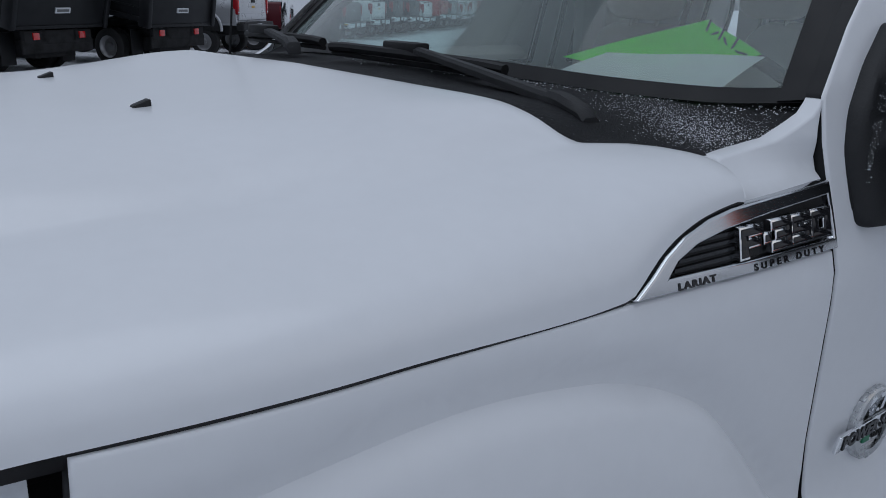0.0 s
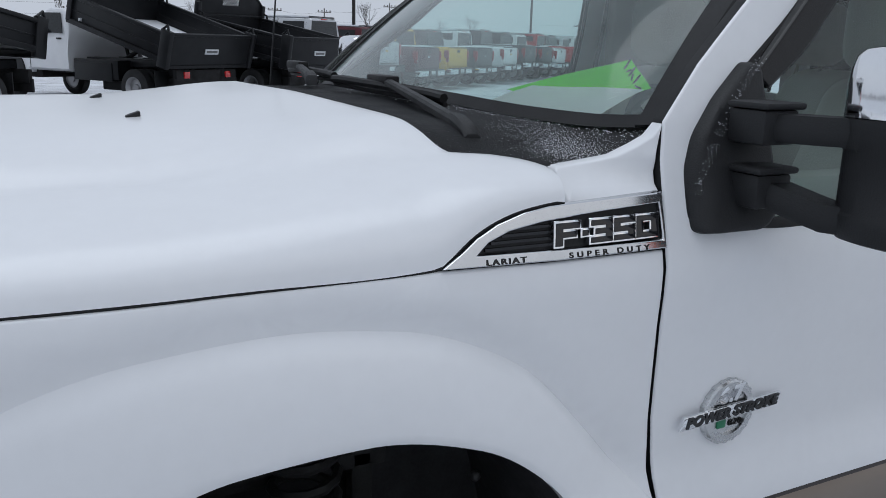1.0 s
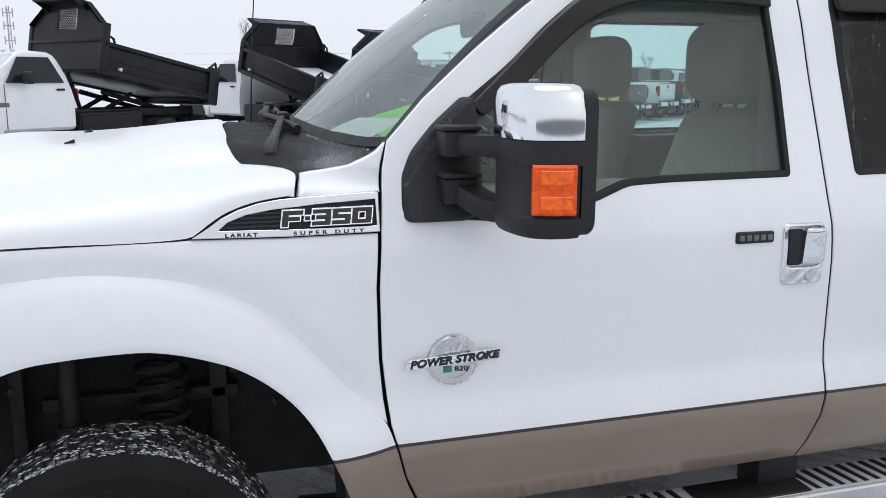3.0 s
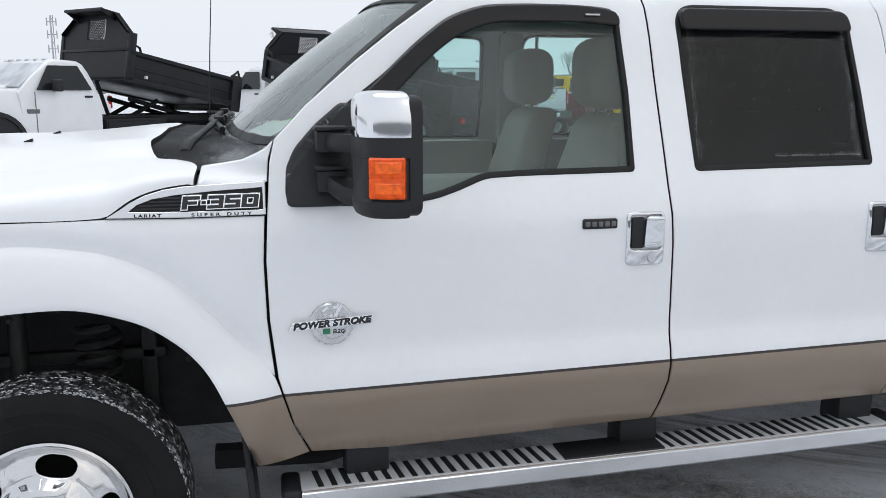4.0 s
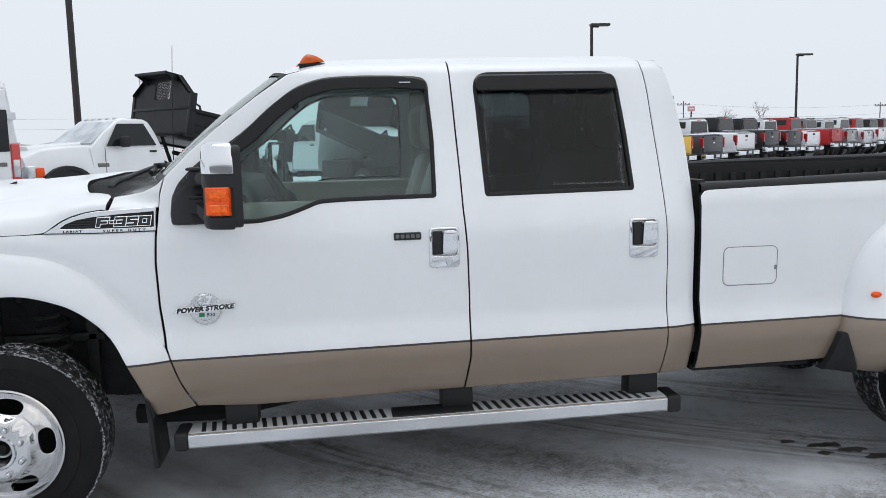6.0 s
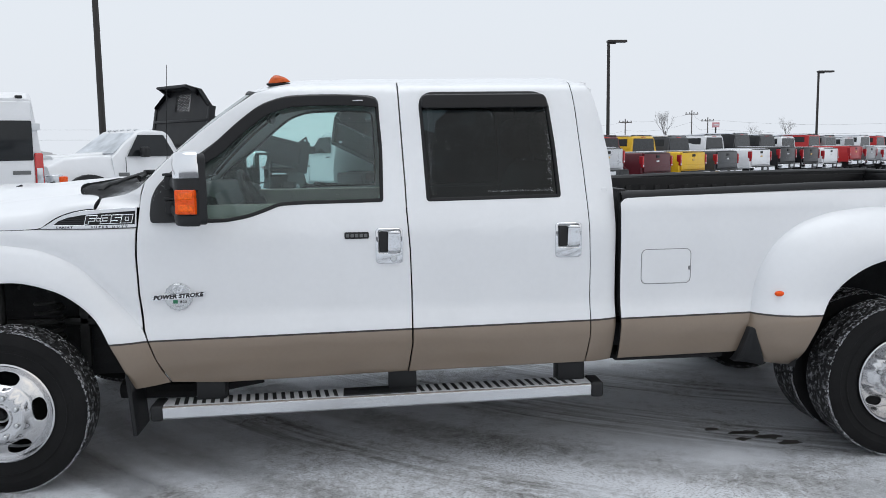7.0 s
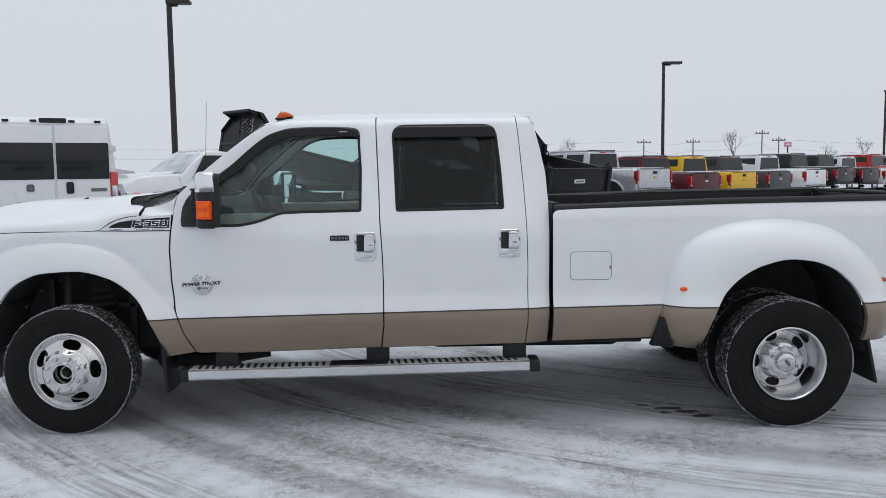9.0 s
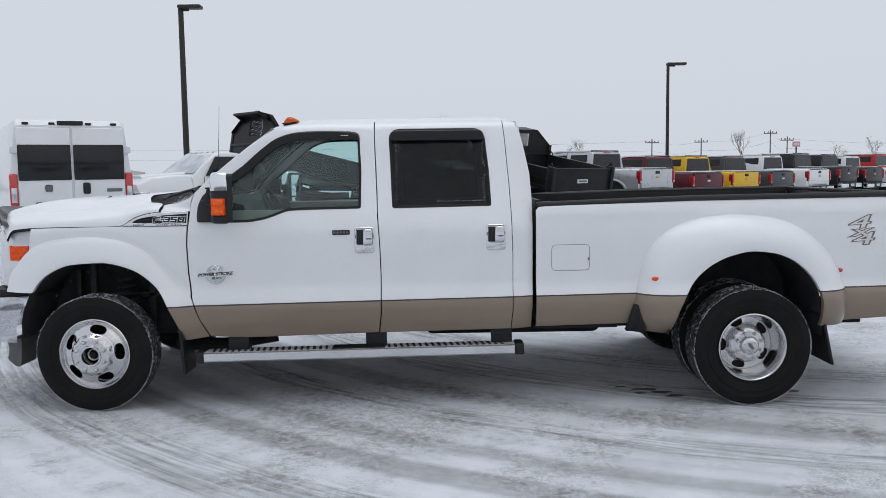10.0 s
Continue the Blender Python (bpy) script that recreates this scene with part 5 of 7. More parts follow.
# ---- wipers, washer nozzles, antenna ----
def wiper(pivot, elbow, tip_a, tip_b, snowy):
    w = thing("wiper", "", "")
    w.parent = truck
    p, e, a, b = (Vector(q) for q in (pivot, elbow, tip_a, tip_b))
    bm = bmesh.new()
    side = Vector((e.y - p.y, p.x - e.x, 0)).normalized()
    rows = []
    for k, dz, hw, hh in ((-0.02, -0.014, 0.016, 0.008), (0.0, -0.004, 0.018, 0.011), (0.09, 0.003, 0.018, 0.013), (0.14, 0.004, 0.017, 0.012), (0.15, 0.002, 0.013, 0.009), (0.5, 0.004, 0.012, 0.008), (0.9, 0.004, 0.010, 0.007), (1.0, 0.0, 0.008, 0.006)):
        c = p + (e - p) * k + Vector((0, 0, dz))
        rows.append([c + side * (a * hw) + Vector((0, 0, b * hh)) for a, b in ((-1, -1), (-1, 0.3), (-0.6, 1), (0.6, 1), (1, 0.3), (1, -1))])
    g = loft(bm, rows, closed=True)
    bm.faces.new(g[0])
    bm.faces.new(g[-1])
    bmesh.ops.recalc_face_normals(bm, faces=bm.faces)
    part("wiper_arm", bm, BLACK if not snowy else COWL, w, "black wiper arm")
    bm = bmesh.new()
    tube(bm, [a, a + (b - a) * 0.1 + Vector((0, 0, 0.003)), a + (b - a) * 0.5 + Vector((0, 0, 0.005)), a + (b - a) * 0.9 + Vector((0, 0, 0.003)), b], 0.011, 8)
    tube(bm, [a + Vector((0.004, 0, -0.014)), b + Vector((0.004, 0, -0.014))], 0.006, 6)
    box(bm, e.x - 0.018, e.x + 0.018, e.y - 0.07, e.y + 0.06, e.z - 0.012, e.z + 0.012, 0.005)
    part("wiper_blade", bm, SEAL_GAP, w, "black wiper blade")


wiper((0.408, 0.300, 1.414), (0.492, 0.925, 1.474), (0.450, 1.165, 1.464), (0.511, 0.615, 1.449), False)
wiper((0.450, 1.36, 1.458), (0.490, 1.63, 1.486), (0.500, 1.30, 1.467), (0.520, 1.80, 1.466), True)
for x, y in ((-0.135, 0.70), (-0.155, 1.245)):
    bm = box(bmesh.new(), x - 0.014, x + 0.014, y - 0.010, y + 0.010, hood_z(x, y) - 0.004, hood_z(x, y) + 0.011, 0.003)
    for v in bm.verts:
        if v.co.z > hood_z(x, y) + 0.005 and v.co.x < x:
            v.co.z -= 0.008
    part("washer_nozzle", bm, BLACK, truck, "black washer nozzle")
bm = bmesh.new()
tube(bm, [(0.415, 1.70, 1.35), (0.437, 1.66, 1.75), (0.466, 1.62, 2.14)], 0.0035, 6, 0.5)
tube(bm, [(0.415, 1.70, 1.36), (0.416, 1.698, 1.395)], 0.009, 10)
part("antenna", bm, BLACK, truck, "thin black whip antenna")

# ---- cab interior ----
bm = bmesh.new()
rows = []
for x, z in ((0.62, 1.36), (0.75, 1.40), (0.90, 1.385), (0.99, 1.36), (1.02, 1.26), (1.00, 1.05), (0.90, 0.95)):
    rows.append([(x - 0.10 * (1 - abs(2 * j / 12 - 1) ** 2), 0.13 + (WIDTH - 0.26) * j / 12, z) for j in range(13)])
loft(bm, rows, flip=True)
part("dashboard", bm, DASHBLACK, truck, "dark grey dashboard")
bm = bmesh.new()
c = Vector((1.13, 0.52, 1.30))
tilt = Matrix.Translation(c) @ Matrix.Rotation(radians(66), 4, "Y")
pts = [tilt @ Vector((0.19 * math.cos(k * math.tau / 28), 0.19 * math.sin(k * math.tau / 28), 0)) for k in range(29)]
tube(bm, pts, 0.016, 8)
for a in (0, 2.3, -2.3):
    tube(bm, [c, tilt @ Vector((0.18 * math.cos(a), 0.18 * math.sin(a), 0))], 0.02, 6)
tube(bm, [c, c + Vector((-0.22, 0, -0.10))], 0.05, 10)
bmesh.ops.create_uvsphere(bm, u_segments=14, v_segments=8, radius=0.06, matrix=Matrix.Translation(c))
part("steering_wheel", bm, BLACK, truck, "black steering wheel")


def seat(y, w, x, name):
    s = thing(name, "", "")
    s.parent = truck
    part("cushion", box(bmesh.new(), x - 0.02, x + 0.52, y - w / 2, y + w / 2, 0.86, 1.02, 0.05, 4), BEIGE, s, "beige leather cushion")
    bm = box(bmesh.new(), x + 0.42, x + 0.57, y - w / 2, y + w / 2, 0.95, 1.50, 0.06, 4)
    for v in bm.verts:
        v.co.x += (v.co.z - 0.95) * 0.32
        k = 1 - 0.25 * max(0, (v.co.z - 1.2) / 0.3)
        v.co.y = y + (v.co.y - y) * k
    part("backrest", bm, BEIGE, s, "beige leather backrest")
    for dy in ((0,) if w < 0.8 else (-w / 3, w / 3)):
        bm = box(bmesh.new(), x + 0.535, x + 0.735, y + dy - 0.14, y + dy + 0.14, 1.515, 1.772, 0.075, 5)
        tube(bm, [(x + 0.62, y + dy - 0.06, 1.46), (x + 0.645, y + dy - 0.06, 1.54)], 0.008, 6)
        tube(bm, [(x + 0.62, y + dy + 0.06, 1.46), (x + 0.645, y + dy + 0.06, 1.54)], 0.008, 6)
        part("headrest", bm, BEIGE, s, "beige leather headrest")


seat(0.52, 0.52, 1.25, "driver_seat")
seat(WIDTH - 0.52, 0.52, 1.28, "passenger_seat")
seat(MID, 1.50, 2.08, "rear_bench")
part("centre_console", box(bmesh.new(), 1.10, 1.85, MID - 0.16, MID + 0.16, 0.80, 1.08, 0.03, 3), INTGREY, truck)
for y in (0.20, WIDTH - 0.20):
    s = 1 if y < 1 else -1
    part("pillar_trim", box(bmesh.new(), 1.84, 1.97, y + s * 0.06 - 0.03, y + s * 0.06 + 0.03, 0.9, 1.86, 0.02), INTLIGHT, truck)
    part("door_trim", box(bmesh.new(), 0.90, 1.84, y - 0.08, y - 0.01, 0.62, 1.325, 0.02) if s > 0 else box(bmesh.new(), 0.90, 1.84, y + 0.01, y + 0.08, 0.62, 1.325, 0.02), INTLIGHT, truck, "tan inner door trim")
    part("door_trim", box(bmesh.new(), 1.96, 2.78, y - 0.08, y - 0.01, 0.62, 1.325, 0.02) if s > 0 else box(bmesh.new(), 1.96, 2.78, y + 0.01, y + 0.08, 0.62, 1.325, 0.02), INTGREY, truck)
bm = box(bmesh.new(), 1.16, 1.19, MID - 0.13, MID + 0.13, 1.74, 1.82, 0.02, 3)
tube(bm, [(1.15, MID, 1.80), (1.13, MID, 1.90)], 0.012, 8)
part("rear_view_mirror", bm, BLACK, truck, "black rear-view mirror")

# papers on the dashboard, things of their own
def sheet(name, corners, material, label, parent=None, cat="paper"):
    bm = bmesh.new()
    a, b, c, d = (Vector(p) for p in corners)
    rows = []
    for i in range(9):
        u = i / 8
        rows.append([(a + (b - a) * v) * (1 - u) + (d + (c - d) * v) * u + Vector((0, 0, 0.002 * math.sin(v * 5 + u * 4))) for v in (k / 8 for k in range(9))])
    loft(bm, rows)
    bmesh.ops.solidify(bm, geom=bm.faces[:], thickness=0.0012)
    ob = part(name, bm, material, parent)
    return tagged(ob, label, cat)


sheet("price_card", [(0.700, 0.660, 1.466), (0.735, 0.40, 1.430), (0.812, 0.282, 1.490), (0.915, 0.478, 1.545)], GREENPAPER, "neon green window card with black marker scrawl on the dashboard")
card = bpy.data.objects["price_card"]
n0 = Vector((0.55, 0.62, -0.55)).normalized()
for k, (u, v, w2, t) in enumerate(((0.50, 0.90, 0.050, 60), (0.56, 0.78, 0.030, -40), (0.62, 0.66, 0.045, 70), (0.68, 0.55, 0.040, 20), (0.74, 0.42, 0.045, 80), (0.80, 0.30, 0.035, -10), (0.10, 0.93, 0.02, 30))):
    a, b = Vector((0.915, 0.478, 1.545)), Vector((0.812, 0.282, 1.490))
    c = a + (b - a) * (k + 0.8) / 8 + Vector((-0.022, -0.004, -0.018))
    d = (b - a).normalized() * math.cos(radians(t)) + Vector((-0.62, 0.1, -0.77)) * math.sin(radians(t))
    part("marker_stroke", tube(bmesh.new(), [c - d * w2 * 0.45 + Vector((-0.004, -0.004, 0.004)), c + Vector((-0.006, -0.004, 0.004)), c + d * w2 * 0.45 + Vector((-0.004, -0.004, 0.004))], 0.0022, 5), INK, card)
sheet("window_sheet", [(0.598, 0.580, 1.442), (0.660, 0.250, 1.443), (0.757, 0.236, 1.490), (0.680, 0.520, 1.485)], PAPER, "white printed sheet leaning against the windshield")

# ---- ground: asphalt lot under thin blown snow ----
def ground_material():
    m = bpy.data.materials.new("snowy_asphalt")
    m.use_nodes = True
    n, l = m.node_tree.nodes, m.node_tree.links
    b = n["Principled BSDF"]
    b.inputs["Roughness"].default_value = 0.75
    co = n.new("ShaderNodeTexCoord")

    def noise_at(scale, detail, rough=0.55, stretch=(1, 1, 1), turn=0.0, dist=0.0):
        mp = n.new("ShaderNodeMapping")
        mp.inputs["Scale"].default_value = stretch
        mp.inputs["Rotation"].default_value = (0, 0, radians(turn))
        l.new(co.outputs["Object"], mp.inputs["Vector"])
        t = n.new("ShaderNodeTexNoise")
        t.inputs["Scale"].default_value, t.inputs["Detail"].default_value, t.inputs["Roughness"].default_value, t.inputs["Distortion"].default_value = scale, detail, rough, dist
        l.new(mp.outputs[0], t.inputs["Vector"])
        return t.outputs["Fac"]

    def rng(v, a, b2, c=0.0, d=1.0):
        r = n.new("ShaderNodeMapRange")
        r.inputs["From Min"].default_value, r.inputs["From Max"].default_value, r.inputs["To Min"].default_value, r.inputs["To Max"].default_value = a, b2, c, d
        l.new(v, r.inputs["Value"])
        return r.outputs[0]

    def op(o, a, b2):
        x = n.new("ShaderNodeMath")
        x.operation = o
        for i, v in enumerate((a, b2)):
            if isinstance(v, (int, float)):
                x.inputs[i].default_value = v
            else:
                l.new(v, x.inputs[i])
        return x.outputs[0]

    # wheel tracks sweep in arcs about one turning centre
    dist = n.new("ShaderNodeVectorMath")
    dist.operation = "DISTANCE"
    flat = n.new("ShaderNodeVectorMath")
    flat.operation = "MULTIPLY"
    flat.inputs[1].default_value = (1, 1, 0)
    l.new(co.outputs["Object"], flat.inputs[0])
    l.new(flat.outputs[0], dist.inputs[0])
    dist.inputs[1].default_value = (6.5, 6.0, 0)
    big = noise_at(0.5, 5)
    rho = op("ADD", dist.outputs["Value"], op("MULTIPLY", big, 0.12))
    sep = n.new("ShaderNodeSeparateXYZ")
    l.new(co.outputs["Object"], sep.inputs[0])
    ang = op("ARCTAN2", op("SUBTRACT", sep.outputs["Y"], 6.0), op("SUBTRACT", sep.outputs["X"], 6.5))
    comb = n.new("ShaderNodeCombineXYZ")
    l.new(rho, comb.inputs[0])
    l.new(ang, comb.inputs[1])

    def arc_noise(scale, detail, along_k):
        mp = n.new("ShaderNodeMapping")
        mp.inputs["Scale"].default_value = (1, along_k, 1)
        l.new(comb.outputs[0], mp.inputs["Vector"])
        t = n.new("ShaderNodeTexNoise")
        t.inputs["Scale"].default_value, t.inputs["Detail"].default_value = scale, detail
        l.new(mp.outputs[0], t.inputs["Vector"])
        return t.outputs["Fac"]

    def band(r, half, soft):
        return rng(op("ABSOLUTE", op("SUBTRACT", rho, r), 0), half + soft, half - soft)

    streak = arc_noise(1.3, 6, 1.0)
    fibre = arc_noise(9.0, 6, 0.25)
    tread = arc_noise(26.0, 3, 0.35)
    grit = noise_at(140, 5, 0.75)
    clump = noise_at(16, 12, 0.78, dist=0.6)
    wear = noise_at(3.2, 10, 0.7)
    worn = n.new("ShaderNodeVectorMath")
    worn.operation = "DISTANCE"
    l.new(flat.outputs[0], worn.inputs[0])
    worn.inputs[1].default_value = (2.0, -0.15, 0)
    ragged = op("ADD", worn.outputs["Value"], op("MULTIPLY", op("SUBTRACT", noise_at(1.6, 8, 0.65), 0.5), 2.2))
    patch = op("MAXIMUM", rng(noise_at(0.9, 6, 0.65), 0.50, 0.60), rng(ragged, 1.15, 0.55))
    dark = op("MAXIMUM", op("MAXIMUM", band(8.53, 0.12, 0.03), op("MULTIPLY", band(8.11, 0.10, 0.04), 0.55)), op("MULTIPLY", band(7.08, 0.15, 0.05), 0.8))
    faint = op("MAXIMUM", op("MAXIMUM", band(9.13, 0.24, 0.04), band(7.55, 0.15, 0.05)), op("MAXIMUM", band(6.40, 0.22, 0.06), band(5.6, 0.2, 0.06)))
    faint = op("MAXIMUM", faint, band(10.3, 0.2, 0.05))
    v = op("ADD", op("MULTIPLY", big, 0.34), op("MULTIPLY", streak, 0.40))
    v = op("ADD", v, op("MULTIPLY", fibre, 0.26))
    v = op("ADD", v, op("MULTIPLY", wear, 0.45))
    v = op("ADD", v, 0.235)
    v = op("ADD", v, op("MULTIPLY", op("MULTIPLY", op("SUBTRACT", clump, 0.5), op("ADD", patch, 0.2)), 1.5))
    v = op("ADD", v, op("MULTIPLY", op("SUBTRACT", grit, 0.5), 0.9))
    v = op("SUBTRACT", v, op("MULTIPLY", dark, 0.30))
    v = op("SUBTRACT", v, op("MULTIPLY", patch, 0.05))
    v = op("SUBTRACT", v, op("MULTIPLY", faint, op("MULTIPLY", op("SUBTRACT", tread, 0.38), 1.2)))
    snow = rng(v, 0.41, 1.02)
    # crumbs of brown grit and frozen slush lie in patches
    crumb = op("MAXIMUM", op("MULTIPLY", rng(noise_at(78, 6, 0.75, (1, 1.4, 1), 30), 0.53, 0.58), patch), op("MULTIPLY", rng(noise_at(70, 4, 0.7, (1, 1.3, 1), 10), 0.60, 0.64), rng(noise_at(1.3, 5, 0.6), 0.45, 0.60)))
    soil = n.new("ShaderNodeMix")
    soil.data_type = "RGBA"
    soil.inputs["A"].default_value = (0.12, 0.119, 0.12, 1)
    soil.inputs["B"].default_value = (0.17, 0.163, 0.154, 1)
    l.new(patch, soil.inputs["Factor"])
    snow = op("MULTIPLY", snow, op("SUBTRACT", 1.0, op("MULTIPLY", crumb, 0.85)))
    mx = n.new("ShaderNodeMix")
    mx.data_type = "RGBA"
    mx.inputs["B"].default_value = (0.74, 0.76, 0.80, 1)
    l.new(soil.outputs["Result"], mx.inputs["A"])
    l.new(snow, mx.inputs["Factor"])
    l.new(mx.outputs["Result"], b.inputs["Base Color"])
    bp = n.new("ShaderNodeBump")
    bp.inputs["Strength"].default_value, bp.inputs["Distance"].default_value = 0.5, 0.015
    l.new(op("ADD", snow, op("ADD", op("MULTIPLY", grit, 0.4), op("MULTIPLY", op("MULTIPLY", faint, tread), 0.8))), bp.inputs["Height"])
    l.new(bp.outputs[0], b.inputs["Normal"])
    return m


bm = bmesh.new()
rows = []
for x in [-1500, -300, -80, -30] + list(range(-12, 20, 2)) + [30, 80, 300, 1500]:
    rows.append([(x, y, 0) for y in [-1500, -300, -60, -20, -10, -5, 0, 5, 10, 20, 40, 100, 300, 1500]])
loft(bm, rows)
bmesh.ops.recalc_face_normals(bm, faces=bm.faces)
tagged(part("ground", bm, ground_material()), "asphalt lot under thin snow with tyre tracks", "ground", kind="structure")

# ---- the lot behind: parked pickups, dump trucks, van, lamps, distance ----
TYRE2 = mat("far_tyre", (0.016, 0.016, 0.017), 0.8)
STEEL = mat("grey_steel_wheel", (0.35, 0.35, 0.36), 0.45, 0.8, 0.1)
DARKGLASS = mat("dark_car_glass", (0.016, 0.018, 0.020), 0.12, 0, 0.2, 3.0, spec=0.32)
SNOW = mat("settled_snow", (0.80, 0.82, 0.86), 0.85, 0, 0.05, 5.0, bump=0.3, bump_scale=30)
PLATE = mat("pale_plate", (0.6, 0.62, 0.64), 0.5)
BODYBLACK = mat("black_dump_body", (0.008, 0.0085, 0.010), 0.42, 0, 0.3, 3.0, spec=0.26, stain=(0.014, 0.015, 0.017), stain_amount=-0.1, stain_scale=4.0, stain_sharp=0.25)
POLE = mat("dark_bronze_pole", (0.03, 0.027, 0.026), 0.5, 0.3, 0.15, 3.0)
WOOD = mat("weathered_pole_wood", (0.11, 0.10, 0.095), 0.9, 0, 0.2, 2.0)


def simple_wheel(parent, x, y, w=0.25, r=0.38, dual=False):
    """A wheel for a vehicle that heads along +y; its axle runs along x."""
    s = 1 if x > 0 else -1
    turn_m = Matrix.Rotation(radians(90), 4, "Z")
    bm = bmesh.new()
    lathe(bm, [(r * 0.58, -w / 2 + 0.01), (r * 0.66, -w / 2), (r * 0.92, -w / 2 + 0.01), (r, -w / 2 + 0.04), (r, w / 2 - 0.04), (r * 0.92, w / 2 - 0.01), (r * 0.66, w / 2), (r * 0.58, w / 2 - 0.01)], 24)
    bmesh.ops.recalc_face_normals(bm, faces=bm.faces)
    moved(bm, Matrix.Translation((x, y, r)) @ turn_m)
    ty = part("tyre", bm, TYRE2, parent)
    bm = bmesh.new()
    d = 0.07 if dual else 0.0
    lathe(bm, [(0.0001, -w / 2 + d), (r * 0.2, -w / 2 + d), (r * 0.24, -w / 2 + d + 0.03), (r * 0.46, -w / 2 + d + 0.03), (r * 0.54, -w / 2 + 0.02), (r * 0.6, -w / 2 + 0.005)], 20)
    lathe(bm, [(0.0001, w / 2 - d), (r * 0.2, w / 2 - d), (r * 0.24, w / 2 - d - 0.03), (r * 0.46, w / 2 - d - 0.03), (r * 0.54, w / 2 - 0.02), (r * 0.6, w / 2 - 0.005)], 20)
    moved(bm, Matrix.Translation((x, y, r)) @ turn_m)
    part("rim", bm, STEEL, ty)


def hull(sections, xw):
    """A body lofted through sections of (y, z_low, z_high, half width low, half width high)."""
    bm = bmesh.new()
    rows = []
    for y, z0, z1, w0, w1 in sections:
        b = 0.05
        half = [(w0 * 0.92, z0), (w0, z0 + 0.06), (w0 + 0.01, (z0 + z1) / 2), (w1, z1 - b * 1.3), (w1 - 0.02, z1 - b * 0.5), (w1 - b * 1.4, z1)]
        rows.append([(x, y, z) for x, z in half] + [(-x, y, z) for x, z in half[::-1]])
    g = loft(bm, rows, closed=True)
    bm.faces.new(g[0][::-1])
    bm.faces.new(g[-1])
    bmesh.ops.recalc_face_normals(bm, faces=bm.faces)
    return bm


def quad_panel(pts, thick, axis):
    bm = bmesh.new()
    vs = [bm.verts.new(p) for p in pts]
    bm.faces.new(vs)
    ext = bmesh.ops.extrude_face_region(bm, geom=bm.faces[:])["geom"]
    for v in ext:
        if isinstance(v, bmesh.types.BMVert):
            v.co += Vector(axis) * thick
    bmesh.ops.recalc_face_normals(bm, faces=bm.faces)
    return bm


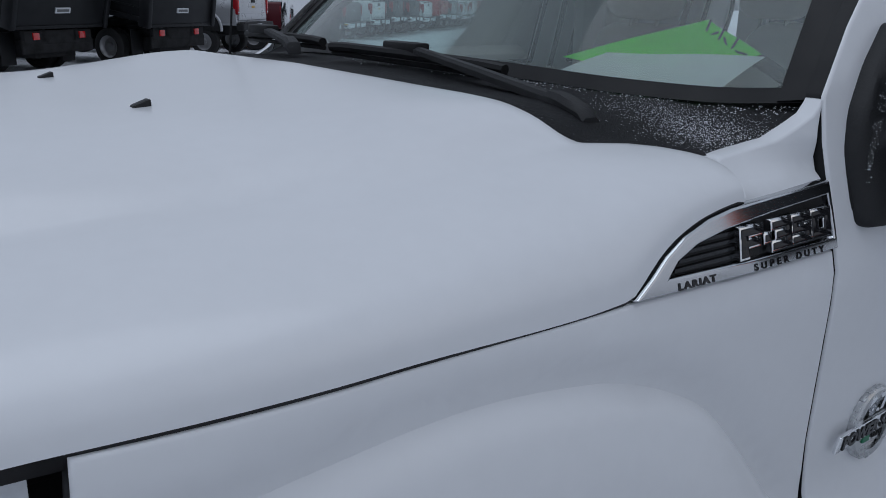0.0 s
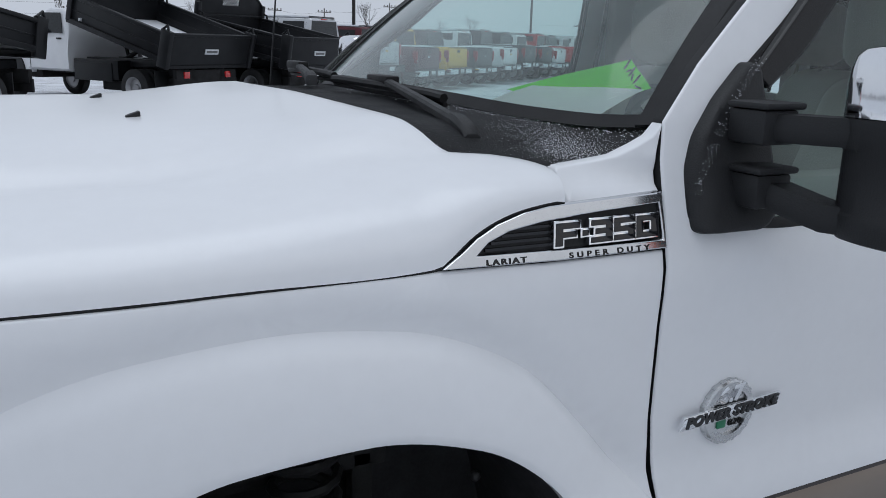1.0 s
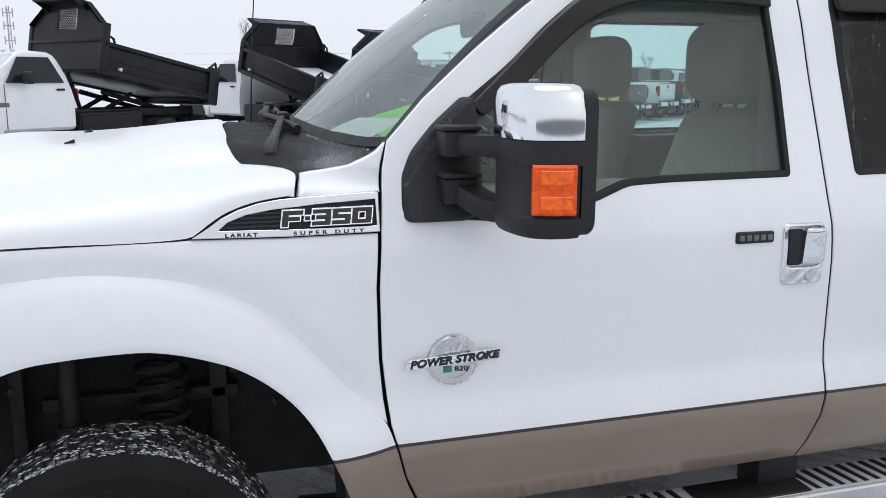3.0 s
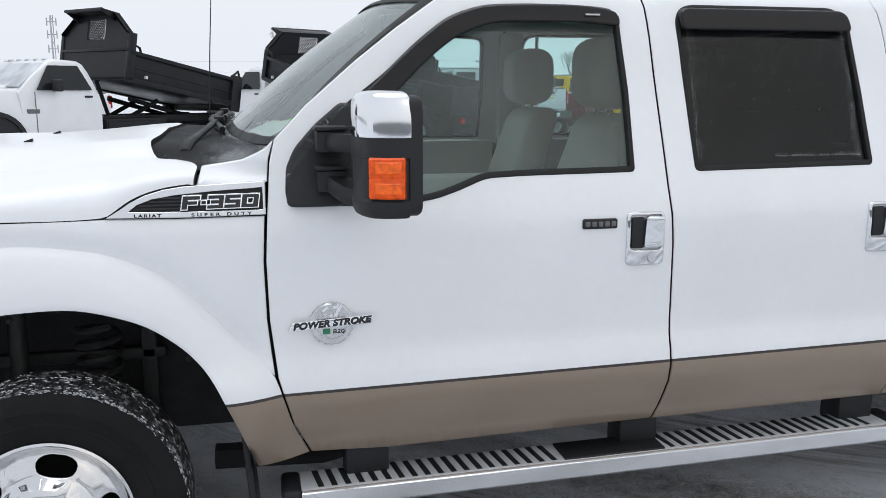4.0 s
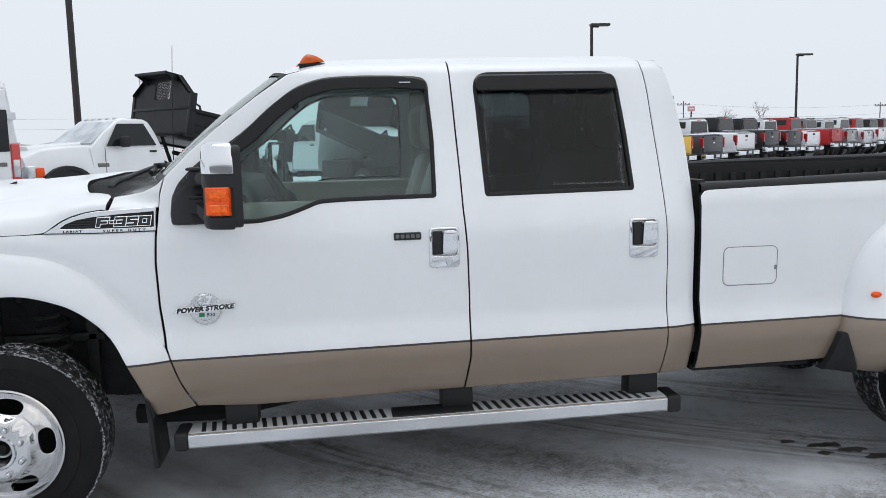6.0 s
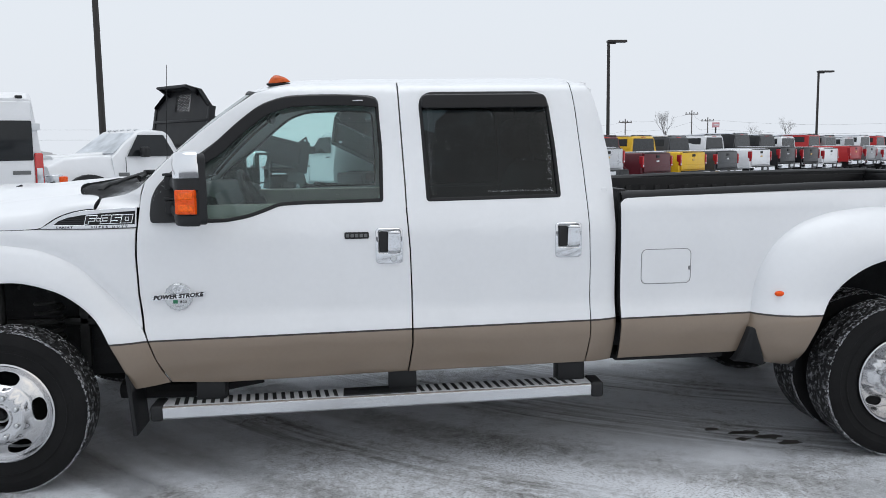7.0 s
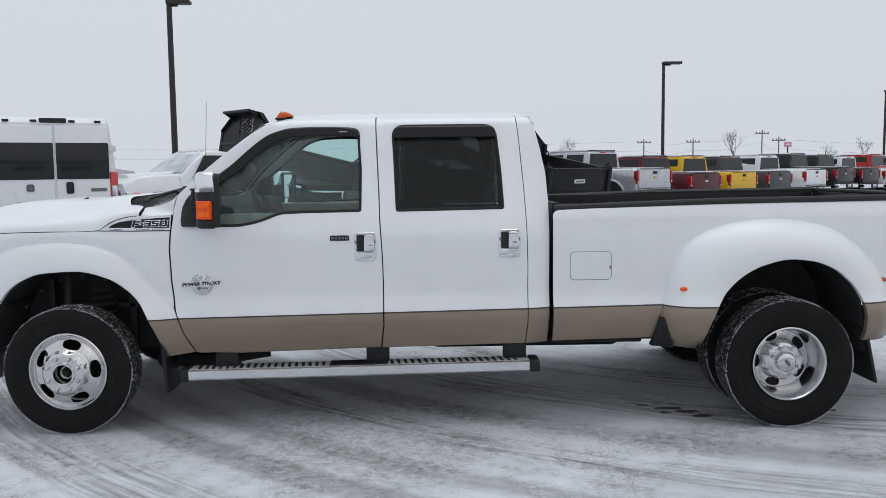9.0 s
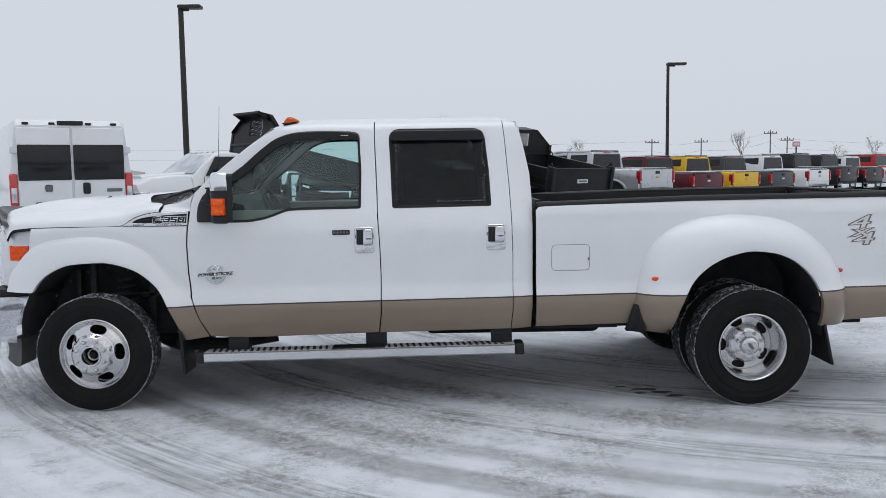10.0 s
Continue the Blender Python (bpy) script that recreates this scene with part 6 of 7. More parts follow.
def cab_parts(root, paint_m, y0, y1, z0, zt, w, doors=2, lean=0.30, back=0.06, belt=0.52, screen=None, fall=0.0, rear=(0.72, 0.66)):
    """A cab from y0 (rear) to y1 (windscreen foot), roof at zt, with its panes."""
    zb = z0 + belt
    tail = [(y0, z0, z0 + 0.06, w, w), (y0 + 0.001, z0, zt - 0.05, w, w * 0.80), (y0 + back, z0, zt, w, w * 0.80)]
    if fall:
        tail = [(y0, z0, zb - 0.10, w, w * 0.97)] + [(y0 + fall * q, z0, zb - 0.1 + (zt - zb + 0.1) * h, w, w * (0.97 - 0.17 * h)) for q, h in ((0.10, 0.25), (0.28, 0.5), (0.5, 0.75), (0.72, 0.92), (1.0, 0.985), (1.5, 1.0))]
    bm = hull(tail + [((y0 + y1) / 2, z0, zt + 0.02, w, w * 0.81), (y1 - lean * 1.7, z0, zt - 0.02, w, w * 0.80), (y1 - lean * 0.8, z0, zb + (zt - zb) * 0.48, w, w * 0.86), (y1, z0, z0 + belt - 0.02, w, w * 0.93)], w)
    part("cab", bm, paint_m, root)
    for s in (-1, 1):
        span = (y1 - lean * 1.15 - y0 - 0.2) / doors
        for k in range(doors):
            a, b = y0 + 0.16 + k * span, y0 + 0.08 + (k + 1) * span
            fx = lambda z: s * (w + 0.012 - (w * 0.20) * max(0, (z - zb + 0.1)) / (zt - zb + 0.1))
            fwd = 0.28 if k == doors - 1 else 0.0
            part("side_window", quad_panel([(fx(zb), a, zb), (fx(zb), b + fwd, zb), (fx(zt - 0.1), b - 0.05, zt - 0.1), (fx(zt - 0.1), a + 0.04 + (fall * 0.5 if k == 0 else 0), zt - 0.1)], 0.012, (s, 0, 0)), DARKGLASS, root)
            part("door_seam", quad_panel([(s * (w + 0.001), b + fwd + 0.04, z0 + 0.05), (s * (w + 0.001), b + fwd + 0.052, z0 + 0.05), (s * (w + 0.001), b + fwd + 0.052, zb - 0.02), (s * (w + 0.001), b + fwd + 0.04, zb - 0.02)], 0.012, (s, 0, 0)), INTGREY, root)
            part("door_handle", box(bmesh.new(), min(s * (w + 0.03), s * w), max(s * (w + 0.03), s * w), a + 0.02, a + 0.18, zb - 0.14, zb - 0.10, 0.01), BLACK, root)
    zt2 = zt - 0.08
    part("rear_window", quad_panel([(-w * rear[0], y0 - 0.004 + fall * 0.2, zb + 0.04), (w * rear[0], y0 - 0.004 + fall * 0.2, zb + 0.04), (w * rear[1], y0 + 0.012 + fall * 0.8, zt2), (-w * rear[1], y0 + 0.012 + fall * 0.8, zt2)], 0.014, (0, -1, 0)), DARKGLASS, root)
    part("windscreen", quad_panel([(-w * 0.84, y1 - 0.07, z0 + belt + 0.06), (w * 0.84, y1 - 0.07, z0 + belt + 0.06), (w * 0.70, y1 - lean * 1.6, zt - 0.06), (-w * 0.70, y1 - lean * 1.6, zt - 0.06)], 0.02, (0, 0.6, 0.6)), screen or DARKGLASS, root)
    for s in (-1, 1):
        part("door_mirror", box(bmesh.new(), min(s * (w + 0.02), s * (w + 0.24)), max(s * (w + 0.02), s * (w + 0.30)), y1 - lean - 0.30, y1 - lean - 0.16, zb - 0.02, zb + 0.20, 0.04, 3), BLACK, root)


EMBLEM = mat("gold_emblem", (0.55, 0.36, 0.08), 0.4, 0.3)
TAILRED = mat("red_tail_lens", (0.27, 0.006, 0.012), 0.35, 0, 0.15, 30.0, spec=0.3)


def pickup(m, paint_m, label, crew=True, lamp_h=0.42, seed=0, tall=0.0):
    """A parked pickup, origin under its rear bumper, heading +y."""
    root = thing("parked_pickup", label, "pickup truck", "row of parked pickups")
    w = 0.98
    z = tall
    bed = hull([(0.16, 0.62 + z, 1.34 + z, w, w * 0.97), (0.20, 0.60 + z, 1.36 + z, w, w * 0.98), (2.05, 0.60 + z, 1.36 + z, w, w * 0.98), (2.06, 0.60 + z, 1.30 + z, w, w * 0.98)], w)
    part("bed", bed, paint_m, root)
    part("bed_cover", box(bmesh.new(), -w * 0.86, w * 0.86, 0.24, 2.02, 1.34 + z, 1.372 + z, 0.01), BLACK, root)
    part("bed_snow", box(bmesh.new(), -w * 0.80, w * 0.80, 0.30, 1.96, 1.37 + z, 1.39 + z, 0.01), SNOW, root)
    y1 = 4.35 if crew else 3.75
    cab_parts(root, paint_m, 2.10, y1, 0.62 + z, 1.93 + z, w * 0.98, 2 if crew else 1, rear=(0.83, 0.74))
    part("hood", hull([(y1 - 0.12, 0.6 + z, 1.24 + z, w, w * 0.92), (y1 + 0.8, 0.6 + z, 1.20 + z, w, w * 0.9), (y1 + 1.15, 0.62 + z, 1.08 + z, w * 0.97, w * 0.86)], w), paint_m, root)
    tg = part("tailgate", box(bmesh.new(), -w * 0.875, w * 0.875, 0.10, 0.17, 0.72 + z, 1.335 + z, 0.025, 3), paint_m, root)
    part("tailgate_cap", box(bmesh.new(), -w * 0.77, w * 0.77, 0.095, 0.19, 1.325 + z, 1.352 + z, 0.008), BLACK, tg)
    part("tailgate_crease", box(bmesh.new(), -w * 0.70, w * 0.70, 0.09, 0.11, 0.90 + z, 0.915 + z, 0.004), paint_m, tg)
    part("tailgate_handle", box(bmesh.new(), -0.11, 0.11, 0.08, 0.11, 1.18 + z, 1.27 + z, 0.012), BLACK, tg)
    part("emblem", box(bmesh.new(), -0.09, 0.09, 0.085, 0.105, 1.04 + z, 1.10 + z, 0.01), EMBLEM if seed % 2 == 0 else BRUSHED, tg)
    for s in (-1, 1):
        x0, x1 = sorted((s * w * 0.885, s * (w + 0.006)))
        lm = part("tail_lamp", box(bmesh.new(), x0, x1, 0.085, 0.24, 0.88 + z, 0.88 + lamp_h + z, 0.03, 3), TAILRED, root, "red tail lamp")
        part("reverse_lens", box(bmesh.new(), x0 + 0.015, x1 - 0.02, 0.080, 0.10, 0.91 + z, 0.96 + z, 0.012), CLEARLENS, lm)
        part("lamp_core", box(bmesh.new(), x0 + 0.02, x1 - 0.025, 0.080, 0.10, 1.02 + z, 0.84 + lamp_h + z, 0.015), REDLENS, lm)
    bp = part("rear_bumper", box(bmesh.new(), -w, w, -0.06, 0.16, 0.48 + z, 0.66 + z, 0.03, 3), BLACK if seed == 0 else CHROME, root, "rear bumper")
    part("step_pad", box(bmesh.new(), -w * 0.94, w * 0.94, -0.065, 0.10, 0.64 + z, 0.685 + z, 0.010), BLACK, bp)
    part("bumper_centre", box(bmesh.new(), -w * 0.36, w * 0.36, -0.068, 0.0, 0.49 + z, 0.67 + z, 0.010), BLACK, bp)
    part("plate", box(bmesh.new(), -0.16, 0.16, -0.078, -0.065, 0.53 + z, 0.64 + z, 0.004), PLATE, bp)
    part("roof_lamp", box(bmesh.new(), -0.16, 0.16, 2.085, 2.13, 1.885 + z, 1.915 + z, 0.01), REDLENS, root)
    part("roof_snow", hull([(2.18, 1.92 + z, 1.950 + z, w * 0.76, w * 0.70), (2.30, 1.92 + z, 1.972 + z, w * 0.77, w * 0.71), (y1 - 0.75, 1.93 + z, 1.976 + z, w * 0.77, w * 0.71), (y1 - 0.52, 1.90 + z, 1.93 + z, w * 0.75, w * 0.69)], w), SNOW, root)
    part("chassis", boxes((-0.55, 0.55, 0.1, y1 + 0.9, 0.36 + z, 0.62 + z), (-0.9, 0.9, 0.9, 1.3, 0.3 + z, 0.42 + z), bevel=0.02), UNDER, root)
    for s in (-1, 1):
        simple_wheel(root, s * 0.86, 1.10, 0.26, 0.37)
        simple_wheel(root, s * 0.86, y1 + 0.42, 0.26, 0.37)
        for yc in (1.10, y1 + 0.42):
            arc = [(0.50 * math.cos(a), 0.47 * math.sin(a)) for a in (math.pi * (k - 1) / 14 for k in range(17))]
            bm = bmesh.new()
            loft(bm, [[(s * q, yc + a * k, 0.50 + z + max(b * k, -0.05)) for a, b in arc] for q, k in ((w + 0.006, 1.14), (w + 0.030, 1.08), (w + 0.032, 1.0), (w - 0.02, 0.98))])
            bmesh.ops.recalc_face_normals(bm, faces=bm.faces)
            part("arch_lip", bm, paint_m, root)
            # flat dark half-disc stands in for the shaded wheel well
            part("arch", quad_panel([(s * (w + 0.004), yc + a, 0.50 + z + max(b, -0.05)) for a, b in arc], 0.012, (s, 0, 0)), UNDER, root)
    root.matrix_world = m
    return root


SILVER = mat("silver_paint", (0.50, 0.51, 0.53), 0.3, 0.5, 0.04, 3.0, coat=0.8)
MAROON = mat("maroon_paint", (0.085, 0.012, 0.018), 0.4, 0.0, 0.08, 3.0, coat=0.2, spec=0.25)
YELLOW = mat("yellow_paint", (0.70, 0.43, 0.02), 0.4, 0, 0.06, 3.0, coat=0.2, spec=0.25)
GREYPAINT = mat("dark_grey_paint", (0.05, 0.052, 0.056), 0.4, 0.0, 0.08, 3.0, coat=0.2, spec=0.25)
BLACKPAINT = mat("black_paint", (0.014, 0.014, 0.016), 0.35, 0, 0.1, 3.0, coat=0.2, spec=0.25)
REDPAINT = mat("red_paint", (0.38, 0.018, 0.02), 0.4, 0, 0.06, 3.0, coat=0.2, spec=0.25)
WHITE2 = mat("plain_white_paint", (0.74, 0.75, 0.77), 0.35, 0, 0.04, 3.0, coat=0.6)
MIDGREY = mat("mid_grey_paint", (0.17, 0.172, 0.18), 0.4, 0.2, 0.06, 3.0, coat=0.8)
ROW = [(SILVER, "silver parked pickup dusted with snow"), (MAROON, "maroon parked pickup dusted with snow"), (YELLOW, "yellow parked pickup with snow on its bed cover"), (GREYPAINT, "dark grey parked pickup"),
       (WHITE2, "white parked pickup in the row"), (BLACKPAINT, "black parked pickup in the row"), (BLACKPAINT, "black parked pickup with chrome bumper"), (WHITE2, "white parked pickup with chrome bumper"), (REDPAINT, "red parked pickup in the row"),
       (MIDGREY, "grey parked pickup in the row"), (SILVER, "silver parked pickup in the row"), (WHITE2, "white parked pickup farther along"), (REDPAINT, "bright red parked pickup farther along"), (BLACKPAINT, "black parked pickup farther along"),
       (MAROON, "dark red parked pickup farther along"), (WHITE2, "white parked pickup at the far end"), (GREYPAINT, "dark parked pickup at the far end"), (BLACKPAINT, "black parked pickup at the far end")]
SHIFT = (-0.08, 0.16, 0.02, 0.02, 0.24, 0.22, 0.12, -0.08, 0.38)
TALL = (0.20, 0.03, 0.04, 0.03, 0.08, 0.15, 0.10, 0.05, 0.14)
for k, (pm, lab) in enumerate(ROW):
    jit = SHIFT[k] if k < len(SHIFT) else random.uniform(-0.12, 0.12)
    pickup(pose(9.46 + 2.0 * k + jit, 21.6 + 1.67 * k + jit * 0.835, 0, 0, 0, 41 + random.uniform(-1.5, 1.5)), pm, lab, crew=k % 3 != 1, lamp_h=0.36 + 0.05 * random.random(), seed=k, tall=TALL[k] if k < len(TALL) else random.uniform(0.0, 0.12))


SNOWGLASS = mat("snow_covered_glass", (0.62, 0.65, 0.69), 0.7, 0, 0.12, 4.0, stain=(0.20, 0.22, 0.24), stain_amount=-0.4, stain_scale=3.0, stain_sharp=0.3)


def dump_truck(m, tilt=15.0, label="", hinge=1.06, L=2.72, bw=1.14, SH=0.93, HB=1.34, CH=0.51, roof=0.33):
    """A white chassis cab with a raised black dump body, origin under its rear axle, heading +y."""
    root = thing("dump_truck", label, "dump truck", "dump trucks")
    w = 0.99
    cab_parts(root, WHITE2, 2.10, 3.68, 0.68, 2.08, w, 1, 0.40, belt=0.85, screen=SNOWGLASS, fall=0.30)
    part("hood", hull([(3.50, 0.62, 1.56, w, w * 0.86), (4.08, 0.62, 1.56, w, w * 0.86), (4.63, 0.62, 1.51, w * 0.98, w * 0.82), (4.93, 0.66, 1.36, w * 0.92, w * 0.74)], w), WHITE2, root)
    part("hood_bulge", hull([(3.58, 1.46, 1.63, 0.5, 0.42), (4.68, 1.41, 1.56, 0.46, 0.40)], w), WHITE2, root)
    part("grille", box(bmesh.new(), -0.52, 0.52, 4.83, 5.00, 0.78, 1.22, 0.04, 3), BLACK, root)
    part("front_bumper", box(bmesh.new(), -w, w, 4.80, 5.10, 0.48, 0.74, 0.05, 3), CHROME, root)
    for s in (-1, 1):
        x0, x1 = sorted((s * 0.56, s * 0.95))
        part("headlight", box(bmesh.new(), x0, x1, 4.72, 4.96, 0.96, 1.20, 0.04, 3), CLEARLENS, root)
        x0, x1 = sorted((s * 0.90, s * 0.985))
        part("turn_signal", box(bmesh.new(), x0, x1, 4.66, 4.82, 0.98, 1.16, 0.02, 2), AMBER, root)
        x0, x1 = sorted((s * 0.84, s * 1.035))
        bm = bmesh.new()
        pts = [(0.52 * math.cos(a), 0.62 + 0.48 * math.sin(a)) for a in (math.pi * k / 14 for k in range(15))]
        loft(bm, [[(x1 if s > 0 else x0, 4.23 + y, z) for y, z in pts], [(x1 if s > 0 else x0, 4.23 + y * 1.16, 0.62 + (z - 0.62) * 1.16) for y, z in pts], [(s * 0.93, 4.23 + y * 1.18, 0.62 + (z - 0.62) * 1.18) for y, z in pts]])
        loft(bm, [[(x1 if s > 0 else x0, 4.23 + y, z) for y, z in pts], [(s * 0.55, 4.23 + y, z) for y, z in pts]])
        # black face on the side paints the arch opening as shade
        bm.faces.new([bm.verts.new((s * 1.002, 4.23 + y, z)) for y, z in pts])
        part("wheel_arch", bm, BLACK, root)
        part("side_badge", box(bmesh.new(), min(s * 0.985, s * 1.0), max(s * 0.985, s * 1.0), 3.36, 3.60, 1.12, 1.20, 0.004), INTGREY, root)
        simple_wheel(root, s * 0.86, 4.23, 0.26, 0.41)
        simple_wheel(root, s * 0.92, 0.0, 0.26, 0.41, dual=True)
        simple_wheel(root, s * 0.62, 0.0, 0.26, 0.41)
        part("tail_lamp", box(bmesh.new(), s * 0.62 - 0.08, s * 0.62 + 0.08, -1.18, -1.10, 0.66, 0.80, 0.01), REDLENS, root)
        x0, x1 = sorted((s * 0.62, s * 0.98))
        part("tool_box", box(bmesh.new(), x0, x1, 0.72, 1.95, 0.52, 0.92, 0.02), BODYBLACK, root)
        part("mud_flap", box(bmesh.new(), x0, x1, -0.60, -0.58, 0.16, 0.80, 0.005), BLACK, root)
    for k in range(5):
        bm = bmesh.new()
        bmesh.ops.create_uvsphere(bm, u_segments=8, v_segments=6, radius=0.04, matrix=Matrix.Translation((-0.56 + 0.28 * k, 2.92, 2.095)) @ Matrix.Diagonal((1, 1.6, 0.6, 1)))
        part("marker_lamp", bm, PLATE, root)
    part("chassis_rail", boxes((-0.48, -0.38, -1.15, 4.6, 0.62, 0.86), (0.38, 0.48, -1.15, 4.6, 0.62, 0.86), (-0.9, 0.9, -1.15, -1.05, 0.58, 0.84), (-0.4, 0.4, 0.1, 0.3, 0.55, 0.8), bevel=0.01), UNDER, root)
    part("spare_tank", boxes((-0.55, 0.55, -1.02, 1.55, 0.30, 0.64), (-0.95, 0.95, -1.14, -1.08, 0.40, 0.66), bevel=0.02), UNDER, root)
    part("subframe", boxes((-0.60, -0.30, -1.1, 1.98, 0.84, 1.02), (0.30, 0.60, -1.1, 1.98, 0.84, 1.02), (-0.95, 0.95, 0.55, 1.98, 0.56, 0.98), bevel=0.02), BODYBLACK, root)
    part("engine_bay", boxes((-0.8, 0.8, 3.3, 4.8, 0.5, 0.9)), UNDER, root)
    # raised body, built level about its hinge and then tipped
    tip = Matrix.Translation((0, -1.0, hinge)) @ Matrix.Rotation(radians(tilt), 4, "X")
    body = thing("dump_body", "", "")
    body.parent = root
    H = 0.57
    part("bed_floor", moved(boxes((-bw, bw, -0.15, L, 0.0, 0.07), bevel=0.01), tip), BODYBLACK, body)
    part("bed_snow", moved(boxes((-bw + 0.06, bw - 0.06, 0.0, L - 0.06, 0.07, 0.10), bevel=0.01), tip), SNOW, body)
    for s in (-1, 1):
        x0, x1 = sorted((s * (bw - 0.05), s * bw))
        part("bed_wall", moved(boxes((x0, x1, -0.15, L, 0.0, H), bevel=0.006), tip), BODYBLACK, body)
        xa, xb = sorted((s * (bw - 0.06), s * (bw + 0.05)))
        for z0, z1, k in ((H - 0.06, H + 0.02, 1.0), (-0.04, 0.07, 1.0), (0.25, 0.28, 0.3)):
            ra, rb = sorted((s * (bw - 0.06), s * (bw + 0.05 * k)))
            part("bed_rail", moved(boxes((ra, rb, -0.15, L, z0, z1), bevel=0.012), tip), BODYBLACK, body)
        part("front_post", moved(boxes((xa, xb, L - 0.13, L + 0.02, 0.0, SH), bevel=0.015), tip), BODYBLACK, body)
        bm = bmesh.new()
        box(bm, xa - 0.01, xb + 0.01, -0.30, -0.02, -0.14, H + 0.08, 0.03)
        tube(bm, [(s * (bw + 0.02), -0.24, H + 0.02), (s * (bw + 0.02), -0.16, H + 0.18), (s * (bw + 0.02), -0.02, H + 0.05)], 0.03, 8)
        part("corner_post", moved(bm, tip), BODYBLACK, body)
        bm = bmesh.new()
        tube(bm, [(s * bw, L - 0.02, H), (s * (bw + 0.02), L - 0.10, H + 0.14), (s * bw, L - 0.24, H + 0.10), (s * bw, L - 0.28, H)], 0.025, 8)
        part("tie_hook", moved(bm, tip), BODYBLACK, body)
        part("reflector_plate", moved(boxes((min(s * bw, s * (bw + 0.06)), max(s * bw, s * (bw + 0.06)), L - 0.45, L - 0.40, 0.1, 0.16)), tip), PLATE, body)
    part("bed_tailgate", moved(boxes((-bw, bw, -0.24, -0.17, -0.12, H + 0.04), (-bw, bw, -0.26, -0.17, H - 0.02, H + 0.04), (-bw, bw, -0.26, -0.17, -0.13, -0.06), bevel=0.01), tip), BODYBLACK, body)
    part("maker_plate", moved(boxes((-0.20, 0.20, -0.262, -0.235, 0.18, 0.29)), tip), PLATE, body)
    part("plate_bar", moved(boxes((-0.16, 0.16, -0.266, -0.26, 0.21, 0.26)), tip), INTGREY, body)
    # headboard with a mesh window and a cab lip
    outline = [(-bw, 0.0), (bw, 0.0), (bw, SH), (bw - CH, HB), (-bw + CH, HB), (-bw, SH)]
    h0, h1 = HB - 0.52, HB - 0.11
    hole = [(-0.30, h0), (0.30, h0), (0.30, h1), (-0.30, h1)]
    bm = bmesh.new()
    edges = []
    for lp in (outline, hole):
        vs = [bm.verts.new((x, L, z)) for x, z in lp]
        edges += [bm.edges.new((a, b)) for a, b in zip(vs, vs[1:] + vs[:1])]
    bmesh.ops.triangle_fill(bm, use_beauty=True, edges=edges)
    bmesh.ops.solidify(bm, geom=bm.faces[:], thickness=0.05)
    box(bm, -bw, bw, L - 0.09, L + 0.03, H, H + 0.06, 0.01)
    part("headboard", moved(bm, tip), BODYBLACK, body, "black headboard with a mesh window")
    # diagonal lattice in the window
    bm = bmesh.new()
    for k in range(-6, 11):
        for d in (-1, 1):
            x0 = -0.30 + 0.06 * k if d > 0 else 0.30 - 0.06 * k
            pts = [(x0 + d * 0.36 * q, h0 + (h1 - h0) * q) for q in (0, 0.2, 0.4, 0.6, 0.8, 1)]
            pts = [q for q in pts if abs(q[0]) <= 0.31]
            if len(pts) > 1:
                tube(bm, [(x, L - 0.01, z) for x, z in pts], 0.011, 5)
    part("headboard_mesh", moved(bm, tip), BODYBLACK, body, "black steel lattice")
    bm = bmesh.new()
    # flat roof plate over the cab with short gussets, and a flange down the chamfers
    box(bm, -bw + CH, bw - CH, L, L + roof, HB - 0.04, HB, 0.008)
    tube(bm, [(-bw + CH, L + roof, HB - 0.02), (bw - CH, L + roof, HB - 0.02)], 0.035, 6)
    for s in (-1, 1):
        xg = s * (bw - CH)
        q = quad_panel([(xg, L, HB), (xg, L + roof, HB), (xg, L + roof - 0.02, HB - 0.05), (xg, L, HB - 0.18)], 0.03, (-s, 0, 0))
        me = bpy.data.meshes.new("gusset")
        q.to_mesh(me)
        q.free()
        bm.from_mesh(me)
        bpy.data.meshes.remove(me)
        loft(bm, [[(s * bw, L + d, SH), (xg, L + d, HB)] for d in (-0.07, 0.07)])
        loft(bm, [[(s * (bw - 0.03), L + d, SH - 0.02), (xg - s * 0.03, L + d, HB - 0.04)] for d in (-0.07, 0.07)])
        loft(bm, [[(s * bw, L + d, SH), (xg, L + d, HB), (xg - s * 0.03, L + d, HB - 0.04), (s * (bw - 0.03), L + d, SH - 0.02)] for d in (-0.07, 0.07)])
    part("cab_shield", moved(bm, tip), BODYBLACK, body)
    bm = bmesh.new()
    for s in (-0.35, 0.35):
        tube(bm, [(s, -0.7, 0.9), (s, 1.0, 1.35)], 0.05, 6)
        tube(bm, [(s, 1.3, 0.85), (s, 0.3, 1.30)], 0.05, 6)
    tube(bm, [(0, 1.2, 0.8), (0, 1.5, 1.75)], 0.04, 8)
    part("hoist", bm, UNDER, root)
    root.matrix_world = m
    return root


dump_truck(pose(-1.366, 17.243, 0, 0, 0, 133.7), 11.1, "white chassis-cab truck with its black dump body raised", 1.22, 2.64, 1.11)
dump_truck(pose(2.924, 19.09, 0, 0, 0, 34.4), 15.6, "white dump truck with raised black body and snow inside", 1.06, 2.80, 1.25, 0.74, 1.19, 0.37, 0.38)
dump_truck(pose(5.77, 20.16, 0, 0, 0, 33.2), 9.7, "white dump truck with raised black body beside the pickups", 1.02, 2.78, 1.15, 0.90, 1.37, 0.55, 0.50)
pickup(pose(-4.4, 29.6, 0, 0, 0, 118), WHITE2, "white parked pickup beyond the dump truck", seed=1)


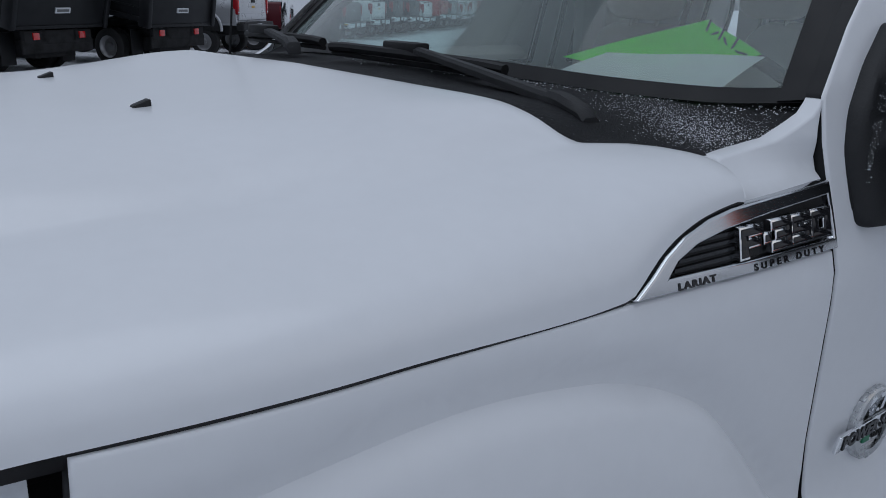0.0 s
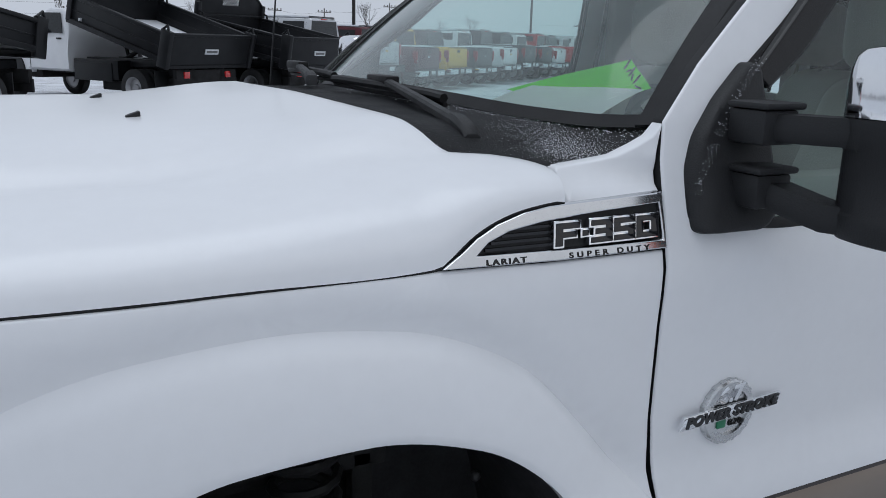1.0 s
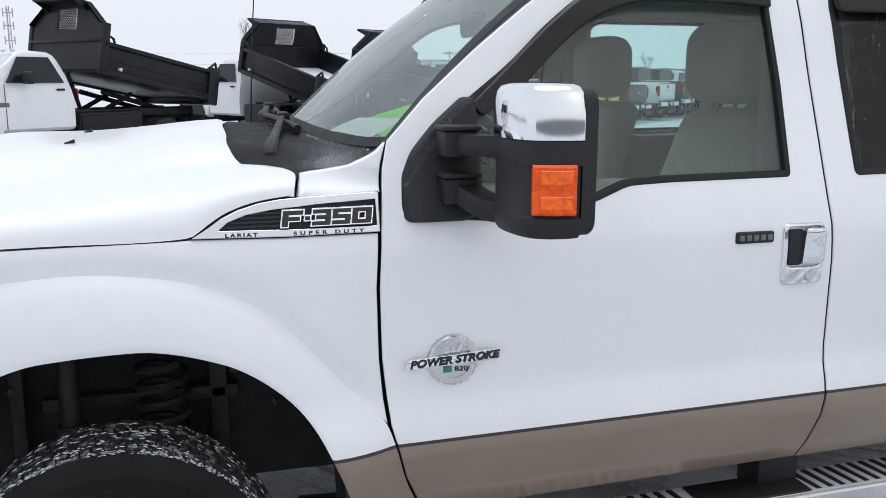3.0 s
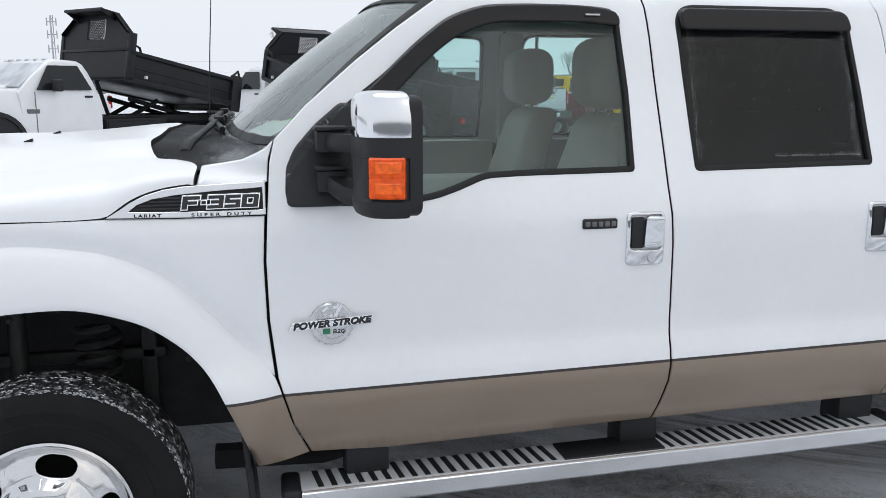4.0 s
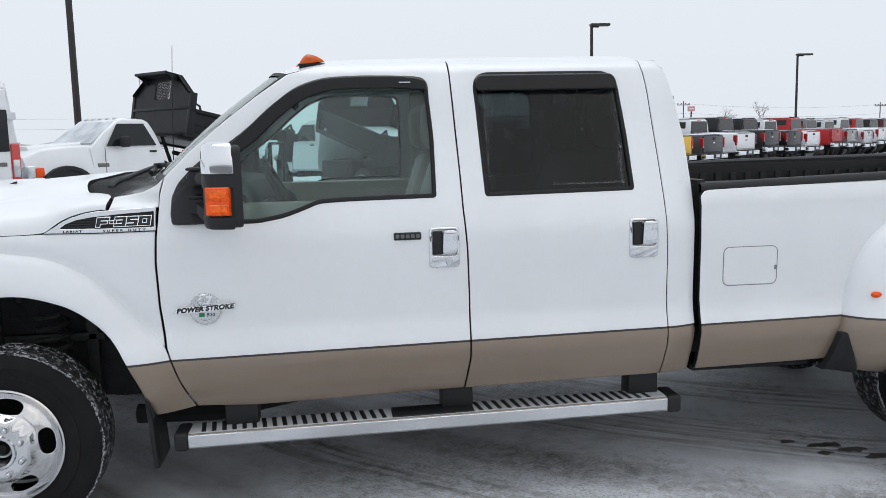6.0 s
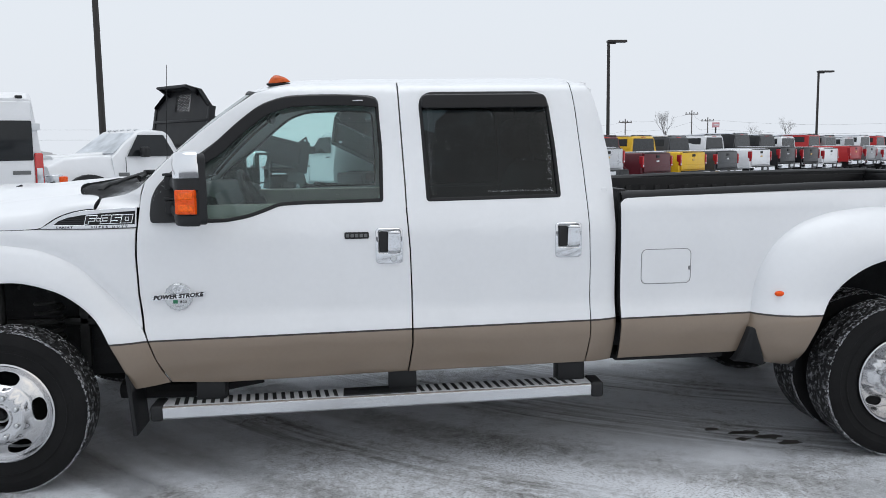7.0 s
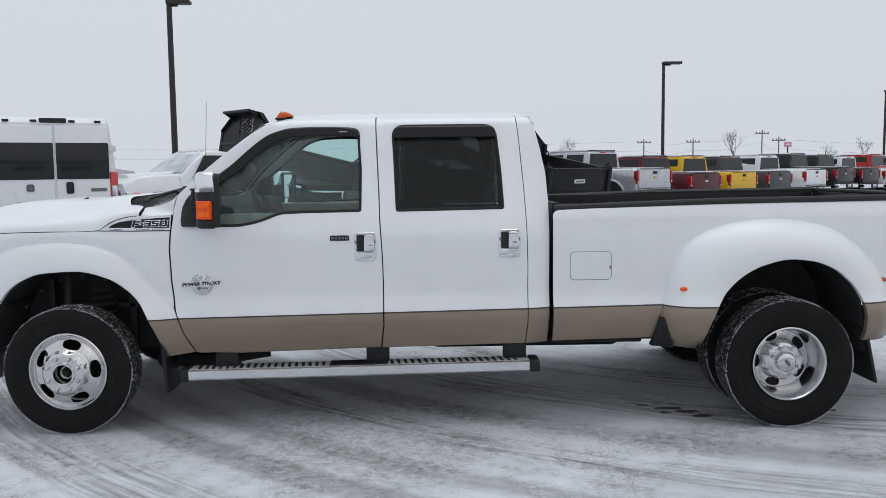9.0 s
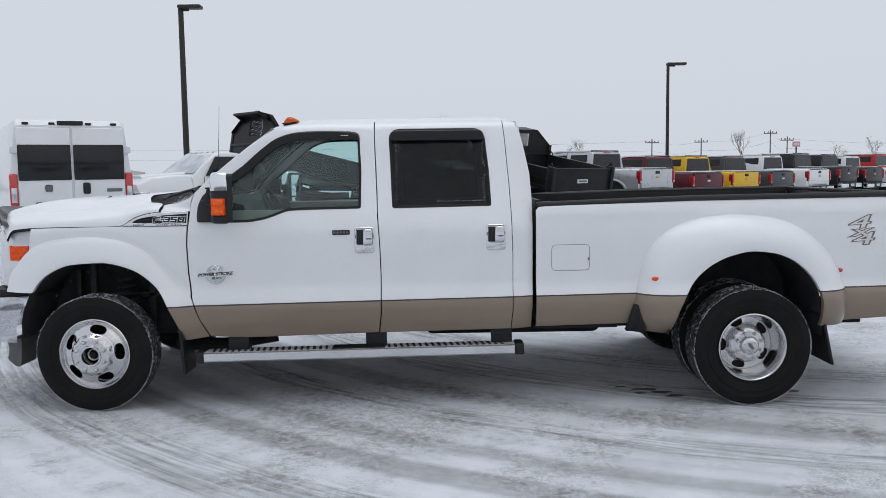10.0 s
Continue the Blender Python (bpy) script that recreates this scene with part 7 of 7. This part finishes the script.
def van(m):
    """A white high-roof cargo van, origin under its rear doors, heading +y."""
    root = thing("cargo_van", "white high-roof cargo van with dark rear door glass", "van")
    w = 1.0
    part("van_body", hull([(0.0, 0.45, 2.46, w, w * 0.90), (0.10, 0.42, 2.56, w * 1.01, w * 0.91), (4.2, 0.42, 2.58, w * 1.01, w * 0.91), (5.0, 0.45, 2.2, w, w * 0.85), (5.5, 0.5, 1.3, w * 0.97, w * 0.85), (5.95, 0.5, 0.95, w * 0.9, w * 0.8)], w), WHITE2, root)
    for s in (-1, 1):
        x0, x1 = sorted((s * 0.012, s * 0.88))
        d = part("rear_door", box(bmesh.new(), x0, x1, -0.03, 0.02, 0.55, 2.42, 0.025, 3), WHITE2, root, "white rear door")
        part("door_glass", box(bmesh.new(), x0 + 0.01, x1 - 0.01, -0.042, -0.02, 1.50, 2.12, 0.02, 2), DARKGLASS, d, "dark rear door glass")
        x0, x1 = sorted((s * 0.885, s * 1.015))
        t = part("tail_lamp", box(bmesh.new(), x0, x1, -0.035, 0.10, 1.02, 1.62, 0.03, 3), REDLENS, root, "tall red tail lamp")
        part("reverse_lens", box(bmesh.new(), x0 + 0.02, x1 - 0.02, -0.045, -0.03, 1.12, 1.38, 0.01), CLEARLENS, t)
        part("hinge", box(bmesh.new(), s * 0.93 - 0.06, s * 0.93 + 0.06, -0.05, 0.0, 1.97, 2.08, 0.01), PLATE, root)
        for y in (0.9, 4.9):
            simple_wheel(root, s * 0.88, y, 0.22, 0.35)
        for x in (0.30, 0.72):
            part("roof_marker", box(bmesh.new(), s * x - 0.05, s * x + 0.05, -0.02, 0.06, 2.47, 2.51, 0.01), BLACK, root)
        part("side_window", quad_panel([(s * 1.02, 3.6, 1.35), (s * 1.02, 4.9, 1.35), (s * 0.96, 4.5, 1.95), (s * 0.96, 3.6, 1.95)], 0.01, (s, 0, 0)), DARKGLASS, root)
    part("brake_lamp", box(bmesh.new(), -0.21, 0.21, -0.03, 0.06, 2.46, 2.54, 0.015), BLACK, root)
    part("plate_recess", box(bmesh.new(), -0.62, 0.10, -0.045, -0.02, 1.02, 1.12, 0.01), BLACK, root)
    part("door_latch", box(bmesh.new(), 0.16, 0.28, -0.06, -0.02, 1.25, 1.45, 0.03, 3), BLACK, root)
    part("emblem", box(bmesh.new(), -0.46, -0.34, -0.045, -0.025, 1.30, 1.42, 0.03, 3), INTGREY, root)
    part("model_script", box(bmesh.new(), 0.56, 0.82, -0.042, -0.028, 1.28, 1.34, 0.004), INTGREY, root)
    part("rear_bumper", box(bmesh.new(), -1.0, 1.0, -0.10, 0.10, 0.42, 0.62, 0.05, 3), BLACK, root)
    root.matrix_world = m
    return root


van(pose(-4.2, 9.5, 0, 0, 0, 31))


def lot_lamp(x, y, h, arm, turn_z, r=0.085):
    root = thing("lot_lamp", "dark bronze parking lot lamp with a flat head", "street lamp", "lot lamps")
    bm = bmesh.new()
    tube(bm, [(0, 0, 0), (0, 0, h)], r, 8, 0.8)
    part("pole", bm, POLE, root)
    bm = bmesh.new()
    lathe(bm, [(0.0001, 0.75), (0.26, 0.75), (0.26, 0.0)], 16)
    moved(bm, Matrix.Rotation(radians(90), 4, "X"))
    part("base", bm, mat("concrete", (0.4, 0.4, 0.39), 0.9, 0, 0.1, 4.0), root)
    part("lamp_head", box(bmesh.new(), -0.06, arm, -0.17, 0.17, h - 0.03, h + 0.08, 0.03, 2), POLE, root)
    part("arm", box(bmesh.new(), 0.0, arm * 0.4, -0.04, 0.04, h - 0.09, h - 0.02, 0.01), POLE, root)
    root.matrix_world = pose(x, y, 0, 0, 0, turn_z)


lot_lamp(-5.28, 20.0, 6.47, 0.62, 0, 0.10)
lot_lamp(12.66, 33.0, 6.18, 0.80, 0, 0.085)
lot_lamp(30.1, 46.8, 6.05, 0.95, 0, 0.085)

# utility poles with wires, far off
def utility_pole(x, y, h, arms=1, r=0.10):
    root = thing("utility_pole", "weathered wooden utility pole with crossarm in the distance", "utility pole", "utility poles")
    bm = bmesh.new()
    tube(bm, [(0, 0, 0), (0, 0, h)], r, 6, 0.7)
    part("pole", bm, WOOD, root)
    for k in range(arms):
        part("crossarm", boxes((-1.0, 1.0, -0.06, 0.06, h - 0.56 - 0.9 * k, h - 0.45 - 0.9 * k)), WOOD, root)
        for x2 in (-0.9, -0.35, 0.35, 0.9):
            part("insulator", boxes((x2 - 0.05, x2 + 0.05, -0.05, 0.05, h - 0.42 - 0.9 * k, h - 0.25 - 0.9 * k)), WOOD, root)
    root.matrix_world = pose(x, y, 0, 0, 0, 12)


POLES = [(31.2, 110, 5.45), (37.9, 110, 5.45), (47.3, 110, 6.5), (49.6, 110, 5.55), (79.0, 110, 4.9), (110, 118, 5.8)]
for k, (x, y, h) in enumerate(POLES):
    utility_pole(x, y, h, 1)
bm = bmesh.new()
for (xa, ya, ha), (xb, yb, hb) in zip([(-60, 105, 5.4)] + POLES, POLES + [(170, 120, 6.4)]):
    for dz in (0.35, 1.6):
        tube(bm, [(xa + (xb - xa) * t, ya + (yb - ya) * t, ha - dz + (hb - ha) * t - 0.5 * math.sin(math.pi * t)) for t in (i / 6 for i in range(7))], 0.010, 3)
tagged(part("power_line", bm, POLE), "sagging power lines between far utility poles", "power line")

# cell mast
# mast steel is lightened in its colour to stand for distance haze
HAZED_STEEL = mat("hazy_grey_steel", (0.42, 0.42, 0.44), 0.7, 0, 0.1, 1.0)
root = thing("radio_mast", "grey lattice radio mast far behind the lot", "mast")
bm = bmesh.new()
for a in range(3):
    c = (0.28 * math.cos(a * 2.094), 0.28 * math.sin(a * 2.094))
    tube(bm, [(c[0], c[1], 0), (c[0] * 0.6, c[1] * 0.6, 15)], 0.07, 4)
for k in range(15):
    a = k * 2.094
    tube(bm, [(0.25 * math.cos(a), 0.25 * math.sin(a), k), (0.25 * math.cos(a + 2.094), 0.25 * math.sin(a + 2.094), k + 1)], 0.035, 3)
part("lattice", bm, HAZED_STEEL, root)
for z in (14.2, 12.6, 10.8):
    part("antenna_array", boxes((-0.62, -0.5, -0.1, 0.1, z - 0.5, z + 0.5), (0.5, 0.62, -0.1, 0.1, z - 0.5, z + 0.5), (-0.08, 0.08, -0.7, -0.6, z - 0.5, z + 0.5), (-0.6, 0.6, -0.05, 0.05, z - 0.05, z + 0.05)), HAZED_STEEL, root)
root.matrix_world = pose(-24, 118, -4.4)

# signs far along the road
for name, x, y, z, w2, h2, col, lab in (("road_sign", 88, 118, 4.6, 2.4, 1.3, (0.02, 0.28, 0.16), "green road sign far off"), ("shop_sign", 54.2, 118, 4.7, 0.55, 0.75, (0.55, 0.27, 0.29), "faded red roadside sign far off")):
    root = thing(name, lab, "sign")
    part("board", boxes((x - w2, x + w2, y - 0.1, y + 0.1, z - h2 / 2, z + h2 / 2), bevel=0.05), mat(name + "_face", col, 0.5), root)
    part("text_bar", boxes((x - w2 * 0.7, x + w2 * 0.7, y - 0.13, y - 0.1, z - h2 * 0.12, z + h2 * 0.12)), PLATE, root)
    part("post", boxes((x - 0.08, x + 0.08, y - 0.08, y + 0.08, 0, z - h2 / 2)), POLE, root)

# bare trees and the far hazy woods
BARK = mat("bare_grey_twigs", (0.15, 0.14, 0.135), 0.95, 0, 0.15, 1.0)
# distance haze is mixed into this pale grey scrub colour
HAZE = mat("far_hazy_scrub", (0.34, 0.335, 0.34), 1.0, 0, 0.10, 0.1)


def bare_tree(x, y, h, spread, seed, label="bare winter tree behind the lot"):
    rnd = random.Random(seed)
    root = thing("bare_tree", label, "tree")
    bm = bmesh.new()
    tube(bm, [(0, 0, 0), (0.02 * h, 0, h * 0.3), (0.03 * h, 0, h * 0.55)], 0.015 * h, 6, 0.6)
    part("trunk", bm, BARK, root)
    bm = bmesh.new()

    def grow(p, d, length, r, level):
        q = p + d * length
        mid = p + d * length * 0.5 + Vector((rnd.uniform(-1, 1), rnd.uniform(-1, 1), rnd.uniform(-0.3, 1))) * length * 0.06
        tube(bm, [p, mid, q], r, 4 if level < 2 else 3, 0.55)
        if level < 4:
            for _ in range(3 if level < 2 else 3):
                nd = (d + Vector((rnd.uniform(-1, 1) * spread, rnd.uniform(-1, 1) * spread, rnd.uniform(-0.1, 0.6)))).normalized()
                grow(p + d * length * rnd.uniform(0.5, 1.0), nd, length * rnd.uniform(0.55, 0.75), r * 0.55, level + 1)

    for _ in range(4):
        d = Vector((rnd.uniform(-1, 1) * spread, rnd.uniform(-1, 1) * spread, 1)).normalized()
        grow(Vector((0.03 * h, 0, h * rnd.uniform(0.3, 0.5))), d, h * 0.26, 0.007 * h, 0)
    part("crown", bm, BARK, root)
    root.matrix_world = pose(x, y, 0)


bare_tree(37.9, 95, 6.3, 0.5, 3, "tall bare winter tree beyond the pickups")
bare_tree(22.6, 120, 6.4, 0.9, 5, "broad bare winter tree far off")
bare_tree(2.2, 45, 5.0, 0.5, 8, "thin bare tree behind the dump trucks")
for k, (x, y, h) in enumerate(((-60, 150, 7), (-52, 140, 5.5), (72, 145, 6.0), (79, 145, 6.6), (110, 140, 6.5), (135, 150, 7))):
    bare_tree(x, y, h, 1.0, 20 + k, "bare round-crowned tree in the haze")

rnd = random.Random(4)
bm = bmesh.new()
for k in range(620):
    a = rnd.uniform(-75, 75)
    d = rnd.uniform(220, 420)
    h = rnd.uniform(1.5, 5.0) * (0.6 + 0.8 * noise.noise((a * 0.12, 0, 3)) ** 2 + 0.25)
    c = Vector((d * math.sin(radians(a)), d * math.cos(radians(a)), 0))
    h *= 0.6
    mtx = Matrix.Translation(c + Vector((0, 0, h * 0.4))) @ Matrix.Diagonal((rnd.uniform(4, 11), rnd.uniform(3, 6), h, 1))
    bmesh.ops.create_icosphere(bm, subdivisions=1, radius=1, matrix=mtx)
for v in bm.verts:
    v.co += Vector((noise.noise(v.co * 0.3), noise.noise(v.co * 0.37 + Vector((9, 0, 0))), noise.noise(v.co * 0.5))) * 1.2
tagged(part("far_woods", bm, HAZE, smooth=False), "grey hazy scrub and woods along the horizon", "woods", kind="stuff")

# unseen wall added behind the camera to darken reflections; also closes the lot
WALL = mat("grey_reflection_wall", (0.2, 0.2, 0.205), 0.7, 0, 0.08, 0.6, bump=0.1, bump_scale=3.0)
tagged(part("reflection_wall", boxes((-90, 100, -40.4, -40, 0, 3.4)), WALL), "unseen grey wall added behind the camera for darker reflections", "wall", kind="structure")

# dark drips under the rear axle
OIL = mat("dark_wet_stain", (0.055, 0.048, 0.043), 0.5, 0, 0.2, 12.0)
rnd = random.Random(2)
for x, y, r in ((3.72, 0.30, 0.035), (3.80, 0.30, 0.035), (3.86, 0.22, 0.045), (3.70, 0.20, 0.03), (3.93, 0.12, 0.045), (3.60, 0.38, 0.03), (4.75, 0.20, 0.06)):
    bm = bmesh.new()
    vs = [bm.verts.new((x + r * rnd.uniform(0.6, 1.25) * 1.5 * math.cos(k * math.tau / 14), y + r * rnd.uniform(0.5, 1.1) * math.sin(k * math.tau / 14), 0.003)) for k in range(14)]
    bm.faces.new(vs)
    tagged(part("oil_stain", bm, OIL), "small dark wet stain on the asphalt", "stain", "oil stains")

# ---- blown snow grains lying on the truck ----
rnd = random.Random(11)
bm = bmesh.new()


def grain(p, r):
    p = Vector(p)
    a = rnd.uniform(0, 6.28)
    vs = [bm.verts.new(p + Vector((r * math.cos(a + k * 2.094), r * math.sin(a + k * 2.094), rnd.uniform(-0.3, 0.3) * r))) for k in range(3)]
    top = bm.verts.new(p + Vector((0, -0.4 * r, 0.9 * r)))
    bm.faces.new(vs[::-1])
    for k in range(3):
        bm.faces.new((vs[k], vs[(k + 1) % 3], top))


def cowl_height(x, y):
    a, b = hood_back(y) + 0.004, glass_base(y) + 0.02
    u = min(max((x - a) / (b - a), 0), 1)
    z0 = hood_z(min(x, hood_back(y)), y) - 0.008
    return z0 + (glass_base_z(y) - z0) * u ** 1.6 - 0.006 * math.sin(u * math.pi)


for _ in range(4200):
    y = abs(rnd.gauss(0.20, 0.075))
    x = rnd.gauss(0.555 - 0.10 * (y - 0.2), 0.038)
    if 0.105 < y < 0.5 and hood_back(y) + 0.02 < x < glass_base(y) - 0.01:
        grain((x, y, cowl_height(x, y) + 0.0005), rnd.uniform(0.0004, 0.0012))
for _ in range(500):
    y = rnd.uniform(0.12, 1.2)
    x = glass_base(min(y, WIDTH - y)) - abs(rnd.gauss(0, 0.02)) + 0.004
    grain((x, y, cowl_height(x, min(y, WIDTH - y)) + 0.001), rnd.uniform(0.0008, 0.0025))
# along the edges of the mirror sail and the side glass
for _ in range(190):
    k = rnd.random()
    x, z = 0.702 + 0.19 * k, 1.33 + 0.23 * k ** 0.8
    x, z = x + rnd.gauss(0, 0.006), z + rnd.gauss(0, 0.006)
    grain((x, SIDE(z) - 0.034, z), rnd.uniform(0.0004, 0.0015))
for _ in range(420):
    pick = rnd.random()
    if pick < 0.4:
        x, z = 1.765 - abs(rnd.gauss(0, 0.04)), rnd.uniform(1.37, 1.80)
    elif pick < 0.6:
        x, z = rnd.uniform(1.45, 1.76), 1.366 + abs(rnd.gauss(0, 0.006))
    else:
        x, z = rnd.uniform(1.2, 1.76), rnd.uniform(1.4, 1.76)
        if rnd.random() < 0.6:
            continue
    grain((x, SIDE(z) + 0.011, z), rnd.uniform(0.0006, 0.0019))
for _ in range(900):
    pick = rnd.random()
    if pick < 0.3:
        x, z = 2.625 - abs(rnd.gauss(0, 0.012)) + 0.02 * (1.58 - rnd.uniform(1.36, 1.78)), rnd.uniform(1.36, 1.78)
    elif pick < 0.5:
        x, z = 2.02 + abs(rnd.gauss(0, 0.012)), rnd.uniform(1.36, 1.78)
    elif pick < 0.7:
        x, z = rnd.uniform(2.3, 2.63), 1.368 + abs(rnd.gauss(0, 0.005))
    else:
        x, z = rnd.uniform(2.03, 2.62), 1.78 - abs(rnd.gauss(0, 0.12))
        if z < 1.38:
            continue
    grain((x, SIDE(z) + 0.011, z), rnd.uniform(0.0006, 0.0019))
# on the mirror arms, step bar and hood edge
for _ in range(900):
    z = rnd.choice((1.474, 1.359))
    grain((rnd.uniform(0.79, 0.86), rnd.uniform(-0.04, 0.035), z + 0.003), rnd.uniform(0.0004, 0.0013))
tagged(part("snow_grains", bm, mat("snow_grain", (0.82, 0.84, 0.88), 0.9), smooth=False), "fine blown snow grains dusted over glass and trim", "snow", kind="stuff")
